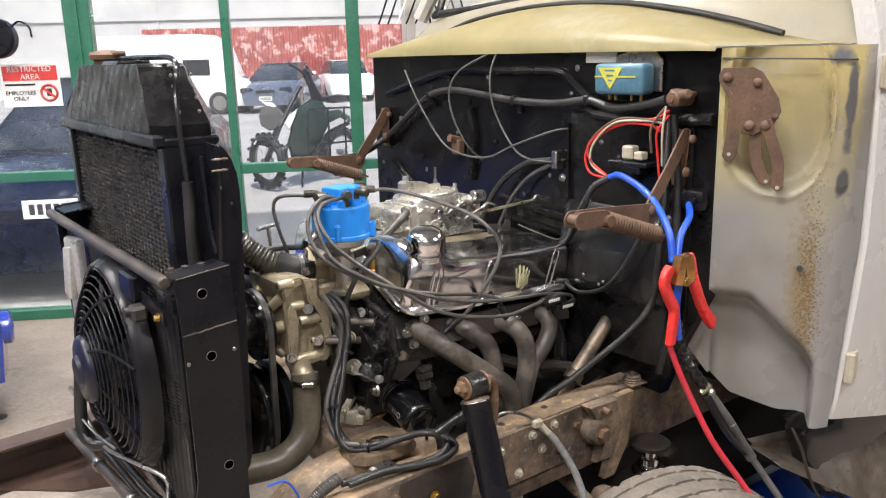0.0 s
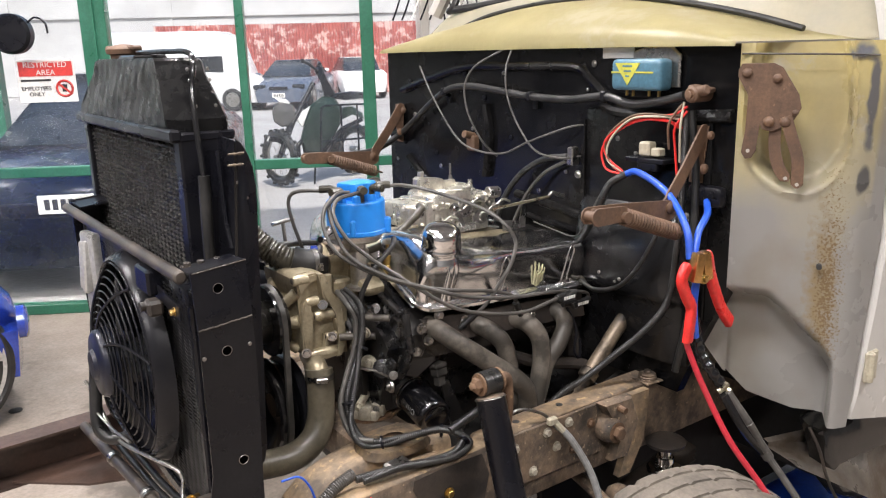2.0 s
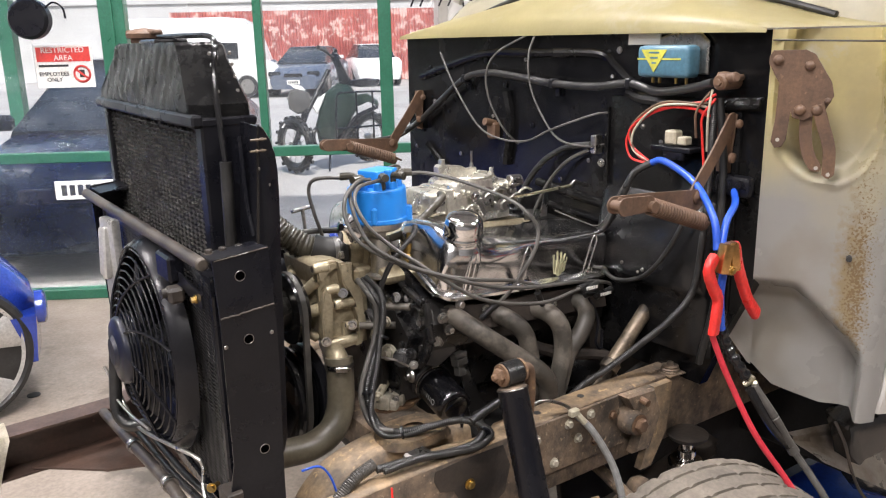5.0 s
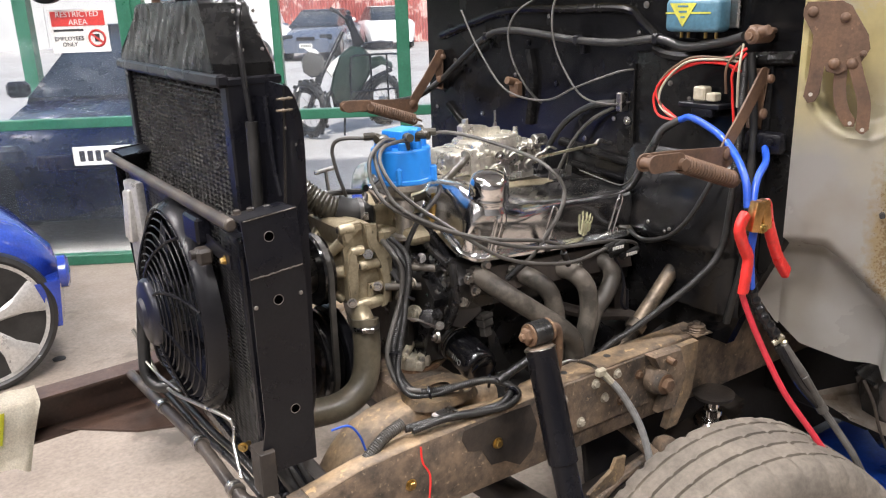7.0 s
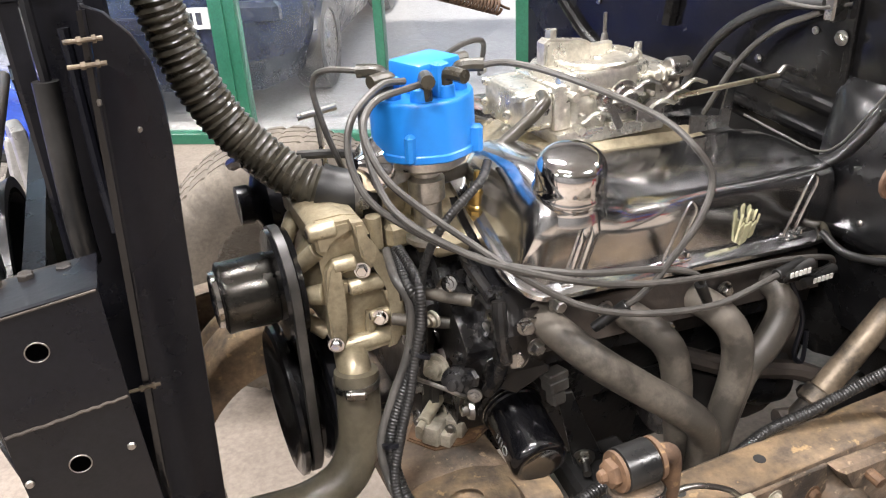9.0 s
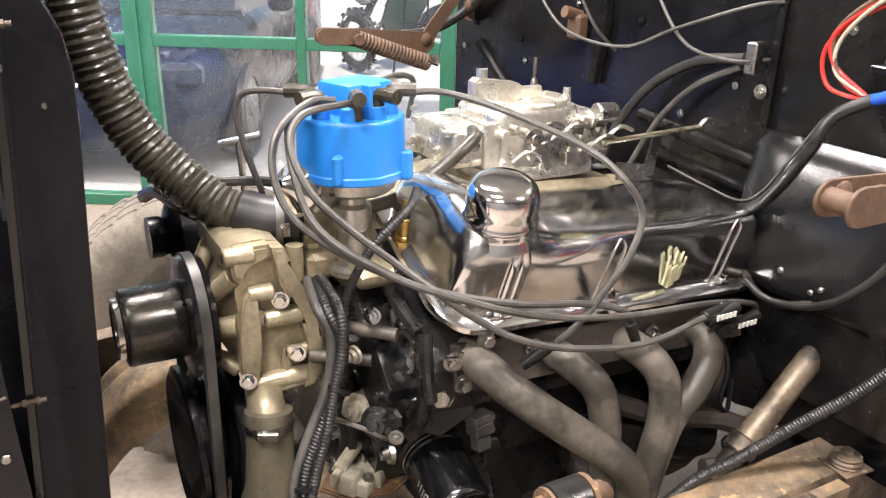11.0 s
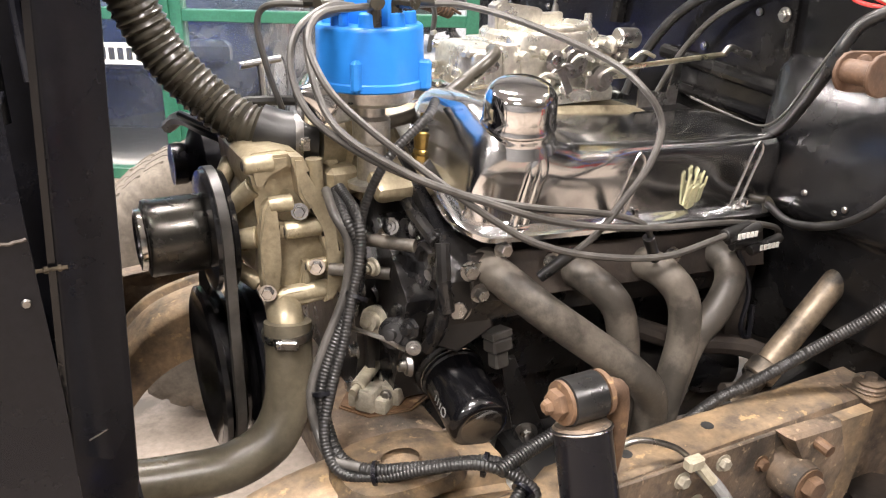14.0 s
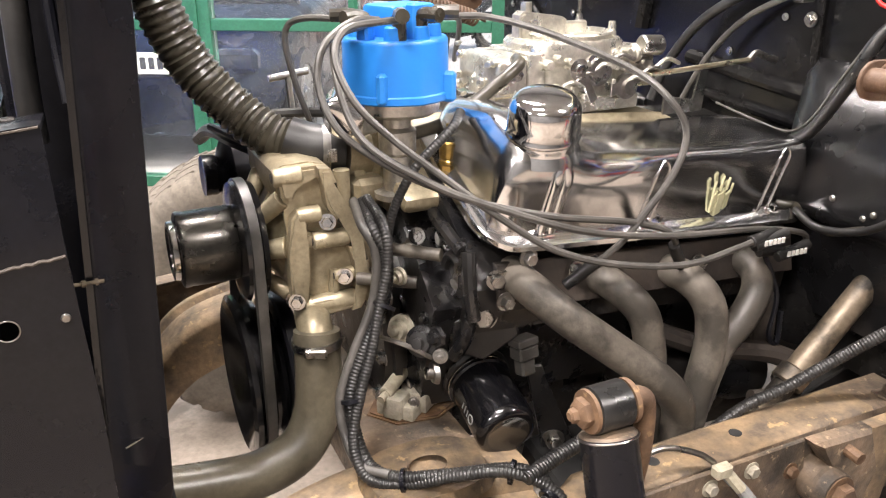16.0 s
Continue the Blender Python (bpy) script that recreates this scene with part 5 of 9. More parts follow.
for y0, z0, y1, z1 in ((-0.275, 0.99, -0.29, 0.90), (-0.285, 0.90, -0.255, 0.83), (-0.26, 0.985, -0.12, 1.03), (-0.14, 0.99, -0.16, 0.86)):
    bm = bm_new()
    tube(bm, [(0.570, y0, z0), (0.566, (y0 + y1) / 2 - 0.006, (z0 + z1) / 2), (0.560 if z1 < 0.9 else 0.572, y1, z1)], 0.010, 10, 6)
    part("casting_rib", bm, M_ENGINE, engine)
for p, d, r in (((0.590, -0.282, 0.897), (-0.35, -1, 0.1), 0.014), ((0.570, -0.20, 0.985), (-1, 0, 0), 0.011), ((0.6, -0.30, 0.955), (-0.3, -1, 0), 0.010), ((0.570, -0.15, 0.93), (-1, 0, 0), 0.01), ((0.90, -0.295, 0.90), (0, -1, 0), 0.009)):
    bm = bm_new()
    bolt(bm, p, d, r, r * 0.9)
    part("bolt", bm, M_STEEL, engine)
bm = bm_new()
prism(bm, [(0.56, -0.245, 0.88), (0.635, -0.285, 0.90), (0.645, -0.29, 0.86), (0.60, -0.27, 0.82), (0.56, -0.24, 0.83)], (0.004, 0.03, 0), 0.004)
part("casting_lug", bm, M_ENGINE, engine)
# fuel line and small fittings beside the pump
bm = bm_new()
tube(bm, [(0.455, -0.20, 0.865), (0.462, -0.235, 0.872), (0.485, -0.262, 0.868), (0.51, -0.272, 0.852), (0.53, -0.262, 0.835)], 0.0032, 8)
part("fuel_line", bm, M_STEEL, engine, "thin bent steel fuel line")
for p, d, r, mm in (((0.50, -0.215, 0.868), (-0.8, -0.5, 0.2), 0.017, M_CASTING), ((0.515, -0.25, 0.862), (-0.6, -0.7, 0.3), 0.019, M_ENGINE), ((0.53, -0.275, 0.848), (-0.5, -0.8, 0.2), 0.009, M_STEEL), ((0.49, -0.18, 0.905), (-1, -0.3, 0), 0.014, M_STEEL), ((0.505, -0.2, 0.94), (-1, -0.4, 0), 0.011, M_CASTING), ((0.535, -0.185, 0.975), (-1, -0.3, 0.2), 0.013, M_STEEL), ((0.525, -0.215, 1.0), (-0.6, -0.7, 0.3), 0.010, M_CHROMEWORN)):
    bm = bm_new()
    lathe(bm, p, d, [(0, r * 1.2), (r * 0.4, r * 1.15), (r * 0.45, r * 0.8), (r, r * 0.78), (r * 1.05, r * 0.4), (r * 1.6, r * 0.38), (r * 1.65, 0)], 20)
    part("fitting", bm, mm, engine)
bm = bm_new()
prism(bm, [(0.585, -0.298, 0.965), (0.60, -0.30, 0.95), (0.64, -0.302, 0.962), (0.635, -0.302, 0.972), (0.605, -0.30, 0.965)], (0, -0.004, 0), 0.001)
part("lifting_tab", bm, M_CHROMEWORN, engine)
# oil filter
FO = Vector((0.612, -0.228, 0.764))
fd = (Vector((0.603, -0.338, 0.740)) - FO).normalized()
bm = bm_new()
lathe(bm, FO, fd, [(0, 0.040), (0.001, 0.0465), (0.004, 0.0475), (0.010, 0.0475), (0.012, 0.0445), (0.016, 0.0440), (0.098, 0.0440), (0.106, 0.0425), (0.111, 0.0385), (0.113, 0.033), (0.1125, 0.030), (0.109, 0.026), (0.108, 0.0)], 56)
fil = part("oil_filter", bm, M_FILTER, engine, "gloss black spin-on oil filter", smooth=40)
bm = bm_new()
lathe(bm, FO - fd * 0.004, fd, [(0.002, 0.045), (0.003, 0.0485), (0.008, 0.0485), (0.009, 0.046)], 56)
part("filter_rim", bm, M_CHROMEWORN, fil)
bm = bm_new()
lathe(bm, FO - fd * 0.05, fd, [(0, 0.045), (0.03, 0.050), (0.044, 0.0515), (0.048, 0.047)], 32)
part("filter_adapter", bm, M_ENGINE, engine)
nrm = (Vector((-0.85, -0.1, 0.10)) - fd * Vector((-0.85, -0.1, 0.10)).dot(fd)).normalized()
crs = fd.cross(nrm)
for k, (al, ac, w, h) in enumerate(((0.050, 0.0, 0.010, 0.0022), (0.058, 0.0, 0.012, 0.0022), (0.066, 0.0, 0.010, 0.0022))):
    bm = bm_new()
    q = FO + fd * al + nrm * 0.0442 + crs * ac
    box(bm, q, (0.0008, h, w), 0, Matrix((nrm, fd, crs)).transposed())
    part("printed_mark", bm, M_PIPEGREY, fil, "white printed marks")
bm = bm_new()
ring(bm, FO + fd * 0.078 + nrm * 0.0443, nrm, 0.0065, 0.0011, 24, 4)
part("printed_mark", bm, M_PIPEGREY, fil, "white printed marks")
# sender block with a ribbed plug above the filter, bracket with a bolt
bm = bm_new()
box(bm, (0.657, -0.277, 0.842), (0.036, 0.028, 0.012), 0.002, turn(-10, 0, 8))
box(bm, (0.660, -0.276, 0.824), (0.034, 0.028, 0.020), 0.003, turn(-10, 0, 8))
box(bm, (0.664, -0.272, 0.800), (0.024, 0.022, 0.030), 0.003, turn(-10, 0, 8))
part("sensor_block", bm, M_LEAD, engine)
bm = bm_new()
prism(bm, [(0.672, -0.262, 0.79), (0.700, -0.262, 0.785), (0.722, -0.272, 0.72), (0.748, -0.285, 0.655), (0.742, -0.285, 0.63), (0.700, -0.28, 0.635), (0.690, -0.27, 0.70)], (0.003, 0.010, 0), 0.002)
brk_ = part("engine_mount_bracket", bm, M_ENGINE, engine, "black pressed engine mount bracket")
bm = bm_new()
cyl(bm, (0.714, -0.278, 0.664), (0.700, -0.312, 0.660), 0.0068, seg=12)
bolt(bm, (0.713, -0.281, 0.664), (-0.38, -0.92, -0.1), 0.0125, 0.012)
part("mount_bolt", bm, M_STEEL, brk_)
bm = bm_new()
box(bm, (0.74, -0.30, 0.62), (0.12, 0.12, 0.05), 0.008, turn(15, 0, 0))
part("engine_mount", bm, M_RUBBER, engine)

# exhaust header
part("header_flange", prism(bm_new(), [(0.60, -0.285, 0.975), (1.13, -0.285, 0.938), (1.13, -0.30, 0.875), (0.60, -0.30, 0.912)], (0, -0.01, 0), 0.002), M_RAILBLACK, engine, "grimy exhaust header flange")
TUBES = [
    [(0.632, -0.275, 0.952), (0.634, -0.32, 0.948), (0.672, -0.36, 0.912), (0.736, -0.39, 0.860), (0.795, -0.408, 0.812), (0.828, -0.41, 0.768), (0.840, -0.40, 0.71), (0.85, -0.385, 0.62)],
    [(0.755, -0.275, 0.928), (0.768, -0.322, 0.926), (0.798, -0.352, 0.892), (0.812, -0.36, 0.838), (0.82, -0.36, 0.77), (0.84, -0.36, 0.66)],
    [(0.88, -0.275, 0.918), (0.892, -0.335, 0.916), (0.912, -0.362, 0.880), (0.914, -0.37, 0.82), (0.898, -0.372, 0.745), (0.88, -0.37, 0.64)],
    [(1.02, -0.27, 0.912), (1.028, -0.32, 0.905), (1.018, -0.345, 0.880), (0.982, -0.358, 0.842), (0.938, -0.362, 0.805), (0.905, -0.365, 0.72)]]
for i, pts in enumerate(TUBES):
    bm = bm_new()
    tube(bm, pts, (0.0235, 0.0225, 0.0235, 0.0225)[i], 18, 8)
    part("header_tube", bm, M_HEADER, engine, "dull grey exhaust header tube")
bm = bm_new()
cyl(bm, (0.87, -0.375, 0.66), (0.90, -0.36, 0.52), 0.045, 0.035, 20)
part("collector", bm, M_HEADER, engine)
for x, y, z in ((0.64, -0.31, 0.985), (0.605, -0.315, 0.93), (0.72, -0.305, 0.955), (0.83, -0.305, 0.90), (0.935, -0.305, 0.935), (1.05, -0.305, 0.9)):
    bm = bm_new()
    bolt(bm, (x, y, z + ez(x) * 0.5), (0, -1, 0), 0.009, 0.012)
    part("bolt", bm, M_STEEL, engine)
bm = bm_new()
tube(bm, [(0.87, -0.30, 0.82), (0.95, -0.33, 0.79), (1.04, -0.36, 0.775), (1.08, -0.38, 0.76)], 0.016, 10)
tube(bm, [(0.98, -0.40, 0.73), (1.05, -0.41, 0.725), (1.08, -0.36, 0.72)], 0.014, 8)
part("starter_bracket", bm, M_RAILBLACK, engine)
# starter motor low on the block
bm = bm_new()
lathe(bm, (0.86, -0.25, 0.70), (1, 0, -0.05), [(0, 0.03), (0.004, 0.056), (0.16, 0.056), (0.165, 0.05), (0.19, 0.05), (0.21, 0.06), (0.25, 0.062), (0.26, 0.03)], 28)
part("starter_motor", bm, M_ENGINE, engine, "grimy black starter motor")
# dipstick tube hanging behind the header
bm = bm_new()
tube(bm, [(1.03, -0.34, 0.93), (1.045, -0.36, 0.87), (1.035, -0.365, 0.81), (1.055, -0.365, 0.79), (1.06, -0.36, 0.84)], 0.004, 6)
part("bent_bracket", bm, M_BLACK, engine)

# intake manifold and thermostat neck
bm = bm_new()
loft(bm, [[(x, -0.14, 1.03 + d + ez(x)), (x, -0.10, 1.08 + d + ez(x)), (x, 0.06, 1.08 + d + ez(x)), (x, 0.10, 1.03 + d + ez(x)), (x, 0.08, 1.0 + ez(x)), (x, -0.12, 1.0 + ez(x))] for x, d in ((0.52, 0.0), (0.54, 0.02), (0.70, 0.03), (0.74, 0.05), (1.0, 0.05), (1.04, 0.02), (1.12, 0.0))])
mani = part("intake_manifold", bm, M_GOLD, engine, "pale gold cast intake manifold")
for x in (0.68, 0.80, 0.93, 1.04):
    bm = bm_new()
    secs = []
    for y, z, w in ((-0.05, 1.10, 0.03), (-0.09, 1.095, 0.032), (-0.12, 1.075, 0.034), (-0.135, 1.04, 0.036)):
        secs.append([(x + w * math.cos(c), y, z + ez(x) + 0.02 * math.sin(c)) for c in [2 * math.pi * j / 16 for j in range(16)]])
    loft(bm, secs)
    part("runner", bm, M_GOLD, mani, smooth=70)
bm = bm_new()
lathe(bm, (0.555, -0.055, 1.078), (-1, 0.0, 0.05), [(0, 0.054), (0.014, 0.055), (0.02, 0.046), (0.036, 0.045), (0.042, 0.036), (0.07, 0.035), (0.075, 0.033)], 28)
tn = part("thermostat_neck", bm, M_GOLD, engine, "gold cast thermostat neck", smooth=45)
bm = bm_new()
cyl(bm, (0.46, -0.10, 1.02), (0.46, -0.10, 1.07), 0.012, seg=12)
box(bm, (0.50, -0.06, 1.035), (0.05, 0.11, 0.04), 0.008)
part("neck_base", bm, M_GOLD, tn)
# brass sender
SX, SY = 0.595, -0.165
bm = bm_new()
cyl(bm, (SX, SY, 1.068), (SX, SY, 1.078), 0.016, seg=6)
cyl(bm, (SX, SY, 1.078), (SX, SY, 1.086), 0.0145, seg=20, bev=0.002)
cyl(bm, (SX, SY, 1.086), (SX, SY, 1.111), 0.0135, seg=20, bev=0.002)
cyl(bm, (SX, SY, 1.117), (SX, SY, 1.135), 0.005, 0.004, seg=10)
snd = part("temperature_sender", bm, M_BRASS, engine, "brass temperature sender")
bm = bm_new()
cyl(bm, (SX, SY, 1.111), (SX, SY, 1.118), 0.0105, seg=16, bev=0.002)
part("insulator", bm, M_RUBBER, snd)
bm = bm_new()
box(bm, (SX - 0.02, SY + 0.04, 1.052), (0.11, 0.12, 0.03), 0.012, turn(25, 0, 0), 2)
part("manifold_pad", bm, M_GOLD, mani)

# carburettor
carb = part("carburettor_base", box(bm_new(), (0.86, -0.03, 1.125), (0.2, 0.15, 0.024), 0.005, None, 2), M_CARB, engine, "bright four barrel carburettor base")
bm = bm_new()
loft(bm, [[(0.86 + (0.07 + 0.02 * k) * math.copysign(abs(math.cos(c)) ** 0.6, math.cos(c)), -0.03 + (0.062 + 0.008 * k) * math.copysign(abs(math.sin(c)) ** 0.6, math.sin(c)), z) for c in [2 * math.pi * i / 32 + 0.01 for i in range(32)]] for z, k in ((1.137, 0.6), (1.15, 0.2), (1.17, 0.0), (1.185, 0.3), (1.19, 1.0), (1.216, 1.0), (1.222, 0.7))])
part("main_body", bm, M_CARB, carb, smooth=40)
for x0, s_, nme in ((0.737, 1, "fuel_bowl"), (0.975, -1, "fuel_bowl")):
    bm = bm_new()
    secs = []
    for dx, k in ((-0.026, 0.88), (-0.023, 0.97), (-0.016, 1.0), (0.02, 1.0), (0.024, 0.98)):
        secs.append([(x0 + s_ * dx, -0.022 + 0.066 * k * math.copysign(abs(math.cos(c)) ** 0.35, math.cos(c)), 1.172 + 0.032 * k * math.copysign(abs(math.sin(c)) ** 0.35, math.sin(c))) for c in [2 * math.pi * i / 40 + 0.01 for i in range(40)]])
    loft(bm, secs)
    bowl = part(nme, bm, M_CARB, carb, "smooth bright float bowl", smooth=50)
    for dy in (-0.05, 0.05):
        for dz in (-0.024, 0.024):
            bm = bm_new()
            lathe(bm, (x0 + s_ * 0.0, -0.022 + dy * 1.12, 1.172 + dz), (-s_, 0, 0), [(-0.03, 0.007), (0.024, 0.007), (0.03, 0.0065), (0.032, 0.004)], 12)
            part("bowl_screw", bm, M_CARB, bowl)
    bm = bm_new()
    lathe(bm, (x0, -0.088, 1.18), (0, -1, 0), [(-0.01, 0.013), (0.008, 0.013), (0.009, 0.009), (0.018, 0.009), (0.019, 0)], 6)
    part("sight_plug", bm, M_STEEL, bowl)
bm = bm_new()
box(bm, (0.778, -0.026, 1.172), (0.03, 0.13, 0.07), 0.005, None, 2)
part("metering_block", bm, M_CARB, carb)
bm = bm_new()
cyl(bm, (0.90, -0.085, 1.197), (0.955, -0.085, 1.197), 0.0125, seg=20, bev=0.003)
cyl(bm, (0.955, -0.085, 1.197), (0.968, -0.085, 1.197), 0.015, seg=20, bev=0.003)
part("vacuum_port", bm, M_CARB, carb)
bm = bm_new()
lathe(bm, (0.87, -0.03, 1.222), (0, 0, 1), [(0, 0.069), (0.004, 0.069), (0.006, 0.071), (0.009, 0.069), (0.009, 0.062), (0.002, 0.06), (0.001, 0.0)], 40)
part("air_horn", bm, M_CARB, carb, smooth=45)
bm = bm_new()
prism(bm, [(0.782, -0.03, 1.215), (0.868, -0.03, 1.215), (0.868, -0.03, 1.247), (0.860, -0.03, 1.252), (0.79, -0.03, 1.262), (0.782, -0.03, 1.256)], (0, 0.03, 0), 0.004, 2)
cyl(bm, (0.80, -0.015, 1.258), (0.80, -0.015, 1.275), 0.009, seg=10)
part("choke_tower", bm, M_CARB, carb)
bm = bm_new()
box(bm, (0.89, -0.012, 1.232), (0.05, 0.012, 0.022), 0.003)
part("choke_blade", bm, M_CARB, carb)
bm = bm_new()
cyl(bm, (0.94, -0.05, 1.214), (0.94, -0.05, 1.243), 0.008, 0.006, 12)
part("vent_tube", bm, M_CARB, carb)
bm = bm_new()
cyl(bm, (0.91, 0.0, 1.225), (0.91, 0.0, 1.285), 0.0032, seg=8)
cyl(bm, (0.91, 0.0, 1.222), (0.91, 0.0, 1.252), 0.010, 0.005, 10)
part("air_cleaner_stud", bm, M_STEEL, carb)
bm = bm_new()
lathe(bm, (0.838, -0.112, 1.182), (0, -1, 0), [(0, 0.016), (0.003, 0.017), (0.005, 0.010), (0.009, 0.009), (0.010, 0.004)], 24)
prism(bm, [(0.828, -0.112, 1.19), (0.846, -0.112, 1.19), (0.874, -0.112, 1.135), (0.862, -0.112, 1.128)], (0, -0.003, 0), 0.001)
part("choke_lever", bm, M_STEEL, carb, "zinc plated lever")
# linkage, levers, screws and accelerator pump
bm = bm_new()
lathe(bm, (0.875, -0.105, 1.18), (0, -1, 0), [(0, 0.026), (0.006, 0.026), (0.007, 0.02), (0.012, 0.018)], 24)
lathe(bm, (0.93, -0.105, 1.15), (0, -1, 0), [(0, 0.02), (0.008, 0.02), (0.009, 0.012), (0.018, 0.012)], 20)
prism(bm, [(0.90, -0.108, 1.135), (0.985, -0.108, 1.165), (0.99, -0.108, 1.178), (0.90, -0.108, 1.155)], (0, -0.005, 0), 0.001)
cyl(bm, (0.96, -0.10, 1.21), (1.0, -0.10, 1.208), 0.016, seg=14, bev=0.003)
part("throttle_linkage", bm, M_STEEL, carb)
rng = random.Random(11)
for k in range(34):
    bm = bm_new()
    x, z = rng.uniform(0.79, 0.97), rng.uniform(1.135, 1.215)
    d = rng.choice([(0, -1, 0), (0, -1, 0), (-1, 0, 0), (0, 0, 1)])
    y = -0.098 if d[1] else rng.uniform(-0.09, 0.03)
    if d[2]:
        z, x = 1.217, min(x, 0.925)
    if d[0]:
        x = 0.712
    cyl(bm, (x, y + 0.01, z), (x + d[0] * 0.01, y + d[1] * rng.uniform(0.003, 0.02), z + d[2] * 0.008), rng.uniform(0.003, 0.008), seg=8, bev=0.001)
    part("fitting", bm, M_CARB, carb)
for k in range(7):
    bm = bm_new()
    x, z = 0.80 + 0.03 * k, 1.15 + 0.012 * ((k * 5) % 4)
    tube(bm, [(x, -0.112, z), (x + 0.02, -0.118, z + 0.015), (x + 0.05, -0.112, z + 0.005)], 0.0035, 6, 4)
    part("link_rod", bm, M_STEEL if k % 2 else M_CARB, carb)
bm = bm_new()
tube(bm, [(0.965, -0.115, 1.165), (1.05, -0.13, 1.173), (1.143, -0.149, 1.182)], 0.0045, 8)
part("throttle_rod", bm, M_PALEROD, carb, "pale plated throttle rod")
bm = bm_new()
tube(bm, [(1.143, -0.149, 1.182), (1.155, -0.15, 1.192), (1.17, -0.155, 1.186), (1.19, -0.16, 1.18)], 0.006, 8)
part("rod_end", bm, M_STEEL, carb)
bm = bm_new()
prism(bm, [(1.0, -0.12, 1.10), (1.08, -0.12, 1.10), (1.085, -0.12, 1.165), (1.07, -0.12, 1.165), (1.06, -0.12, 1.12), (1.0, -0.12, 1.13)], (0, 0.004, 0))
part("throttle_bracket", bm, M_STEEL, carb)

# distributor
DX, DY = 0.534, -0.128
bm = bm_new()
lathe(bm, (DX, DY, 1.03), (0, 0, 1), [(0, 0.034), (0.008, 0.034), (0.012, 0.021), (0.06, 0.020), (0.065, 0.026), (0.095, 0.026), (0.10, 0.019), (0.112, 0.02), (0.118, 0.05), (0.124, 0.058), (0.14, 0.06)], 36)
part("distributor_body", bm, M_ALU, engine, "bright alloy distributor body", smooth=45)
bm = bm_new()
rings = []
for z, k in ((1.170, 1.0), (1.172, 1.03), (1.180, 1.03), (1.182, 1.0), (1.244, 0.985), (1.248, 0.975), (1.250, 0.95)):
    rg = []
    for i in range(48):
        a = 2 * math.pi * i / 48
        flute = 1.0 + (0.02 if i % 12 in (0, 1) and z < 1.22 else 0.0)
        rg.append((DX + 0.071 * k * flute * math.cos(a), DY + 0.071 * k * flute * math.sin(a), z))
    rings.append(rg)
loft(bm, rings)
cap = part("distributor_cap", bm, M_BLUECAP, engine, "bright blue plastic distributor cap", smooth=40)
bm = bm_new()
box(bm, (DX + 0.012, DY + 0.012, 1.267), (0.078, 0.062, 0.046), 0.006, turn(0, 0, 20), 2)
box(bm, (DX + 0.012, DY - 0.040, 1.268), (0.020, 0.018, 0.052), 0.003, turn(0, 0, 20))
box(bm, (DX - 0.046, DY - 0.022, 1.262), (0.016, 0.014, 0.034), 0.003, turn(0, 0, 20))
part("coil_cover", bm, M_BLUECAP, cap)
bm = bm_new()
box(bm, (DX + 0.052, DY - 0.050, 1.188), (0.024, 0.014, 0.04), 0.004, turn(0, 0, -40))
part("cap_clip", bm, M_BLUECAP, cap)
bm = bm_new()
box(bm, (DX - 0.041, DY - 0.058, 1.192), (0.02, 0.012, 0.04), 0.004, turn(0, 0, 35))
part("cap_clip", bm, M_BLUECAP, cap)
for i in range(8):
    a = 2 * math.pi * i / 8 + 0.35
    bm = bm_new()
    lathe(bm, (DX + 0.050 * math.cos(a), DY + 0.050 * math.sin(a), 1.247), (0, 0, 1), [(0, 0.012), (0.018, 0.0105), (0.020, 0.008)], 14)
    part("terminal_tower", bm, M_BLUECAP, cap)
for i, (ang, h) in enumerate(((200, 1.278), (255, 1.282), (290, 1.281), (335, 1.28), (20, 1.276), (150, 1.276))):
    a = radians(ang)
    bx, by = DX + 0.050 * math.cos(a), DY + 0.050 * math.sin(a)
    bm = bm_new()
    tube(bm, [(bx, by, 1.249), (bx, by, h - 0.006), (bx + 0.010 * math.cos(a), by + 0.010 * math.sin(a), h), (bx + 0.034 * math.cos(a), by + 0.034 * math.sin(a), h)], 0.0092, 10, 5)
    part("lead_boot", bm, M_HOSE, cap, "dark rubber lead boot")
# vacuum advance
bm = bm_new()
lathe(bm, (DX - 0.045, DY + 0.012, 1.148), (-0.85, -0.38, 0.3), [(0, 0.012), (0.02, 0.014), (0.028, 0.036), (0.033, 0.038), (0.036, 0.038), (0.042, 0.034), (0.055, 0.014), (0.07, 0.008)], 28)
part("vacuum_advance", bm, M_CAP, engine, "plated vacuum advance canister", smooth=50)
bm = bm_new()
box(bm, (DX - 0.045, DY + 0.02, 1.14), (0.05, 0.05, 0.035), 0.004, turn(0, 0, 25))
part("module", bm, M_ALU, engine)

# water pump: a deep casting with pockets in its side, ribs and bolt bosses
SIDE = [(0.362, 1.080), (0.372, 1.090), (0.408, 1.092), (0.432, 1.086), (0.439, 1.066), (0.441, 1.044), (0.452, 1.026), (0.468, 1.014), (0.475, 0.992), (0.468, 0.972), (0.479, 0.948), (0.482, 0.918), (0.476, 0.892), (0.466, 0.876), (0.42, 0.872), (0.388, 0.878), (0.372, 0.90), (0.369, 0.968), (0.376, 1.02), (0.364, 1.05)]
bm = bm_new()
prism(bm, [(x, 0.05, z) for x, z in SIDE], (0, -0.172, 0), 0.006, 2)
pump = part("water_pump", bm, M_GOLD, engine, "gold painted cast water pump", smooth=45)
bm = bm_new()
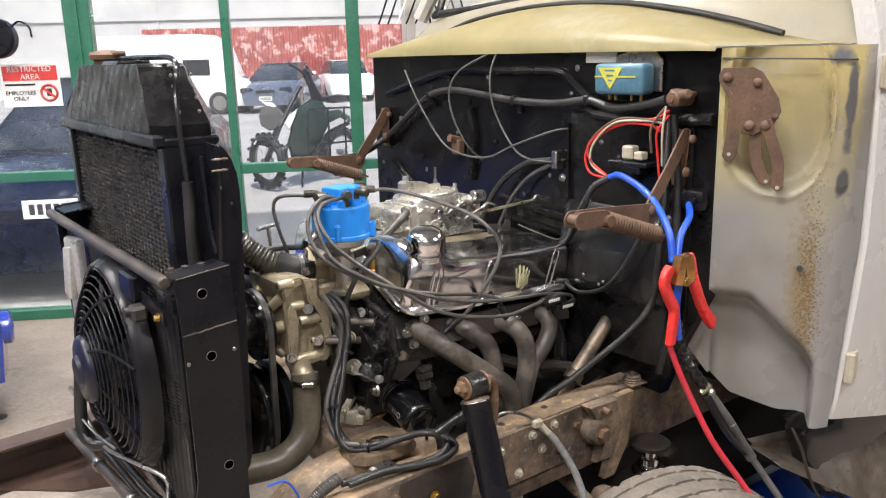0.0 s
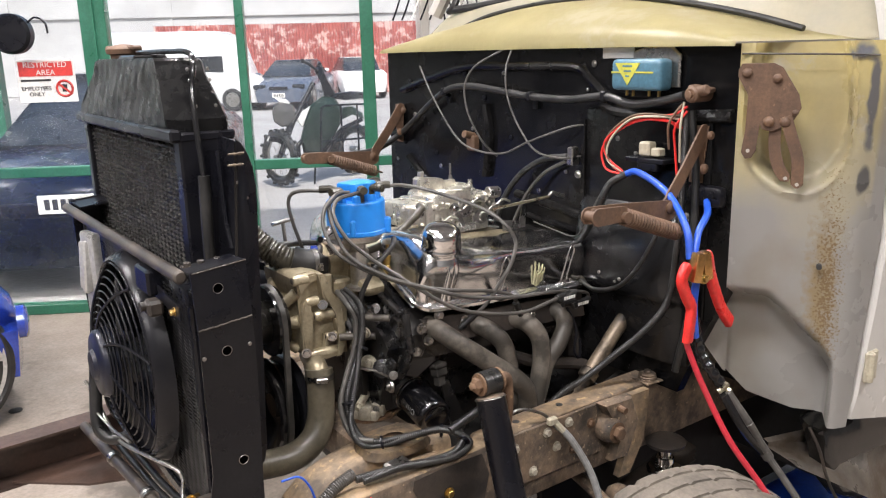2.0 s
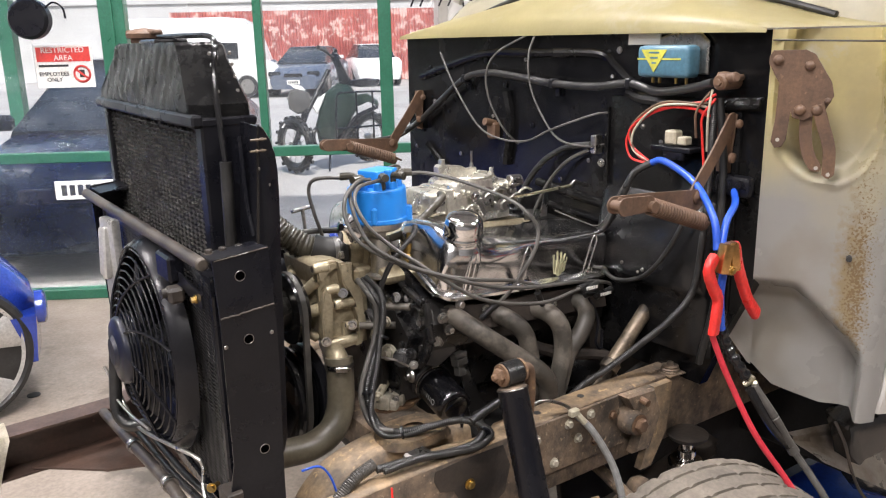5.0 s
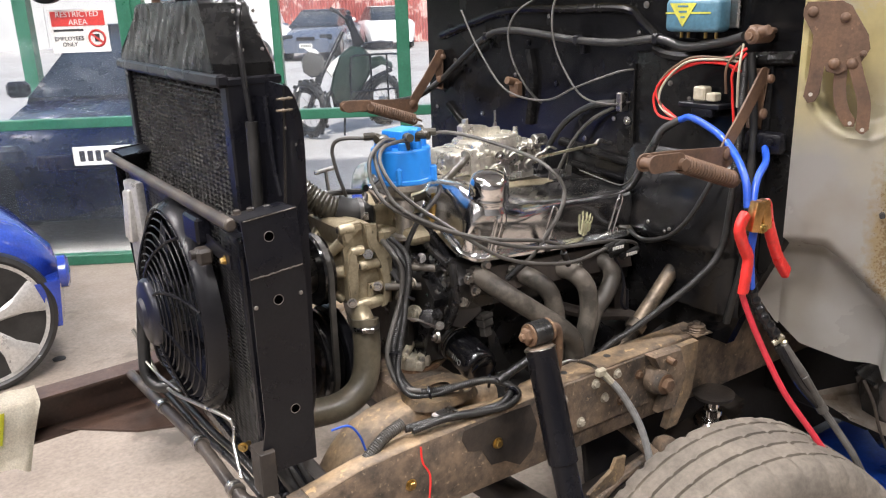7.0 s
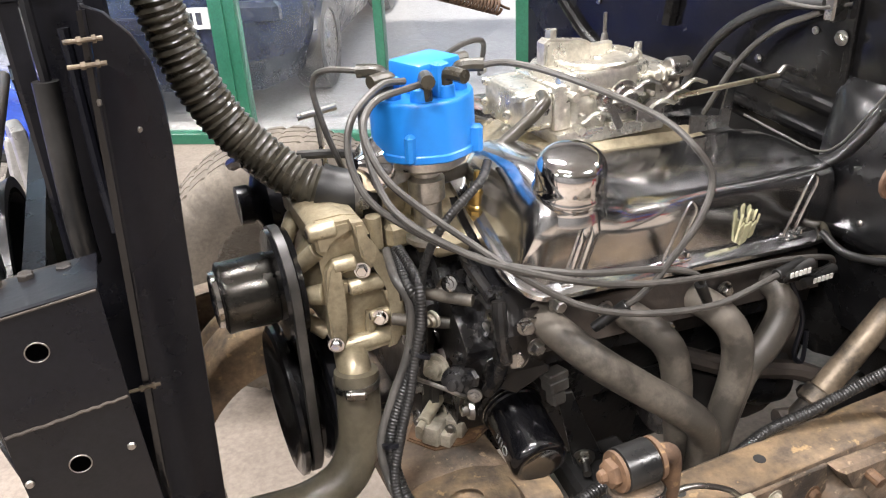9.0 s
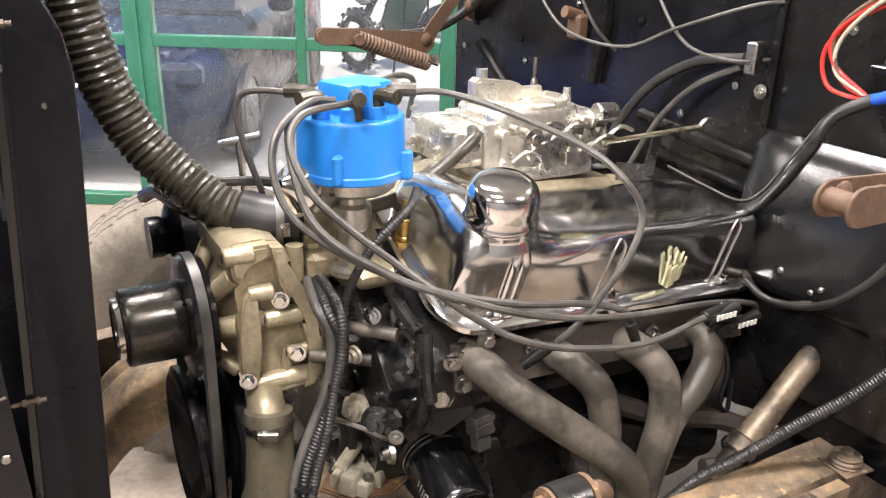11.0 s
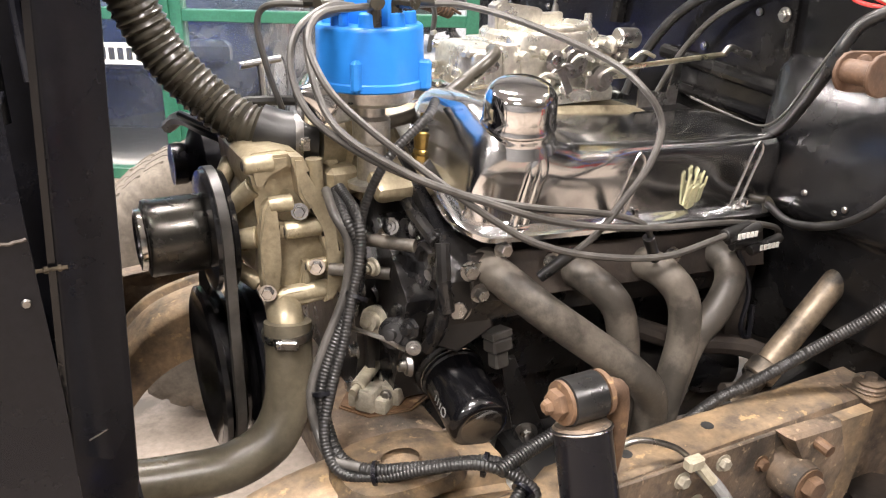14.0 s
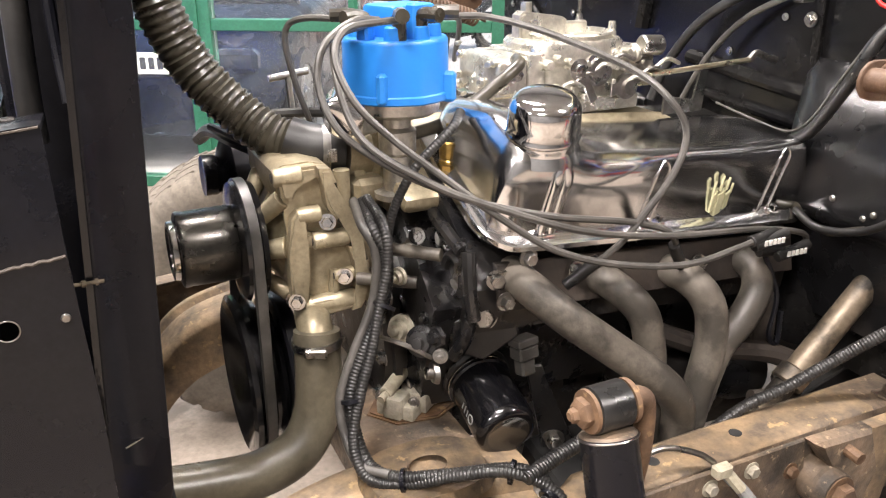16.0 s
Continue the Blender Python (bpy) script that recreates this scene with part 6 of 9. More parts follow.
prism(bm, [(0.482, 0.055 - 0.17 * (1 - math.cos(math.pi * i / 12)) / 2, 0.98 + 0.105 * math.sin(math.pi * i / 12)) for i in range(13)] + [(0.482, -0.118, 0.87), (0.482, 0.05, 0.87)], (0.02, 0, 0), 0.003)
part("rear_flange", bm, M_GOLD, pump, smooth=45)
# raised rim along the rear edge, front column and webs between the pockets
for pts, dep in (([(0.432, 1.086), (0.439, 1.066), (0.441, 1.044), (0.452, 1.026), (0.468, 1.014), (0.475, 0.992), (0.468, 0.972), (0.479, 0.948), (0.482, 0.918), (0.476, 0.892), (0.466, 0.876), (0.452, 0.874), (0.460, 0.896), (0.463, 0.92), (0.458, 0.95), (0.452, 0.972), (0.456, 0.99), (0.450, 1.002), (0.436, 1.012), (0.424, 1.034), (0.421, 1.062), (0.415, 1.088)], 0.030),
                 ([(0.370, 0.905), (0.392, 0.885), (0.396, 0.94), (0.392, 0.985), (0.398, 1.02), (0.384, 1.03), (0.376, 1.02), (0.369, 0.968)], 0.022),
                 ([(0.388, 0.878), (0.42, 0.872), (0.466, 0.876), (0.458, 0.892), (0.42, 0.896), (0.396, 0.90)], 0.024),
                 ([(0.362, 1.076), (0.372, 1.089), (0.415, 1.090), (0.418, 1.072), (0.384, 1.068), (0.380, 1.044), (0.366, 1.05)], 0.020),
                 ([(0.392, 0.975), (0.452, 0.966), (0.452, 0.982), (0.395, 0.998)], 0.016),
                 ([(0.424, 0.896), (0.440, 0.896), (0.438, 0.935), (0.428, 0.935)], 0.016)):
    bm = bm_new()
    prism(bm, [(x, -0.112, z) for x, z in pts], (0, -dep - 0.006, 0), 0.004, 2)
    part("cast_web", bm, M_GOLD, pump, smooth=45)
for x0, x1, y, z, r in ((0.384, 0.418, -0.130, 1.022, 0.0115), (0.404, 0.458, -0.132, 0.984, 0.0125), (0.384, 0.466, -0.130, 0.888, 0.0135), (0.356, 0.396, -0.128, 1.078, 0.0125), (0.432, 0.462, -0.130, 0.926, 0.010)):
    bm = bm_new()
    cyl(bm, (x0, y, z), (x1, y, z), r, r * 1.05, 18, 0.0025)
    bs = part("boss", bm, M_GOLD, pump, smooth=45)
    bm = bm_new()
    lathe(bm, (x0 - 0.0005, y, z), (-1, 0, 0), [(0, r * 0.55), (0.0008, r * 0.5)], 14)
    part("bolt_hole", bm, M_RAILBLACK, bs)
for x, z in ((0.424, 1.012), (0.444, 0.928), (0.374, 0.902)):
    bm = bm_new()
    bolt(bm, (x, -0.142, z), (-0.45, -1, 0.1), 0.0082, 0.008)
    part("bolt", bm, M_CHROMEWORN, pump)
# arms that carry the bearing
bm = bm_new()
lathe(bm, (0.375, -0.05, 0.97), (-1, 0, 0), [(0, 0.066), (0.006, 0.058), (0.014, 0.046), (0.03, 0.038), (0.036, 0.034)], 28)
part("bearing_snout", bm, M_GOLD, pump)
for a, b, w in (((0.372, -0.115, 1.045), (0.330, -0.085, 1.0), 0.011), ((0.372, -0.118, 0.975), (0.332, -0.095, 0.968), 0.012), ((0.374, -0.10, 0.90), (0.334, -0.08, 0.93), 0.010), ((0.372, 0.01, 1.05), (0.334, -0.02, 1.0), 0.011)):
    bm = bm_new()
    cyl(bm, a, b, w * 1.3, w, 12, 0.002)
    part("bearing_arm", bm, M_GOLD, pump, smooth=45)
bm = bm_new()
tube(bm, [(0.41, -0.08, 0.872), (0.398, -0.125, 0.871), (0.393, -0.155, 0.862), (0.392, -0.166, 0.846)], 0.0250, 16)
part("inlet_neck", bm, M_GOLD, pump)
bm = bm_new()
for x0, x1, y, z in ((0.53, 0.46, -0.20, 0.925), (0.55, 0.5, -0.235, 0.975)):
    cyl(bm, (x0, y, z), (x1, y + 0.05, z), 0.009, seg=12)
part("coolant_stub", bm, M_HEADER, engine)

# pulleys and belt, all on axes along the truck
bm = bm_new()
lathe(bm, (0.345, -0.050, 0.970), (-1, 0, 0), [(0, 0.03), (0, 0.082), (0.008, 0.086), (0.012, 0.074), (0.02, 0.074), (0.024, 0.086), (0.030, 0.084), (0.033, 0.06), (0.034, 0.03)], 44)
pul = part("water_pump_pulley", bm, M_BLACKGLOSS, engine, "black pulley with long satin nose", smooth=35)
bm = bm_new()
lathe(bm, (0.311, -0.050, 0.970), (-1, 0, 0), [(-0.01, 0.04), (0, 0.052), (0.003, 0.0535), (0.064, 0.0525), (0.070, 0.0535), (0.074, 0.052), (0.076, 0.046), (0.07, 0.03)], 48)
part("pulley_nose", bm, M_NOSE, pul, "satin black machined nose", smooth=40)
bm = bm_new()
lathe(bm, (0.238, -0.050, 0.970), (-1, 0, 0), [(0, 0.0405), (0.006, 0.0425), (0.012, 0.0415), (0.013, 0.036), (0.010, 0.030), (0.002, 0.028), (0.0, 0.01), (0.001, 0.0)], 40)
part("nose_ring", bm, M_CHROMEWORN, pul)
bm = bm_new()
lathe(bm, (0.360, -0.01, 0.735), (-1, 0, 0), [(0, 0.05), (0, 0.105), (0.008, 0.112), (0.012, 0.098), (0.018, 0.098), (0.022, 0.118), (0.030, 0.122), (0.034, 0.106), (0.042, 0.106), (0.046, 0.126), (0.054, 0.126), (0.058, 0.118), (0.05, 0.10), (0.02, 0.06), (0.018, 0.035), (0.03, 0.03)], 56)
crank = part("crank_pulley", bm, M_BLACKGLOSS, engine, "gloss black double groove crank pulley", smooth=35)
bm = bm_new()
lathe(bm, (0.388, -0.01, 0.735), (-1, 0, 0), [(0, 0.118), (0.004, 0.121), (0.02, 0.121), (0.024, 0.118)], 56)
part("damper_ring", bm, M_BLACK, crank)


def belt_loop(x, c0, r0, c1, r1, w, th=0.007):
    bm = bm_new()
    (y0, z0), (y1, z1) = c0, c1
    d = Vector((y1 - y0, z1 - z0))
    L, base = d.length, math.atan2(d.y, d.x)
    off = math.acos((r0 - r1) / L)
    pts = []
    for i in range(25):
        a = base + off + (2 * math.pi - 2 * off) * i / 24
        pts.append((y0, z0, r0, a))
    for i in range(25):
        a = base - off + (2 * off) * i / 24
        pts.append((y1, z1, r1, a))
    secs = [[(x - w / 2, y + r * math.cos(a), z + r * math.sin(a)), (x + w / 2, y + r * math.cos(a), z + r * math.sin(a)), (x + w / 2 - 0.002, y + (r + th) * math.cos(a), z + (r + th) * math.sin(a)), (x - w / 2 + 0.002, y + (r + th) * math.cos(a), z + (r + th) * math.sin(a))] for y, z, r, a in pts]
    secs.append(secs[0])
    loft(bm, secs, caps=False)
    return bm


part("drive_belt", belt_loop(0.328, (-0.050, 0.970), 0.082, (-0.01, 0.735), 0.116, 0.017), M_LEAD, engine, "worn grey V belt", smooth=50)
# alternator on the far side and its bracket
bm = bm_new()
lathe(bm, (0.44, 0.20, 1.0), (-1, 0, 0), [(0, 0.05), (0.01, 0.062), (0.08, 0.064), (0.09, 0.055), (0.10, 0.03), (0.105, 0.034), (0.125, 0.034)], 28)
part("alternator", bm, M_BLACK, engine, "black alternator beyond the pump")
bm = bm_new()
tube(bm, [(0.41, 0.02, 1.06), (0.36, 0.10, 1.075), (0.34, 0.22, 1.07), (0.33, 0.30, 1.04)], 0.012, 8)
tube(bm, [(0.40, -0.02, 1.07), (0.36, 0.06, 1.085), (0.33, 0.16, 1.09)], 0.006, 8)
part("alternator_bracket", bm, M_BLACK, engine)

# hoses
bm = bm_new()
HOSE = [(0.475, -0.052, 1.086), (0.445, -0.046, 1.088), (0.39, -0.02, 1.105), (0.345, 0.01, 1.142), (0.298, 0.03, 1.20), (0.263, 0.035, 1.275), (0.24, 0.035, 1.365), (0.225, 0.035, 1.45), (0.185, 0.04, 1.50)]
tube(bm, HOSE, 0.0315, 22, 10, wave=0.0021, wave_len=0.0112)
hose = thing("radiator_hose", "black corrugated rubber top radiator hose", "hose", (0.43, -0.045, 1.08))
part("hose", bm, M_HOSE, hose, smooth=60)
bm = bm_new()
tube(bm, [(0.478, -0.054, 1.085), (0.455, -0.050, 1.087), (0.43, -0.040, 1.091), (0.405, -0.028, 1.10)], 0.0365, 22)
part("cuff", bm, M_RUBBER, hose)
bm = bm_new()
lathe(bm, (0.448, -0.048, 1.087), (1, -0.2, -0.07), [(0, 0.0368), (0, 0.0385), (0.011, 0.0385), (0.011, 0.0368)], 28, False)
box(bm, (0.453, -0.089, 1.088), (0.013, 0.010, 0.018), 0.002)
part("hose_clamp", bm, M_STEEL, hose, "steel hose clamp")
hose = thing("radiator_hose", "grey moulded lower radiator hose", "hose", (0.38, -0.2, 0.7))
bm = bm_new()
tube(bm, [(0.3925, -0.165, 0.866), (0.391, -0.168, 0.850), (0.388, -0.175, 0.80), (0.377, -0.184, 0.742), (0.347, -0.195, 0.702), (0.29, -0.20, 0.683), (0.22, -0.205, 0.69), (0.14, -0.21, 0.705)], 0.0325, 22)
part("hose", bm, M_DUSTHOSE, hose, smooth=60)
bm = bm_new()
lathe(bm, (0.39, -0.169, 0.845), (0, 0.05, 1), [(0, 0.0325), (0, 0.0345), (0.011, 0.0345), (0.011, 0.0325)], 28, False)
box(bm, (0.379, -0.203, 0.850), (0.030, 0.008, 0.013), 0.002, turn(0, 0, -25))
part("hose_clamp", bm, M_STEEL, hose, "steel hose clamp")

# ignition leads
LEADS = [
    [(0.60, -0.14, 1.272), (0.66, -0.14, 1.27), (0.719, -0.2, 1.253), (0.8, -0.28, 1.212), (0.828, -0.33, 1.178), (0.845, -0.35, 1.137), (0.824, -0.36, 1.089), (0.785, -0.36, 1.042), (0.744, -0.36, 1.001), (0.70, -0.335, 0.955)],
    [(0.50, -0.16, 1.274), (0.464, -0.17, 1.276), (0.415, -0.2, 1.252), (0.4, -0.22, 1.21), (0.411, -0.25, 1.163), (0.454, -0.28, 1.125), (0.498, -0.31, 1.101), (0.556, -0.34, 1.078), (0.647, -0.36, 1.054), (0.759, -0.36, 1.03), (0.827, -0.36, 1.004), (0.855, -0.35, 0.96)],
    [(0.52, -0.19, 1.276), (0.489, -0.2, 1.276), (0.437, -0.22, 1.272), (0.415, -0.24, 1.244), (0.426, -0.27, 1.197), (0.465, -0.29, 1.153), (0.507, -0.32, 1.116), (0.568, -0.36, 1.065), (0.636, -0.38, 1.019), (0.723, -0.39, 0.989), (0.835, -0.39, 0.969), (0.93, -0.38, 0.972), (1.0, -0.365, 0.975)],
    [(0.49, -0.15, 1.27), (0.43, -0.19, 1.25), (0.43, -0.26, 1.16), (0.493, -0.32, 1.108), (0.568, -0.36, 1.076), (0.683, -0.37, 1.033), (0.818, -0.37, 1.005), (0.982, -0.36, 0.985), (1.08, -0.352, 0.962), (1.098, -0.35, 0.945), (1.08, -0.345, 0.935), (1.03, -0.345, 0.938)],
    [(0.495, -0.08, 1.268), (0.436, -0.02, 1.266), (0.42, 0.0, 1.24), (0.43, 0.0, 1.18), (0.448, 0.0, 1.12), (0.47, 0.06, 1.08)],
    [(0.58, -0.07, 1.268), (0.66, 0.0, 1.27), (0.74, 0.10, 1.24), (0.78, 0.2, 1.16)]]
for pts in LEADS:
    bm = bm_new()
    tube(bm, pts, 0.0046, 8, 7)
    ld = part("ignition_lead", bm, M_LEAD, engine, "grey ignition lead")
    e, f = Vector(pts[-1]), Vector(pts[-2])
    if e.z < 1.0:
        bm = bm_new()
        cyl(bm, f.lerp(e, 0.45), e + (e - f).normalized() * 0.02, 0.0085, 0.0075, 12, 0.001)
        part("plug_boot", bm, M_RUBBER, ld)
for q, r in (((1.0, -0.372, 0.972), -12), ((1.06, -0.362, 0.942), -6)):
    bm = bm_new()
    cyl(bm, (q[0] - 0.03, q[1] - 0.0, q[2] - 0.008), (q[0] + 0.03, q[1], q[2] + 0.004), 0.0078, seg=12, bev=0.001)
    sl = part("lead_sleeve", bm, M_RUBBER, engine)
    bm = bm_new()
    for k in range(5):
        box(bm, (q[0] - 0.016 + 0.008 * k, q[1] - 0.0085, q[2] - 0.002), (0.005, 0.002, 0.008))
    part("printed_mark", bm, M_WHITE, sl)

# hoses and looms at the front of the engine
def loom(name, label, pts, r, material, corr=True, cat="cable"):
    bm = bm_new()
    tube(bm, pts, r, 10, 8, wave=r * 0.08 if corr else None, wave_len=0.0046)
    return solid(name, bm, material, label, cat, smooth=60)


loom("vacuum_hose", "black rubber hose from carburettor to manifold", [(0.735, -0.10, 1.202), (0.72, -0.13, 1.198), (0.666, -0.14, 1.166), (0.612, -0.13, 1.13), (0.57, -0.12, 1.116), (0.52, -0.11, 1.11)], 0.0095, M_HOSE, False, "hose")
loom("distributor_wire", "black wire below the distributor", [(0.60, -0.19, 1.155), (0.575, -0.215, 1.14), (0.52, -0.215, 1.09), (0.492, -0.20, 1.02), (0.487, -0.2, 0.95)], 0.0062, M_RUBBER)
L1 = [(0.47, -0.16, 1.04), (0.459, -0.22, 1.025), (0.47, -0.24, 0.99), (0.46, -0.25, 0.931), (0.425, -0.265, 0.872), (0.40, -0.28, 0.822), (0.398, -0.302, 0.775), (0.405, -0.335, 0.748), (0.432, -0.365, 0.744), (0.486, -0.40, 0.755), (0.548, -0.43, 0.764), (0.575, -0.455, 0.762), (0.578, -0.478, 0.75), (0.545, -0.492, 0.735), (0.48, -0.49, 0.734), (0.40, -0.48, 0.74), (0.31, -0.47, 0.742)]
L2 = [(x + 0.012 * math.sin(i * 1.7), y - 0.012, z + 0.008 * math.cos(i * 1.3)) for i, (x, y, z) in enumerate(L1)]
L3 = [(x - 0.012, y + 0.006, z + 0.004 * math.sin(i)) for i, (x, y, z) in enumerate(L1[:9])]
loom("wiring_loom", "black corrugated wiring loom beside the pump", L1, 0.0085, M_RUBBER)
loom("wiring_loom", "thin black wiring loom taped to the other", L2, 0.007, M_RUBBER)
loom("wiring_loom", "grey battery cable running down the engine", L3, 0.0065, M_LEAD, False)
loom("wiring_loom", "black corrugated loom over the rail", [(0.556, -0.46, 0.768), (0.60, -0.45, 0.775), (0.66, -0.44, 0.785), (0.70, -0.42, 0.79)], 0.0095, M_RUBBER)
loom("wiring_loom", "black corrugated loom along the bulkhead", [(0.80, -0.42, 0.66), (0.86, -0.425, 0.705), (0.93, -0.43, 0.745), (0.985, -0.45, 0.775), (1.055, -0.48, 0.826), (1.12, -0.53, 0.90), (1.15, -0.57, 0.98), (1.135, -0.60, 1.12), (1.145, -0.6, 1.26), (1.16, -0.59, 1.44)], 0.0085, M_RUBBER)
loom("wiring_loom", "black loom beside the bulkhead", [(1.15, -0.6, 0.8), (1.165, -0.625, 0.98), (1.15, -0.635, 1.12), (1.165, -0.62, 1.3), (1.165, -0.6, 1.44)], 0.009, M_RUBBER, False)
for i in (3, 5, 8, 10, 12):
    bm = bm_new()
    p, q = Vector(L1[i]), Vector(L1[min(i + 1, len(L1) - 1)])
    lathe(bm, p + Vector((0.0, -0.006, 0)), q - p, [(0, 0.0155), (0.005, 0.0155)], 12)
    solid("cable_tie", bm, M_BLACK, "black cable tie round the wiring loom", "cable tie", group="ties on the loom")
loom("red_wire", "thin red wire with connectors below the loom", [(0.318, -0.515, 0.72), (0.315, -0.525, 0.69), (0.325, -0.535, 0.66), (0.31, -0.55, 0.61), (0.30, -0.55, 0.56)], 0.0022, M_RED, False)
loom("blue_wire", "thin blue wire at the radiator's foot", [(0.17, -0.42, 0.765), (0.205, -0.425, 0.765), (0.225, -0.43, 0.74), (0.235, -0.44, 0.70)], 0.0024, M_BLUE, False)
# dipstick handle
bm = bm_new()
tube(bm, [(0.45, 0.08, 1.02), (0.447, 0.09, 1.10), (0.446, 0.1, 1.168)], 0.005, 8)
cyl(bm, (0.415, 0.1, 1.168), (0.478, 0.1, 1.176), 0.0055, seg=10)
part("dipstick", bm, M_STEEL, engine, "T handled dipstick")
bm = bm_new()
tube(bm, [(0.40, 0.06, 1.122), (0.45, 0.02, 1.128), (0.50, -0.05, 1.136)], 0.0075, 8)
part("bypass_hose", bm, M_RUBBER, engine)
# steering column tube
sc = thing("steering_column", "worn bare metal steering column", "steering column", (1.03, -0.43, 0.76))
bm = bm_new()
cyl(bm, (1.032, -0.42, 0.764), (1.215, -0.418, 0.940), 0.0195, seg=24)
part("tube", bm, M_COLUMN, sc)
bm = bm_new()
cyl(bm, (1.022, -0.42, 0.755), (1.042, -0.42, 0.774), 0.0245, seg=18, bev=0.003)
cyl(bm, (0.995, -0.41, 0.715), (1.027, -0.42, 0.760), 0.017, seg=16)
part("coupling", bm, M_COLUMN, sc)

# ---- radiator and its frame ----
rad = thing("radiator", "old black painted truck radiator with brass cap", "radiator", (0.12, 0.09, 0.75))
RY0, RY1 = -0.285, 0.465       # core sides
bm = bm_new()


def tank(bm, z0, z1):
    def sec(z, f):
        i0, i1 = 0.165 * f, 0.13 * f
        xs = 0.012 * f
        ch = 0.035
        a, b = RY0 + i0 * 0.4, RY1 - i1
        return [(0.07 + xs, a + ch, z), (0.07 + xs, b - 0.02, z), (0.085 + xs, b, z), (0.175 - xs, b, z), (0.185 - xs, b - 0.02, z), (0.185 - xs, a + 0.02, z), (0.175 - xs, a, z), (0.105 + xs, a, z)]
    rows = []
    for z, f in [(z0, 0.0), (z0 + 0.015, 0.0)] + [(z0 + 0.03 + (z1 - z0 - 0.06) * i / 9, 0.02 + 0.98 * i / 9) for i in range(10)] + [(z1 - 0.016, 1.06), (z1 - 0.006, 1.15), (z1, 1.35)]:
        c = [Vector(p) for p in sec(z, f)]
        row = []
        for k, (p, q) in enumerate(zip(c, c[1:] + c[:1])):
            m_ = 90 if k == 0 else 2
            for i in range(m_):
                v = p.lerp(q, i / m_)
                if k == 0:
                    fold = math.sin(v.y * 34 + 2.6 * math.sin(z * 31 + v.y * 11) + 3.1 * math.sin(v.y * 13 + z * 9))
                    v.x += 0.0004 * abs(fold) ** 0.9 * math.copysign(1, fold) * min(1.0, (z - z0) / 0.04) * (0.4 + 0.6 * math.sin(v.y * 9.0 + 2.0) ** 2) + 0.0004 * math.sin(v.y * 131 + z * 67) + 0.0012 * math.sin(v.y * 15 + z * 60)
                row.append(v)
        rows.append(row)
    loft(bm, rows)


tank(bm, 1.445, 1.588)
tk = part("header_tank", bm, M_TANK, rad, "dented black header tank", smooth=24)
rng = random.Random(2)
bm = bm_new()
box(bm, (0.072, 0.09, 1.447), (0.022, 0.77, 0.022), 0.004)
box(bm, (0.125, 0.09, 1.443), (0.125, 0.765, 0.018), 0.004)
part("seam", bm, M_BLACK, tk)
for y, z in ((-0.271, 1.567), (-0.279, 1.547), (-0.288, 1.525), (-0.298, 1.50)):
    for x in (0.112, 0.150):
        bm = bm_new()
        lathe(bm, (x, y - 0.004, z), (-0.3, -1, 0.2), [(-0.006, 0.0032), (0.002, 0.0032), (0.0035, 0.0015)], 10)
        part("rivet", bm, M_STEEL, tk)
bm = bm_new()
lathe(bm, (0.12, 0.17, 1.585), (0, 0, 1), [(0, 0.03), (0.012, 0.03), (0.014, 0.038), (0.024, 0.040), (0.028, 0.034), (0.034, 0.02), (0.036, 0)], 28)
box(bm, (0.12, 0.17, 1.611), (0.03, 0.095, 0.012), 0.004, turn(0, 0, 25))
part("radiator_cap", bm, M_RUSTDARK, rad, "dull brass radiator cap")
bm = bm_new()
box(bm, (0.12, 0.03, 1.589), (0.07, 0.12, 0.012), 0.004)
part("filler_plate", bm, M_BLACKGLOSS, tk)
# core: tube rows and waved fins
core = part("core", box(bm_new(), (0.125, 0.09, 1.06), (0.07, 0.70, 0.76)), M_BLACK, rad, "black finned radiator core")
NT = 28
bm = bm_new()
zs = [0.98 + 0.0103 * k for k in range(45)]
for z in zs:
    prev = None
    for k in range(NT * 2 - 1):
        y = RY0 + 0.035 + (RY1 - RY0 - 0.07) * k / (NT * 2 - 2)
        dz = 0.0034 * (1 if k % 2 else -1) + rng.uniform(-0.0006, 0.0006)
        a = bm.verts.new((0.0845, y, z + dz))
        b = bm.verts.new((0.0895, y, z + dz))
        if prev:
            bm.faces.new((prev[0], a, b, prev[1]))
        prev = (a, b)
bmesh.ops.solidify(bm, geom=bm.faces[:], thickness=0.0015)
tagged(part("fin_core", bm, M_CORE, core), kind="stuff")
for y in (RY0 + 0.012, RY1 - 0.012):
    bm = bm_new()
    prism(bm, [(0.078, y - 0.018, 0.68), (0.17, y - 0.018, 0.68), (0.17, y - 0.018, 1.445), (0.078, y - 0.018, 1.445)], (0, 0.036, 0), 0.004)
    part("side_channel", bm, M_BLACK, rad)
bm = bm_new()
box(bm, (0.125, 0.09, 0.70), (0.1, 0.76, 0.08), 0.01)
part("bottom_tank", bm, M_BLACK, rad)
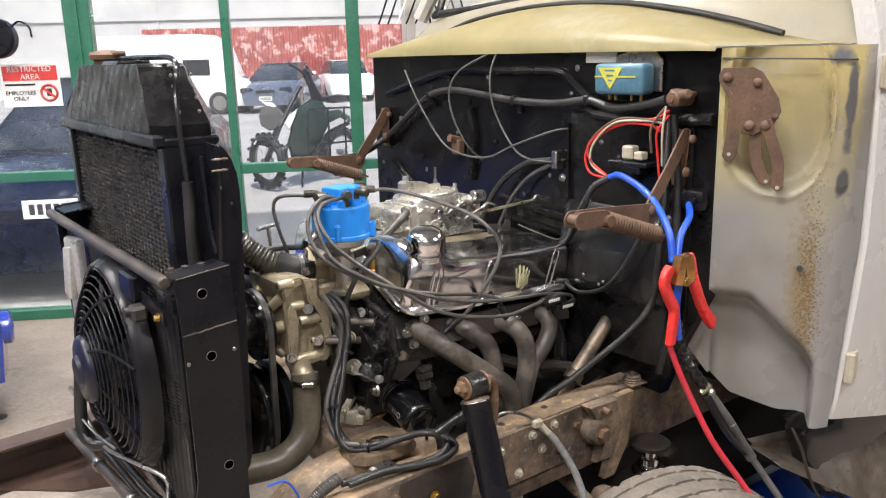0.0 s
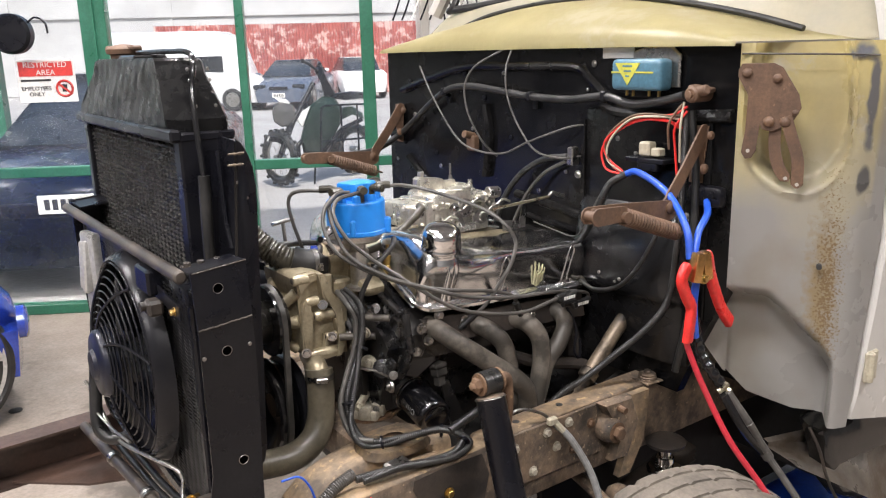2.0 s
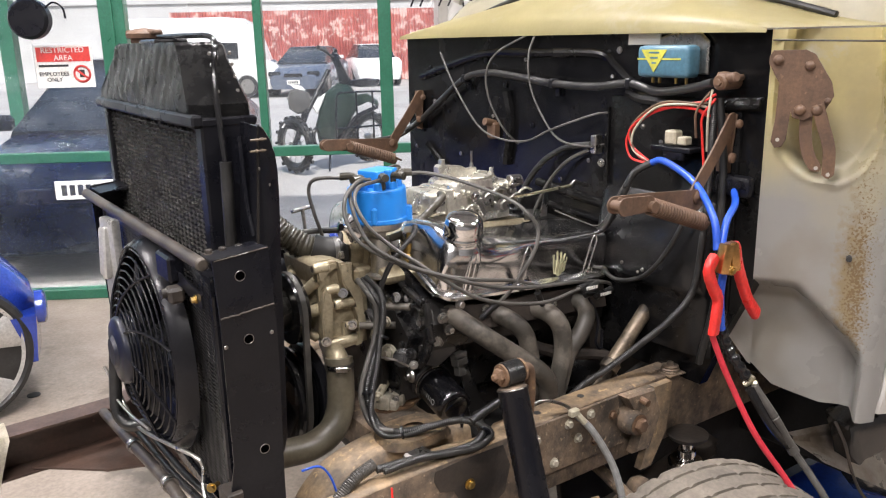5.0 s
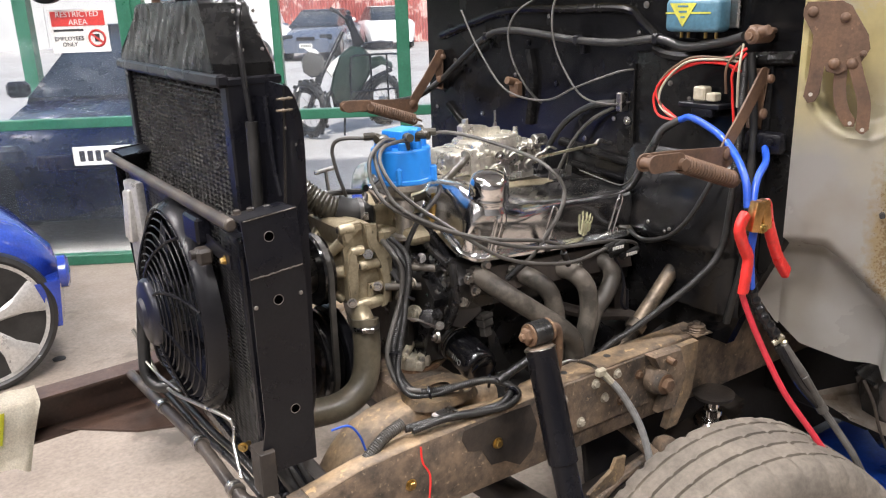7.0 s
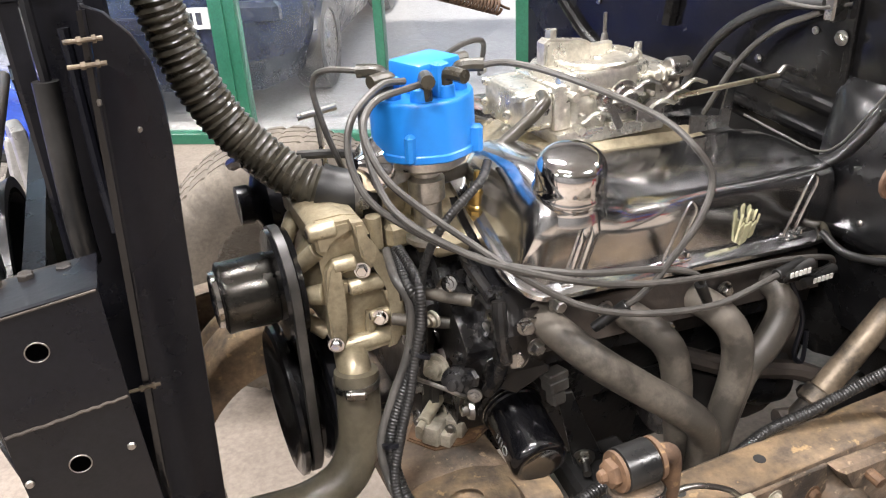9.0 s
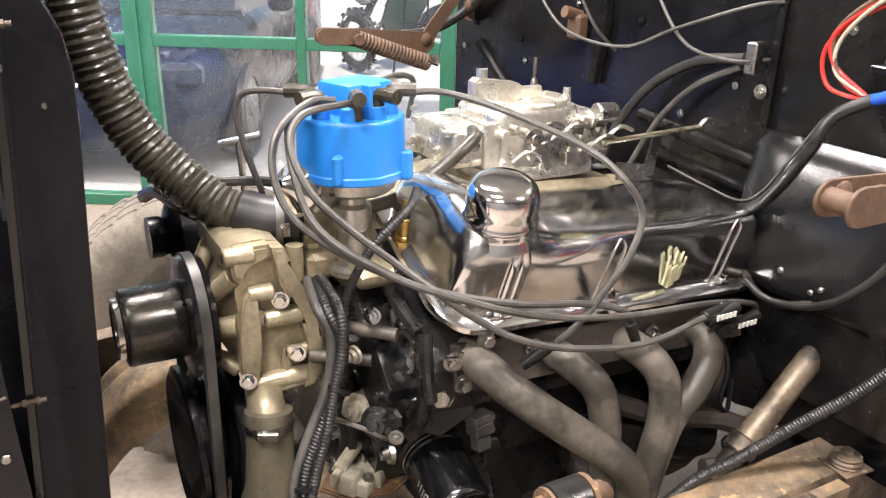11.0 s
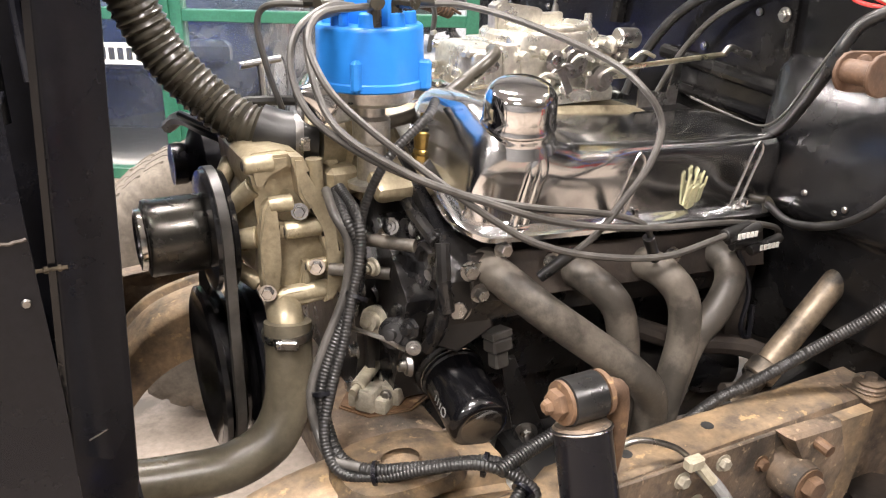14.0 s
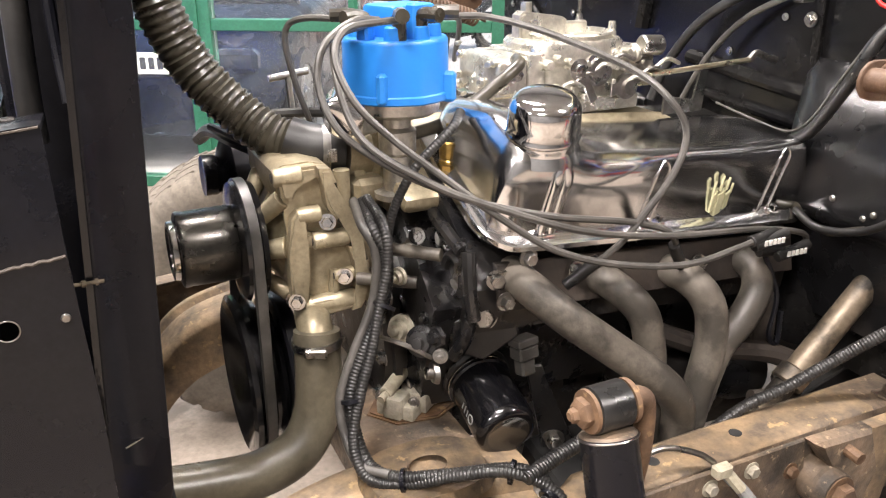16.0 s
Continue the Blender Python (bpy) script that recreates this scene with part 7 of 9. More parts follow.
# thin pipes and a round bar up the near edge
bm = bm_new()
tube(bm, [(0.105, -0.33, 1.37), (0.105, -0.315, 1.45), (0.11, -0.295, 1.53), (0.125, -0.265, 1.592), (0.13, -0.1, 1.60), (0.13, 0.1, 1.60)], 0.0055, 8)
part("overflow_pipe", bm, M_BLACKGLOSS, rad)
bm = bm_new()
tube(bm, [(0.105, -0.33, 1.375), (0.10, -0.335, 1.25), (0.10, -0.335, 1.2)], 0.0115, 12)
part("overflow_hose", bm, M_RUBBER, rad)
bm = bm_new()
tube(bm, [(0.13, -0.345, 1.42), (0.13, -0.355, 1.30), (0.132, -0.37, 1.24)], 0.005, 8)
part("bracket_rod", bm, M_BLACK, rad)
# side bracket plate with rounded top, behind the support panel; it leans back a little


def brk(f, z, o=0.0):
    """A point of the bracket's near face: f from its front edge to its rear edge, o outwards."""
    d = z - 1.1
    a, b = Vector((0.124 + 0.065 * d, -0.378 - 0.045 * d, z)), Vector((0.184 + 0.054 * d, -0.356 + 0.035 * d, z))
    return a.lerp(b, f) + Vector((0.25, -0.95, 0)) * o


bm = bm_new()
prism(bm, [brk(f, z) for f, z in ((0, 0.80), (0.35, 0.776), (0.72, 0.775), (0.9, 0.79), (1, 0.82), (1, 1.0), (1, 1.2), (1.02, 1.31), (1.0, 1.35), (0.88, 1.385), (0.64, 1.412), (0.3, 1.435), (0, 1.445))], (0.001, 0.005, 0), 0.0015)
loft(bm, [[brk(0, z), brk(0, z) + Vector((0.004, 0, 0)), brk(0, z) + Vector((0.004, 0.085, 0.004)), brk(0, z) + Vector((0, 0.085, 0.004))] for z in (0.80, 1.1, 1.3, 1.44)])
sb = part("side_bracket", bm, M_BLACK, rad, "satin black steel side bracket")
bm = bm_new()
loft(bm, [[brk(0, z, 0.0015) + Vector((-0.003, 0, 0)), brk(0.05, z, 0.002), brk(0.08, z, 0.0005), brk(0.02, z, -0.002)] for z in (0.80, 0.95, 1.1, 1.25, 1.4, 1.44)])
part("folded_edge", bm, M_BLACKGLOSS, sb)
for z in (1.418, 1.398, 1.076):
    q = brk(0, z, 0.006)
    bm = bm_new()
    cyl(bm, q + Vector((-0.018, 0, 0)), q + Vector((0.012, 0, 0)), 0.0020, seg=8)
    bolt(bm, q + Vector((-0.004, 0, 0)), (-1, 0, 0), 0.0035, 0.004, False)
    bolt(bm, q + Vector((0.004, 0, 0)), (1, 0, 0), 0.0035, 0.003, False)
    part("nut", bm, M_COLUMN, sb, "dull yellow zinc nut")
for f, z in ((0.55, 1.33), (0.5, 1.02)):
    bm = bm_new()
    lathe(bm, brk(f, z, 0.0005), (0.25, -0.95, 0), [(0, 0.003), (0.002, 0.002)], 8)
    part("screw", bm, M_STEEL, sb)
bm = bm_new()
box(bm, brk(0.55, 0.888, 0.0003), (0.034, 0.0012, 0.0012), 0, turn(0, -10, 20))
part("scratch", bm, M_STEEL, sb, "bright scratch")
for z in (1.365, 0.82):
    bm = bm_new()
    box(bm, brk(0.04, z, 0.002), (0.004, 0.003, 0.006), 0.001)
    part("paint_chip", bm, M_STEEL, sb)

# support frame: two panels, a top bar and a foot
sup = thing("radiator_support", "black steel radiator support with top bar", "bracket", (0.07, 0, 0.7))


def panel(y, sgn):
    """A folded side panel: its upper part is welded on along a sloping seam."""
    bm = bm_new()

    def out(z):
        return 0.007 * max(0.0, 1 - abs(z - 1.12) / 0.11) - 0.016 * max(0.0, min(1.0, (1.08 - z) / 0.24))
    rows = []
    for z in (1.238, 1.20, 1.16, 1.143, 1.136, 1.10, 1.05, 1.0, 0.95, 0.90, 0.85, 0.80, 0.75):
        xa = (0.011, 0.014, 0.0145, 0.017, 0.020, 0.021, 0.012, 0.002)
        zf = (1.238, 1.135, 1.10, 1.02, 0.92, 0.85, 0.80, 0.75)
        zr = ((1.245, 0.110), (1.144, 0.112), (1.0, 0.1165), (0.88, 0.116), (0.745, 0.114))
        front = next((xa[k] + (xa[k + 1] - xa[k]) * (zf[k] - z) / (zf[k] - zf[k + 1]) for k in range(7) if z >= zf[k + 1] - 1e-6), 0.002)
        rear = next((zr[k][1] + (zr[k + 1][1] - zr[k][1]) * (zr[k][0] - z) / (zr[k][0] - zr[k + 1][0]) for k in range(4) if z >= zr[k + 1][0]), 0.114)
        dz = 0.009 * max(0.0, (z - 1.1) / 0.14)
        yo = y + sgn * out(z)
        step_ = sgn * (0.0015 if z > 1.14 else 0.0)
        rows.append([(front, yo + step_, z), ((front + rear) / 2, yo + step_, z + dz / 2), (rear, yo + step_, z + dz), (rear, yo - sgn * 0.004, z + dz), ((front + rear) / 2, yo - sgn * 0.004, z + dz / 2), (front, yo - sgn * 0.004, z)])
    loft(bm, rows)
    p = part("panel", bm, M_BLACK, sup, "satin black folded side panel with bolt holes", smooth=25)
    bm = bm_new()
    prism(bm, [(0.011, y, 1.236), (0.110, y, 1.245), (0.112, y - sgn * 0.08, 1.24), (0.018, y - sgn * 0.08, 1.23)], (0, 0, -0.004))
    part("top_flange", bm, M_BLACK, p)
    bm = bm_new()
    prism(bm, [(0.014, y, 1.236), (0.109, y, 1.2455), (0.109, y + sgn * 0.003, 1.2445), (0.014, y + sgn * 0.003, 1.235)], (0, 0, 0.0012))
    part("worn_edge", bm, M_BAR, p, "worn bare edge")
    for x, z in ((0.056, 1.204), (0.061, 1.090), (0.080, 0.866)):
        yo = y + sgn * (out(z) + (0.0015 if z > 1.14 else 0))
        bm = bm_new()
        lathe(bm, (x, yo - sgn * 0.004, z), (0, sgn, 0), [(0, 0.0085), (0.0046, 0.0085)], 20)
        part("bolt_hole", bm, M_VOID, p)
        part("hole_edge", ring(bm_new(), (x, yo + sgn * 0.0005, z), (0, sgn, 0), 0.0088, 0.0006, 24, 6), M_STEEL, p)
    bm = bm_new()
    rng_ = random.Random(17)
    bead = [(0.015 + 0.096 * k / 24, y + sgn * (out(1.14) + 0.001), 1.1355 + 0.009 * k / 24 + rng_.uniform(-0.0008, 0.0008)) for k in range(25)]
    tube(bm, bead, 0.0016, 6, 2)
    part("weld_seam", bm, M_BAR, p, "rough pale weld bead")
    for x, z in ((0.020, 1.084), (0.103, 1.093)):
        bm = bm_new()
        lathe(bm, (x, y + sgn * (out(z) + 0.0005), z), (0, sgn, 0), [(0, 0.004), (0.002, 0.003)], 10)
        part("screw", bm, M_STEEL, p)
    return p


panel(-0.485, -1)
panel(0.43, 1)
bm = bm_new()
cyl(bm, (0.008, -0.445, 1.222), (0.0, 0.42, 1.222), 0.0118, seg=18, bev=0.003)
part("top_bar", bm, M_BAR, sup, "worn round steel bar")
bm = bm_new()
prism(bm, [(0.0, -0.48, 0.80), (0.03, -0.48, 0.80), (0.03, -0.48, 0.71), (0.0, -0.48, 0.71)], (0, 0.05, 0), 0.002)
part("foot", bm, M_RAILBLACK, sup, "grimy steel foot")
bm = bm_new()
box(bm, (0.09, 0, 0.655), (0.08, 0.86, 0.03), 0.004)
part("lower_channel", bm, M_BLACK, sup)
bm = bm_new()
tube(bm, [(0.02, -0.405, 1.215), (0.04, -0.40, 1.225), (0.1, -0.395, 1.228)], 0.006, 6)
for x in (0.03, 0.055, 0.085):
    bolt(bm, (x, -0.415, 1.232), (0, 0, 1), 0.007, 0.008)
part("top_bolts", bm, M_RAILBLACK, sup)

# ---- air-conditioning condenser and fan ----
cond = thing("condenser", "thin black air-conditioning condenser behind the fan", "condenser", (0.04, 0, 0.75))
bm = bm_new()
box(bm, (0.045, 0.0, 0.95), (0.022, 0.78, 0.46))
part("core", bm, M_BLACK, cond)
bm = bm_new()
for k in range(56):
    z = 0.735 + 0.0078 * k
    for seg_ in range(26):
        y = -0.385 + seg_ * 0.03
        prism(bm, [(0.0325, y, z), (0.0325, y + 0.015, z + 0.004), (0.0325, y + 0.03, z)], (0.006, 0, 0))
tagged(part("fin_core", bm, M_CONDFIN, cond), kind="stuff")
for y in (-0.40, 0.40):
    bm = bm_new()
    box(bm, (0.045, y, 0.95), (0.03, 0.02, 0.47), 0.004)
    part("side_channel", bm, M_BLACK, cond)
fan = thing("radiator_fan", "black electric radiator fan with dark blue motor hub", "fan", (0.0, -0.06, 0.95))
FC = Vector((0.018, -0.085, 0.972))
bm = bm_new()
lathe(bm, FC, (-1, 0, 0), [(0.0, 0.218), (0.0, 0.232), (0.018, 0.224), (0.032, 0.216), (0.036, 0.211), (0.032, 0.205), (0.018, 0.209), (0.0, 0.212)], 72, False)
part("shroud_ring", bm, M_BLACK, fan, "black plastic fan shroud", smooth=60)


def guard_x(r):
    """The guard bulges forward towards the motor."""
    return -0.034 - 0.048 * (1 - ((r - 0.075) / 0.132) ** 1.4)


grille = part("guard_ring", ring(bm_new(), FC + Vector((guard_x(0.08), 0, 0)), (1, 0, 0), 0.08, 0.002, 56, 4), M_BLACK, fan)
for k in range(1, 10):
    r = 0.08 + 0.0138 * k
    part("guard_ring", ring(bm_new(), FC + Vector((guard_x(r), 0, 0)), (1, 0, 0), r, 0.002, 64, 4), M_BLACK, fan)
for k in range(8):
    bm = bm_new()
    a0 = 2 * math.pi * k / 8
    pts = []
    for i in range(7):
        f = i / 6
        a = a0 + 0.55 * f
        r = 0.076 + 0.131 * f
        pts.append(FC + Vector((guard_x(r) - 0.003, r * math.cos(a), r * math.sin(a))))
    tube(bm, pts, 0.003, 6, 3)
    part("guard_spoke", bm, M_BLACK, grille)
for k in range(10):
    bm = bm_new()
    a0 = 2 * math.pi * k / 10 + 0.2
    secs = []
    for i in range(6):
        f = i / 5
        r = 0.06 + 0.142 * f
        a = a0 - 0.28 * f
        w = 0.16 + 0.04 * f
        d = 0.013
        def q(da, dx):
            return FC + Vector((-0.014 + dx, r * math.cos(a + da), r * math.sin(a + da)))
        secs.append([q(-w, d), q(0, 0.002), q(w, -d), q(0, -0.002)])
    loft(bm, secs)
    part("blade", bm, M_BLACK, fan, smooth=60)
bm = bm_new()
lathe(bm, FC + Vector((-0.062, 0, 0)), (-1, 0, 0), [(0, 0.075), (0.018, 0.075), (0.022, 0.072), (0.026, 0.071), (0.032, 0.064), (0.035, 0.034), (0.042, 0.028), (0.043, 0.0)], 44)
hub = part("motor_hub", bm, M_FANHUB, fan, "dark blue motor hub", smooth=40)
for k in range(5):
    a = 2 * math.pi * k / 5
    bm = bm_new()
    bolt(bm, FC + Vector((-0.089, 0.06 * math.cos(a), 0.06 * math.sin(a))), (-1, 0, 0), 0.005, 0.004, False)
    part("screw", bm, M_STEEL, hub)
bm = bm_new()
box(bm, (0.0, -0.275, 1.185), (0.03, 0.08, 0.05), 0.005)
part("fan_mount", bm, M_BLACK, fan)
bm = bm_new()
box(bm, (-0.012, -0.33, 1.145), (0.03, 0.035, 0.03), 0.006)
cyl(bm, (-0.025, -0.33, 1.15), (-0.036, -0.33, 1.15), 0.009, seg=12)
part("pressure_switch", bm, M_RAILBLACK, fan)
bm = bm_new()
prism(bm, [(0.005, -0.235, 1.19), (0.008, -0.43, 1.165), (0.008, -0.43, 1.14), (0.005, -0.235, 1.165)], (-0.004, 0, 0))
part("mount_strap", bm, M_BLACK, fan)
bm = bm_new()
bolt(bm, (0.002, -0.405, 1.152), (-1, 0, 0), 0.006, 0.008)
part("bolt", bm, M_BRASS, fan)
# receiver bottle and white tape on the far side of the fan
bm = bm_new()
box(bm, (0.012, 0.255, 1.06), (0.024, 0.075, 0.25), 0.008, turn(0, 0, 10), 2)
box(bm, (-0.004, 0.25, 1.10), (0.02, 0.022, 0.13), 0.008, turn(0, 5, 20), 2)
box(bm, (-0.004, 0.28, 1.10), (0.02, 0.018, 0.12), 0.007, turn(0, 5, 20), 2)
solid("alloy_bracket", bm, M_WHEEL, "bright dented alloy bracket beside the fan", "bracket")
# pipes at the foot
loom("grey_pipe", "grey pipe with ribbed joints under the radiator", [(-0.035, 0.4, 0.632), (-0.035, 0.29, 0.646), (-0.035, 0.066, 0.676), (-0.035, -0.22, 0.713), (-0.035, -0.43, 0.714), (-0.015, -0.47, 0.70), (0.05, -0.48, 0.675)], 0.0125, M_BAR, False, "pipe")
for y, z in ((0.066, 0.676), (-0.22, 0.713), (-0.425, 0.714)):
    bm = bm_new()
    lathe(bm, (-0.035, y + 0.013, z), (0, -1, 0.1), [(0, 0.0165), (0.008, 0.0165), (0.01, 0.0135), (0.016, 0.0135), (0.018, 0.0165), (0.026, 0.0165)], 20)
    solid("pipe_joint", bm, M_STEEL, "ribbed steel joint on the grey pipe", "pipe joint", group="joints of the grey pipe")
loom("alloy_pipe", "thin bright alloy pipe below the fan", [(-0.06, 0.16, 0.85), (-0.04, 0.129, 0.786), (-0.035, 0.095, 0.76), (-0.03, 0.006, 0.744), (-0.02, -0.184, 0.785), (0.0, -0.30, 0.80), (0.008, -0.32, 0.785), (0.0, -0.336, 0.751), (-0.01, -0.39, 0.712)], 0.0042, M_ALU, False, "pipe")
loom("alloy_pipe", "thin straight alloy pipe in front of the fan", [(-0.06, 0.10, 0.80), (-0.05, 0.0, 0.79), (-0.04, -0.13, 0.80)], 0.003, M_ALU, False, "pipe")
for k in range(2):
    loom("black_pipe", "thin black pipe beneath the condenser", [(0.0 + 0.02 * k, 0.2, 0.655), (0.0 + 0.02 * k, -0.1, 0.675), (0.005 + 0.02 * k, -0.3, 0.695), (0.01 + 0.02 * k, -0.44, 0.69)], 0.008, M_RUBBER, False, "pipe")
loom("black_hose", "black rubber hose bent below the fan", [(-0.04, 0.10, 0.93), (-0.055, 0.09, 0.82), (-0.06, 0.075, 0.765), (-0.045, 0.05, 0.74), (-0.02, 0.02, 0.745), (0.0, 0.0, 0.76)], 0.014, M_RUBBER, False, "hose")
for k in range(3):
    loom("black_hose", "black hose at the radiator's foot", [(0.05 + 0.02 * k, -0.30, 0.82 - 0.02 * k), (0.04 + 0.02 * k, -0.36, 0.76), (0.06 + 0.02 * k, -0.41, 0.71), (0.09 + 0.015 * k, -0.44, 0.65), (0.14, -0.46, 0.60)], 0.007, M_RUBBER, False, "hose")
loom("wire_bundle", "black wires running down beside the core", [(0.09, -0.36, 1.18), (0.085, -0.375, 1.0), (0.075, -0.38, 0.85), (0.06, -0.4, 0.74), (0.08, -0.43, 0.66)], 0.012, M_RUBBER, False)
bm = bm_new()
cyl(bm, (0.02, -0.365, 0.765), (0.0, -0.39, 0.775), 0.005, seg=10)
bolt(bm, (0.0, -0.39, 0.775), (-0.5, -0.8, 0.2), 0.0065, 0.009)
solid("brass_fitting", bm, M_BRASS, "brass pipe fitting below the fan", "fitting")
loom("taped_loom", "taped grey loom at the rail's front end", [(0.10, -0.47, 0.66), (0.16, -0.475, 0.678), (0.21, -0.47, 0.70), (0.26, -0.465, 0.735), (0.31, -0.46, 0.75)], 0.0125, M_LEAD, True)
bm = bm_new()
box(bm, (0.43, -0.44, 0.705), (0.07, 0.045, 0.045), 0.006, turn(10, 10, 20))
solid("grey_block", bm, M_STEEL, "small bare grey block inside the rail", "block")
# added white sheet, stands in for bright floor seen through below the filter
bm = bm_new()
box(bm, (0.64, -0.27, 0.60), (0.18, 0.16, 0.006), 0, turn(12, -8, 15))
solid("paper_sheet", bm, M_WHITE, "white sheet under the engine standing in for the lit floor beyond", "paper")
# hydraulic line across to the rail
loom("brake_pipe", "pale brake pipe over the rail", [(0.66, -0.50, 0.765), (0.72, -0.50, 0.785), (0.78, -0.508, 0.765), (0.815, -0.515, 0.735)], 0.004, M_STEEL, False, "pipe")
bk = thing("brake_hose", "grey flexible brake hose with fitting", "hose", (0.82, -0.51, 0.73))
bm = bm_new()
tube(bm, [(0.82, -0.515, 0.73), (0.845, -0.55, 0.69), (0.865, -0.60, 0.61), (0.86, -0.64, 0.52), (0.84, -0.66, 0.44)], 0.0085, 10)
part("hose", bm, M_PIPEGREY, bk)
bm = bm_new()
box(bm, (0.808, -0.522, 0.74), (0.026, 0.016, 0.018), 0.003)
cyl(bm, (0.815, -0.52, 0.738), (0.832, -0.535, 0.712), 0.008, seg=8)
part("fitting", bm, M_CREAM, bk)

# ---- shock absorber ----
shock = thing("shock_absorber", "black telescopic shock absorber on a rusty stud", "shock absorber", (0.60, -0.57, 0.86))
s0, s1 = Vector((0.612, -0.535, 0.864)), Vector((0.602, -0.693, 0.42))
bm = bm_new()
lathe(bm, s0, s1 - s0, [(0, 0.028), (0.002, 0.0325), (0.005, 0.0340), (0.009, 0.0325), (0.25, 0.0325), (0.252, 0.028), (0.44, 0.028)], 40)
sh = part("dust_tube", bm, M_BLACK, shock, "satin black dust tube", smooth=40)
bm = bm_new()
ring(bm, s0 + (s1 - s0).normalized() * 0.004, s1 - s0, 0.0335, 0.0014, 40, 6)
part("tube_rim", bm, M_STEEL, sh, "worn bright rim")
bm = bm_new()
lathe(bm, s0 - (s1 - s0).normalized() * 0.004, s1 - s0, [(0, 0.016), (0.003, 0.030), (0.006, 0.0325)], 32)
part("tube_cap", bm, M_RAIL, sh)
EY, EZ = -0.531, 0.895
bm = bm_new()
lathe(bm, (0.588, EY, EZ), (1, 0, 0), [(0, 0.022), (0.002, 0.0265), (0.043, 0.0265), (0.046, 0.022)], 36)
eye = part("top_eye", bm, M_RUBBER, shock, "dark bushed eye")
bm = bm_new()
lathe(bm, (0.583, EY, EZ), (1, 0, 0), [(0, 0.018), (0.001, 0.0245), (0.005, 0.0250), (0.007, 0.022)], 28)
part("bush_washer", bm, M_RUST, eye)
bm = bm_new()
lathe(bm, (0.634, EY, EZ), (1, 0, 0), [(0, 0.026), (0.006, 0.026), (0.007, 0.02)], 24)
part("bush_washer", bm, M_RUST, eye)
bm = bm_new()
lathe(bm, (0.562, EY, EZ), (1, 0, 0), [(0, 0.005), (0.002, 0.008), (0.008, 0.009), (0.009, 0.012), (0.013, 0.0175), (0.022, 0.0175)], 6)
part("stud_nut", bm, M_RUST, eye, "orange rusty stud nut")
bm = bm_new()
tube(bm, [(0.634, EY, EZ + 0.002), (0.656, EY, EZ), (0.668, EY + 0.004, EZ - 0.020), (0.670, -0.525, 0.82), (0.668, -0.518, 0.76), (0.665, -0.512, 0.71)], 0.0125, 12)
part("hanger", bm, M_RUST, shock, "orange rusty hanger")

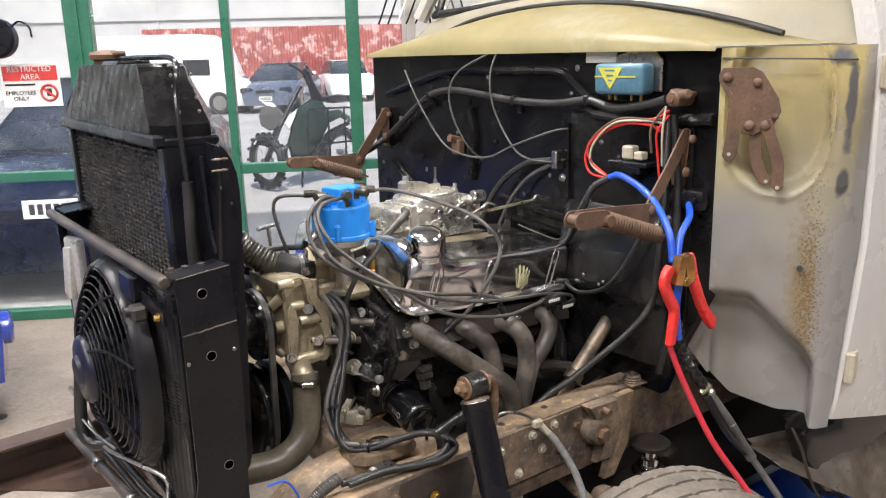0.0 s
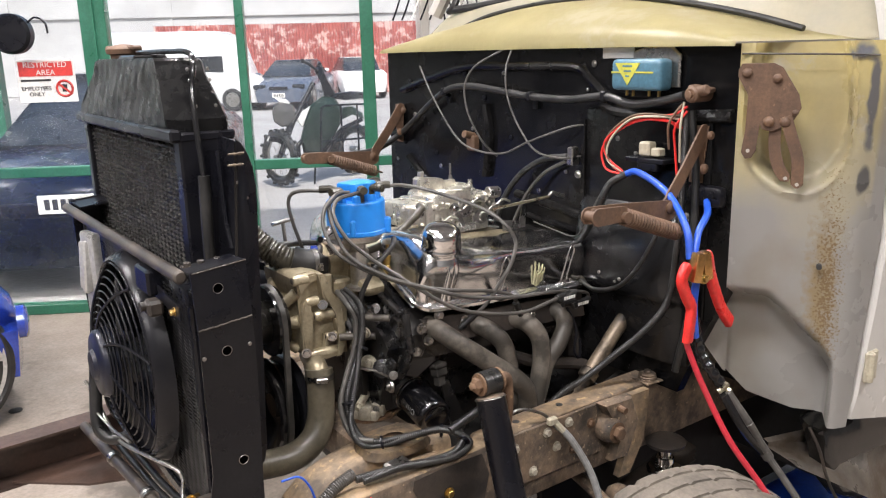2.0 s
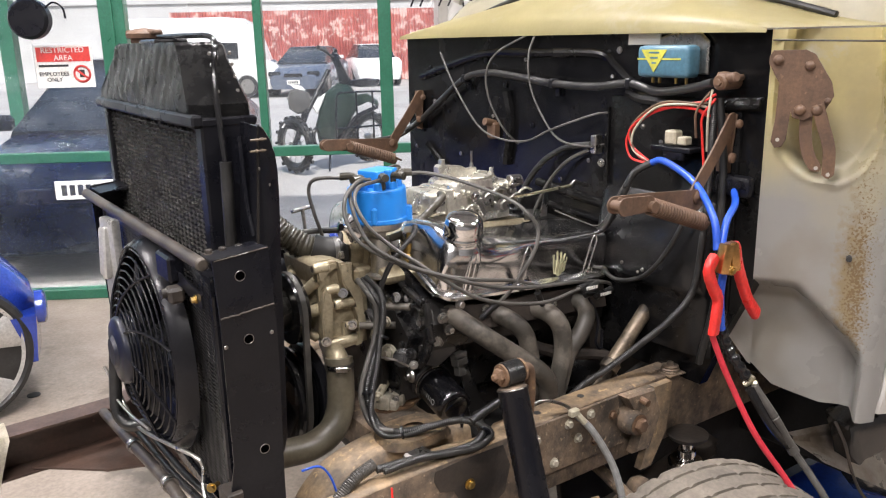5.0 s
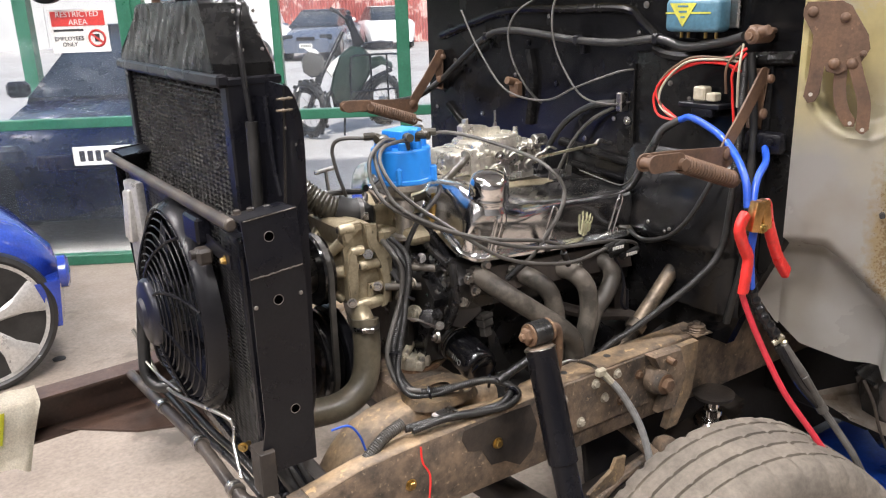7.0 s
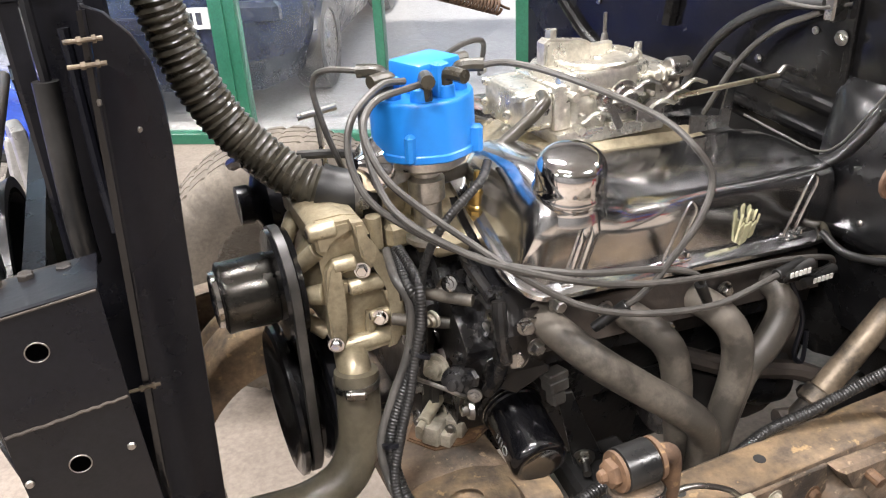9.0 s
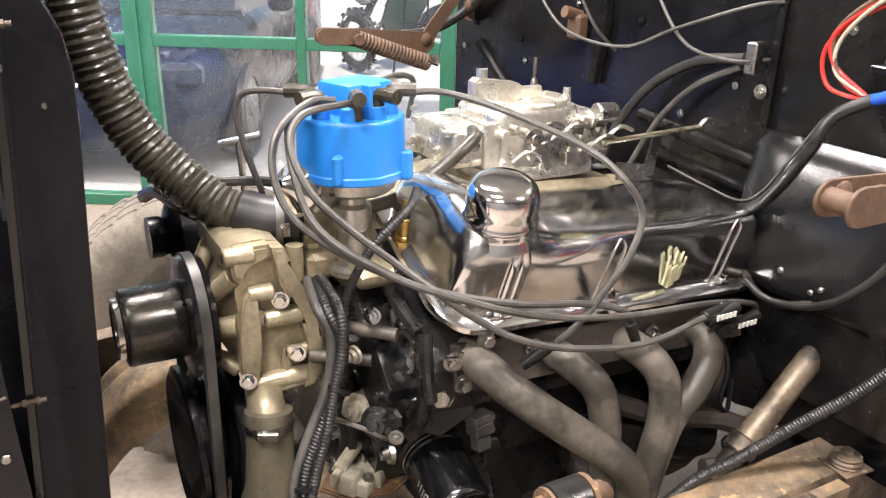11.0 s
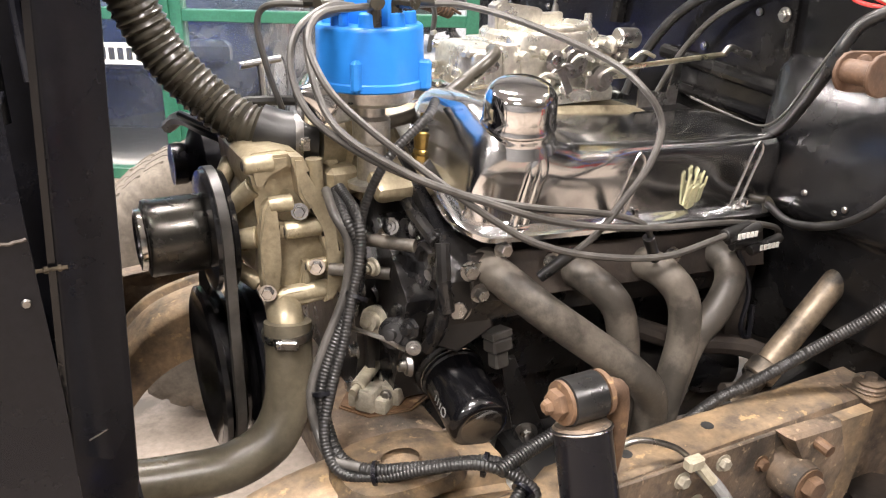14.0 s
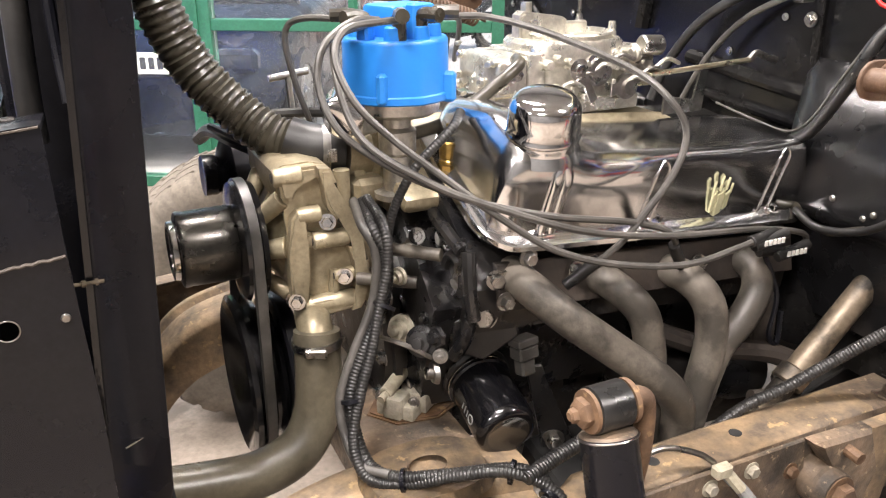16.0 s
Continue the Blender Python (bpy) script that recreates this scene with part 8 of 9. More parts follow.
# ---- hood hinges ----
def hood_hinge(sy, mirror):
    """A pressed two-arm hinge with a coil spring, bolted to the bulkhead."""
    h = thing("hood_hinge", "rusty bonnet hinge arm with coil spring on the bulkhead", "hinge", (1.18, sy, 1.25), group="hinges of the removed bonnet")
    y = sy
    def bar(bm, pts, yy, t):
        """A flat bar with round ends through (x, z, half width) points."""
        lf, rg = [], []
        for k, (x, z, w) in enumerate(pts):
            p, q = pts[max(k - 1, 0)], pts[min(k + 1, len(pts) - 1)]
            d = Vector((q[0] - p[0], q[1] - p[1])).normalized()
            lf.append((x - d.y * w, yy, z + d.x * w))
            rg.append((x + d.y * w, yy, z - d.x * w))

        def cap_(x, z, w, d0):
            return [(x + w * math.cos(d0 + math.pi * (k / 6 - 0.5)), yy, z + w * math.sin(d0 + math.pi * (k / 6 - 0.5))) for k in range(1, 6)]
        d1 = math.atan2(pts[-1][1] - pts[-2][1], pts[-1][0] - pts[-2][0])
        d0 = math.atan2(pts[0][1] - pts[1][1], pts[0][0] - pts[1][0])
        prism(bm, rg + cap_(*pts[-1], d1) + lf[::-1] + cap_(*pts[0], d0), (0, t, 0), 0.0008)
    bm = bm_new()
    bar(bm, [(1.178, 1.392, 0.018), (1.12, 1.315, 0.016), (1.075, 1.262, 0.016), (1.045, 1.215, 0.019)], y, mirror * 0.005)
    prism(bm, [(1.19, y - mirror * 0.004, 1.405), (1.19, y + mirror * 0.05, 1.405), (1.19, y + mirror * 0.045, 1.27), (1.19, y + mirror * 0.01, 1.27)], (-0.004, 0, 0), 0.001)
    prism(bm, [(1.19, y + mirror * 0.006, 1.405), (1.15, y + mirror * 0.006, 1.37), (1.17, y + mirror * 0.006, 1.28), (1.19, y + mirror * 0.006, 1.27)], (0, mirror * 0.004, 0), 0.001)
    base = part("bracket", bm, M_RUSTDARK, h)
    bm = bm_new()
    y2 = y - mirror * 0.012
    bar(bm, [(1.045, 1.228, 0.024), (0.95, 1.238, 0.021), (0.86, 1.246, 0.02), (0.785, 1.252, 0.018)], y2, -mirror * 0.004)
    bar(bm, [(0.85, 1.252, 0.017), (0.78, 1.254, 0.019)], y2 - mirror * 0.036, -mirror * 0.004)
    cyl(bm, (0.782, y2, 1.253), (0.782, y2 - mirror * 0.036, 1.253), 0.011, seg=14)
    part("arm", bm, M_RUSTDARK, h)
    bm = bm_new()
    a, b = Vector((0.86, y2 - mirror * 0.03, 1.245)), Vector((1.035, y2 - mirror * 0.03, 1.185))
    n, turns = 200, 20
    pts = []
    d, e1, e2 = frame_of(b - a)
    for i in range(n + 1):
        f = i / n
        w = 2 * math.pi * turns * f
        pts.append(a.lerp(b, f) + (e1 * math.cos(w) + e2 * math.sin(w)) * 0.0165)
    tube(bm, pts, 0.0036, 6, smooth=False)
    part("coil_spring", bm, M_RUSTDARK, h, "brown coil spring", smooth=60)
    bm = bm_new()
    tube(bm, [b + Vector((-0.01, 0, 0.014)), b + Vector((0.012, 0, 0.0)), b + Vector((0.03, mirror * 0.004, -0.008))], 0.0036, 6)
    part("spring_hook", bm, M_RUSTDARK, h)
    bm = bm_new()
    cyl(bm, a + Vector((-0.004, -mirror * 0.02, 0)), a + Vector((-0.004, mirror * 0.035, 0)), 0.012, seg=12)
    part("spring_pin", bm, M_RUSTDARK, h)
    for x, z, r in ((1.045, 1.235, 0.014), (0.80, 1.255, 0.012), (1.178, 1.385, 0.010), (1.16, 1.31, 0.012)):
        bm = bm_new()
        lathe(bm, (x, y2 - mirror * 0.002, z), (0, -mirror, 0), [(0, r), (0.005, r), (0.009, r * 0.5)], 14)
        part("pivot", bm, M_RUSTDARK, h)
    return h


hood_hinge(-0.63, 1)
hood_hinge(0.655, 1)

# spare hinge plate bolted on the cowl side
pl = thing("hinge_plate", "rusty brown hinge plate with two hanging links on the cowl", "hinge", (1.25, -0.77, 1.4))
u, nn = Vector((0.51, -0.86, 0)).normalized(), Vector((-0.86, -0.51, 0)).normalized()
P0 = Vector((1.197, -0.718, 0)) + nn * 0.006


def on_cowl(a, z, o=0.0):
    return P0 + u * a + nn * o + Vector((0, 0, z))


bm = bm_new()
prism(bm, [on_cowl(a, z) for a, z in ((-0.018, 1.533), (-0.011, 1.545), (0.053, 1.546), (0.072, 1.536), (0.108, 1.478), (0.114, 1.450), (0.101, 1.424), (0.087, 1.415), (0.059, 1.398), (0.036, 1.404), (0.033, 1.418), (0.031, 1.414), (0.028, 1.357), (0.02, 1.341), (0.006, 1.338), (-0.003, 1.352), (0.003, 1.402), (0.006, 1.477), (-0.011, 1.505), (-0.018, 1.517))], nn * 0.004, 0.001)
pp = part("plate", bm, M_RUSTDARK, pl)
bm = bm_new()
lathe(bm, on_cowl(0.011, 1.356, 0.0035), nn, [(0, 0.0042), (0.001, 0.0042)], 12)
part("link_hole", bm, M_CABGREY, pp)
for pts, o, w in (([(0.084, 1.432), (0.098, 1.39), (0.114, 1.34), (0.1165, 1.285)], 0.005, 0.0125), ([(0.064, 1.41), (0.066, 1.36), (0.077, 1.32), (0.092, 1.296)], -0.008, 0.0125)):
    bm = bm_new()
    path = spline([(a, z, 0) for a, z in pts], 5)
    lft, rgt = [], []
    for i, p in enumerate(path):
        d = (path[min(i + 1, len(path) - 1)] - path[max(i - 1, 0)]).normalized()
        lft.append(on_cowl(p.x - d.y * w, p.y + d.x * w, o))
        rgt.append(on_cowl(p.x + d.y * w, p.y - d.x * w, o))
    e = path[-1] + (path[-1] - path[-2]).normalized() * w * 0.7
    prism(bm, lft + [on_cowl(e.x + 0.003, e.y, o), on_cowl(e.x - 0.003, e.y, o)] + rgt[::-1], nn * 0.004, 0.001)
    lk = part("link", bm, M_RUSTDARK, pl)
    bm = bm_new()
    lathe(bm, on_cowl(path[-1].x, path[-1].y, o + 0.0035), nn, [(0, 0.0042), (0.001, 0.0042)], 12)
    part("link_hole", bm, M_CABGREY, lk)
for a, z, r in ((0.0, 1.525, 0.011), (0.062, 1.513, 0.010), (0.05, 1.42, 0.012), (0.084, 1.42, 0.012), (0.1025, 1.44, 0.007)):
    bm = bm_new()
    lathe(bm, on_cowl(a, z, 0.004), nn, [(0, r), (0.005, r * 0.95), (0.009, r * 0.6), (0.010, 0)], 18)
    part("pivot", bm, M_RUSTDARK, pl, smooth=50)

# ---- electrics on the bulkhead ----
reg = thing("regulator_box", "blue regulator box with yellow label on the bulkhead", "control box", (1.18, -0.45, 1.5))
bm = bm_new()
box(bm, (1.165, -0.448, 1.52), (0.05, 0.155, 0.075), 0.012, None, 3)
rb_ = part("cover", bm, M_BOXBLUE, reg, smooth=50)
bm = bm_new()
prism(bm, [(1.197, -0.40, 1.49), (1.197, -0.545, 1.49), (1.197, -0.545, 1.565), (1.197, -0.52, 1.585), (1.197, -0.44, 1.585), (1.197, -0.40, 1.575)], (-0.012, 0, 0), 0.004)
part("base_plate", bm, M_STEEL, reg)
bm = bm_new()
prism(bm, [(1.1395, -0.387, 1.548), (1.1395, -0.465, 1.548), (1.1395, -0.427, 1.495)], (-0.0015, 0, 0))
prism(bm, [(1.1395, -0.375, 1.528), (1.1395, -0.505, 1.528), (1.1395, -0.505, 1.524), (1.1395, -0.375, 1.524)], (-0.001, 0, 0))
lb = part("label", bm, M_YEL, rb_, "yellow triangular label")
bm = bm_new()
for k, w in enumerate((0.03, 0.022, 0.012)):
    box(bm, (1.1375, -0.427, 1.541 - 0.012 * k), (0.001, w, 0.004))
part("text_bar", bm, M_BOXBLUE, lb)
for y in (-0.40, -0.42, -0.47, -0.50):
    bm = bm_new()
    cyl(bm, (1.17, y, 1.484), (1.17, y, 1.468), 0.004, seg=8)
    part("terminal", bm, M_BRASS, reg)
bm = bm_new()
box(bm, (1.196, -0.345, 1.571), (0.004, 0.105, 0.026), 0.001)
solid("data_plate", bm, M_CABWHITE, "blank pale paper data plate on the bulkhead", "plate")
rel = thing("relay", "pale relay on a black bracket", "relay", (1.18, -0.48, 1.34))
bm = bm_new()
box(bm, (1.165, -0.475, 1.342), (0.03, 0.034, 0.034), 0.004)
box(bm, (1.165, -0.508, 1.336), (0.026, 0.026, 0.02), 0.003)
part("relay_body", bm, M_CREAM, rel)
bm = bm_new()
box(bm, (1.17, -0.48, 1.315), (0.05, 0.12, 0.012), 0.002)
box(bm, (1.165, -0.49, 1.30), (0.04, 0.06, 0.02), 0.003)
part("bracket", bm, M_BLACK, rel)
bm = bm_new()
cyl(bm, (1.195, -0.62, 1.478), (1.13, -0.62, 1.478), 0.018, seg=24, bev=0.004)
cyl(bm, (1.15, -0.60, 1.478), (1.145, -0.655, 1.49), 0.012, seg=16, bev=0.003)
box(bm, (1.165, -0.625, 1.49), (0.05, 0.05, 0.012), 0.003, turn(10, 0, 20))
bolt(bm, (1.13, -0.62, 1.478), (-1, 0, 0), 0.009, 0.006)
solid("wiper_motor", bm, M_RUSTDARK, "small rusty round motor on the bulkhead", "motor")
bm = bm_new()
box(bm, (1.178, -0.645, 1.245), (0.03, 0.095, 0.05), 0.012, None, 2)
bolt(bm, (1.163, -0.62, 1.25), (-1, 0, 0), 0.008, 0.008)
bolt(bm, (1.163, -0.67, 1.25), (-1, 0, 0), 0.008, 0.008)
solid("terminal_block", bm, M_BLACK, "black terminal block on the bulkhead", "terminal block")
loom("main_harness", "taped black main harness across the bulkhead", [(1.0, 0.70, 1.24), (1.10, 0.70, 1.25), (1.165, 0.65, 1.30), (1.17, 0.552, 1.36), (1.17, 0.378, 1.457), (1.17, 0.255, 1.478), (1.17, 0.1, 1.468), (1.17, -0.039, 1.455), (1.17, -0.2, 1.452), (1.17, -0.324, 1.464), (1.165, -0.42, 1.448), (1.16, -0.526, 1.461), (1.15, -0.591, 1.476)], 0.0105, M_RUBBER, False)
for y, z in ((0.378, 1.457), (-0.039, 1.455), (-0.324, 1.464)):
    bm = bm_new()
    box(bm, (1.172, y, z), (0.027, 0.02, 0.027), 0.004)
    box(bm, (1.19, y, z - 0.022), (0.006, 0.016, 0.03), 0.001)
    solid("harness_clip", bm, M_BLACK, "black harness clip on the bulkhead", "clip", group="harness clips")
for i, (pts, m_) in enumerate((
        ([(1.15, -0.60, 1.45), (1.14, -0.562, 1.43), (1.13, -0.467, 1.42), (1.12, -0.39, 1.37), (1.12, -0.385, 1.32), (1.12, -0.44, 1.285)], M_RED),
        ([(1.15, -0.59, 1.40), (1.14, -0.55, 1.415), (1.13, -0.45, 1.41), (1.115, -0.38, 1.355), (1.12, -0.40, 1.30), (1.12, -0.45, 1.28)], M_RED),
        ([(1.15, -0.58, 1.40), (1.14, -0.53, 1.42), (1.13, -0.44, 1.40), (1.12, -0.372, 1.345), (1.12, -0.38, 1.29), (1.12, -0.44, 1.278)], M_RED),
        ([(1.15, -0.585, 1.42), (1.135, -0.54, 1.425), (1.125, -0.455, 1.415), (1.118, -0.395, 1.36), (1.118, -0.39, 1.31), (1.12, -0.445, 1.282)], M_CREAM),
        ([(1.15, -0.595, 1.43), (1.138, -0.555, 1.428), (1.128, -0.46, 1.424), (1.117, -0.385, 1.366), (1.119, -0.395, 1.308), (1.12, -0.448, 1.28)], M_RUSTDARK),
        ([(1.15, -0.60, 1.44), (1.14, -0.575, 1.40), (1.15, -0.57, 1.35), (1.155, -0.58, 1.25)], M_RED),
        ([(1.15, -0.59, 1.46), (1.14, -0.59, 1.40), (1.15, -0.585, 1.32)], M_CREAM),
        ([(1.15, -0.585, 1.455), (1.13, -0.565, 1.41), (1.14, -0.56, 1.35)], M_RUSTDARK))):
    loom("loose_wire", "thin loose coloured wire by the relay", pts, 0.003, m_, False, "wire")
# whips of thin cable hanging in front of the bulkhead
loom("control_cable", "thin pale control cable hanging over the bulkhead", [(1.12, 0.442, 1.54), (1.1, 0.344, 1.444), (1.1, 0.228, 1.33), (1.09, 0.12, 1.297), (1.1, 0.0, 1.295), (1.11, -0.10, 1.335), (1.15, -0.21, 1.378), (1.19, -0.24, 1.385)], 0.003, M_LEAD, False)
loom("control_cable", "thin grey cable hanging down the bulkhead", [(1.18, 0.08, 1.59), (1.12, 0.15, 1.54), (1.1, 0.177, 1.48), (1.1, 0.16, 1.40), (1.12, 0.12, 1.32), (1.17, 0.11, 1.27)], 0.003, M_LEAD, False)
loom("control_cable", "thin grey cable looped to a gland", [(1.18, 0.05, 1.59), (1.13, 0.02, 1.53), (1.12, 0.0, 1.45), (1.12, -0.05, 1.37), (1.12, -0.12, 1.31), (1.14, -0.2, 1.296), (1.19, -0.23, 1.30)], 0.003, M_LEAD, False)
loom("heater_hose", "dark hose running up to the bulkhead", [(1.13, 0.07, 1.08), (1.15, 0.055, 1.15), (1.165, 0.0, 1.225), (1.165, -0.10, 1.28), (1.165, -0.2, 1.298)], 0.009, M_RUBBER, False, "hose")
loom("brake_pipe", "thin black pipe up the bulkhead", [(1.15, 0.02, 1.07), (1.165, -0.03, 1.17), (1.17, -0.10, 1.24), (1.17, -0.19, 1.285)], 0.0055, M_LEAD, False, "pipe")
bm = bm_new()
box(bm, (1.17, -0.215, 1.30), (0.03, 0.02, 0.05), 0.003)
bolt(bm, (1.18, -0.225, 1.25), (-1, 0, 0), 0.008, 0.008)
solid("pipe_gland", bm, M_STEEL, "small steel pipe gland", "gland")
bm = bm_new()
box(bm, (1.185, 0.25, 1.30), (0.03, 0.04, 0.05), 0.006)
cyl(bm, (1.19, 0.25, 1.32), (1.15, 0.25, 1.33), 0.012, seg=12)
solid("rusty_valve", bm, M_RUSTDARK, "small rusty valve on the bulkhead", "valve")
loom("ground_strap", "thin bare wire over the rocker cover's end", [(1.13, -0.10, 1.105), (1.145, -0.18, 1.088), (1.14, -0.25, 1.086), (1.115, -0.31, 1.12), (1.09, -0.37, 1.19), (1.10, -0.40, 1.25)], 0.002, M_LEAD, False)
loom("battery_cable", "thick black cable behind the engine", [(1.12, -0.20, 1.07), (1.128, -0.26, 1.075), (1.115, -0.31, 1.10), (1.09, -0.365, 1.155), (1.085, -0.40, 1.21), (1.10, -0.415, 1.255), (1.12, -0.45, 1.282)], 0.0095, M_RUBBER, False)
loom("battery_cable", "black cable behind the engine", [(1.10, -0.32, 0.985), (1.10, -0.37, 0.97), (1.10, -0.45, 0.995), (1.09, -0.52, 1.06), (1.11, -0.56, 1.15), (1.15, -0.58, 1.25)], 0.006, M_RUBBER, False)
loom("battery_cable", "dirty brown cable beside the head", [(1.14, -0.28, 0.985), (1.11, -0.33, 0.972), (1.105, -0.38, 0.968), (1.115, -0.43, 0.985)], 0.006, M_HOSE, False)
# ---- jump leads ----
jl = thing("jump_leads", "red and black jump leads clipped to blue cables", "jump leads", (1.02, -0.73, 1.05))
bm = bm_new()
tube(bm, [(1.12, -0.45, 1.282), (1.106, -0.50, 1.292), (1.066, -0.62, 1.262), (1.034, -0.70, 1.20), (1.02, -0.725, 1.135)], 0.0082, 12)
part("blue_cable", bm, M_BLUE, jl, "blue battery cable")
bm = bm_new()
tube(bm, [(1.165, -0.655, 1.235), (1.12, -0.69, 1.215), (1.065, -0.71, 1.185), (1.03, -0.728, 1.13)], 0.008, 12)
part("blue_cable", bm, M_BLUE, jl, "blue battery cable")
for pts in ([(0.984, -0.747, 1.132, 0.012), (0.972, -0.748, 1.120, 0.017), (0.966, -0.748, 1.10, 0.0175), (0.985, -0.748, 1.062, 0.0145), (1.002, -0.748, 1.035, 0.016), (0.998, -0.75, 1.0, 0.0175), (0.992, -0.75, 0.958, 0.0165)], [(1.044, -0.747, 1.148, 0.012), (1.052, -0.748, 1.135, 0.017), (1.062, -0.748, 1.10, 0.0185), (1.078, -0.75, 1.062, 0.017), (1.105, -0.75, 1.015, 0.015), (1.128, -0.75, 0.987, 0.0155), (1.142, -0.75, 0.972, 0.0155)]):
    bm = bm_new()
    secs = []
    path = spline([q[:3] for q in pts], 6)
    for i, p in enumerate(path):
        f = i / 6
        k = min(int(f), len(pts) - 2)
        w = pts[k][3] + (pts[k + 1][3] - pts[k][3]) * (f - k)
        h = 0.0095 + 0.0006 * math.sin(i * 2.4)
        d = (path[min(i + 1, len(path) - 1)] - path[max(i - 1, 0)]).normalized()
        s_ = d.cross(Vector((0.3, -0.9, 0.1))).normalized()
        t_ = s_.cross(d)
        secs.append([p + s_ * w * math.copysign(abs(math.cos(a)) ** 0.6, math.cos(a)) + t_ * h * math.copysign(abs(math.sin(a)) ** 0.6, math.sin(a)) for a in [2 * math.pi * k / 16 + 0.01 for k in range(16)]])
    loft(bm, secs)
    part("clamp_handle", bm, M_RED, jl, "red clamp handle", smooth=60)
for x, z, tilt in ((1.005, 1.125, 10), (1.034, 1.125, -10)):
    bm = bm_new()
    box(bm, (x, -0.754, z), (0.022, 0.026, 0.064), 0.004, turn(0, tilt, -15), 2)
    part("jaw", bm, M_COPPER, jl, "copper jaw")
bm = bm_new()
for k in range(5):
    ring(bm, (1.02, -0.766 + 0.006 * k, 1.098), (0.1, 1, 0.1), 0.0085, 0.002, 18, 6)
cyl(bm, (1.02, -0.772, 1.098), (1.021, -0.735, 1.098), 0.0055, seg=12)
part("jaw_spring", bm, M_BRASS, jl, "coiled brass jaw spring")
bm = bm_new()
tube(bm, [(1.024, -0.742, 1.09), (1.018, -0.742, 1.04), (1.022, -0.744, 0.99), (1.032, -0.745, 0.945)], 0.0085, 12)
part("blue_cable", bm, M_BLUE, jl, "blue battery cable")
bm = bm_new()
tube(bm, [(0.985, -0.75, 0.97), (0.992, -0.755, 0.94), (1.006, -0.785, 0.865), (1.02, -0.85, 0.756), (1.045, -0.92, 0.665), (1.06, -0.98, 0.58), (1.06, -1.05, 0.42), (1.05, -1.10, 0.2), (1.1, -1.12, 0.02)], 0.0068, 12)
part("red_cable", bm, M_REDCABLE, jl, "red jump cable")
bm = bm_new()
tube(bm, [(1.03, -0.735, 1.0), (1.033, -0.745, 0.945), (1.043, -0.752, 0.915), (1.052, -0.77, 0.885), (1.072, -0.785, 0.85)], 0.0125, 12, wave=0.002, wave_len=0.022)
tube(bm, [(1.068, -0.797, 0.83), (1.10, -0.832, 0.75), (1.145, -0.855, 0.69)], 0.011, 10)
part("black_clamp", bm, M_BLACKGLOSS, jl, "black taped clamp")
bm = bm_new()
box(bm, (1.074, -0.79, 0.842), (0.016, 0.014, 0.03), 0.003, turn(20, 30, 0))
box(bm, (1.092, -0.795, 0.826), (0.012, 0.012, 0.04), 0.003, turn(20, -40, 0))
part("clamp_jaw", bm, M_PALEROD, jl, "plated clamp jaw")
bm = bm_new()
cyl(bm, (1.076, -0.802, 0.836), (1.106, -0.838, 0.765), 0.0085, 0.0105, 12, 0.002)
cyl(bm, (1.106, -0.838, 0.765), (1.145, -0.862, 0.692), 0.0105, 0.009, 12, 0.002)
cyl(bm, (1.145, -0.85, 0.70), (1.158, -0.865, 0.67), 0.0125, seg=14, bev=0.003)
part("clamp_handle", bm, M_LEAD, jl, "grey clamp handle")
bm = bm_new()
tube(bm, [(1.152, -0.858, 0.684), (1.162, -0.90, 0.635), (1.167, -0.95, 0.575), (1.16, -1.02, 0.46), (1.16, -1.08, 0.2), (1.2, -1.1, 0.02)], 0.008, 10)
part("grey_cable", bm, M_LEAD, jl, "grey jump cable")

# ---- floor clutter by the truck ----
stand = thing("bottle_jack", "bright steel bottle jack on a blue base under the rail", "jack", (1.15, -0.5, 0.0))
bm = bm_new()
cyl(bm, (1.19, -0.55, 0.06), (1.19, -0.55, 0.505), 0.046, seg=28, bev=0.005)
cyl(bm, (1.19, -0.55, 0.505), (1.19, -0.55, 0.535), 0.024, seg=20, bev=0.003)
cyl(bm, (1.19, -0.55, 0.535), (1.19, -0.55, 0.57), 0.016, seg=16)
part("cylinder", bm, M_CHROMEWORN, stand)
bm = bm_new()
lathe(bm, (1.19, -0.55, 0.565), (0, 0, 1), [(0, 0.02), (0.004, 0.050), (0.014, 0.053), (0.016, 0.045)], 28)
part("saddle", bm, M_RAILBLACK, stand)
bm = bm_new()
box(bm, (1.19, -0.56, 0.2), (0.17, 0.17, 0.36), 0.03, None, 2)
part("jack_base", bm, M_BLUE, stand, "blue painted jack body")
bm = bm_new()
box(bm, (1.93, -0.62, 0.09), (0.32, 0.34, 0.18), 0.03, None, 2)
solid("blue_crate", bm, M_BLUE, "blue plastic crate on the floor below the cab", "crate")
# navy sheet added over the lit floor, its colour gives the shade below the cab
bm = bm_new()
rng = random.Random(8)
edge = [(1.30, -0.95), (1.75, -0.93), (2.3, -0.95), (2.62, -0.9), (2.6, -0.5), (2.62, -0.2), (2.0, -0.18), (1.35, -0.2), (1.28, -0.55)]
prism(bm, [(x + rng.uniform(-0.02, 0.02), y + rng.uniform(-0.02, 0.02), 0.002) for x, y in edge], (0, 0, 0.006), 0.002)
solid("ground_sheet", bm, M_NAVY, "dark navy sheet added on the floor for the shade under the cab", "ground sheet")
bm = bm_new()
secs = []
rng = random.Random(31)
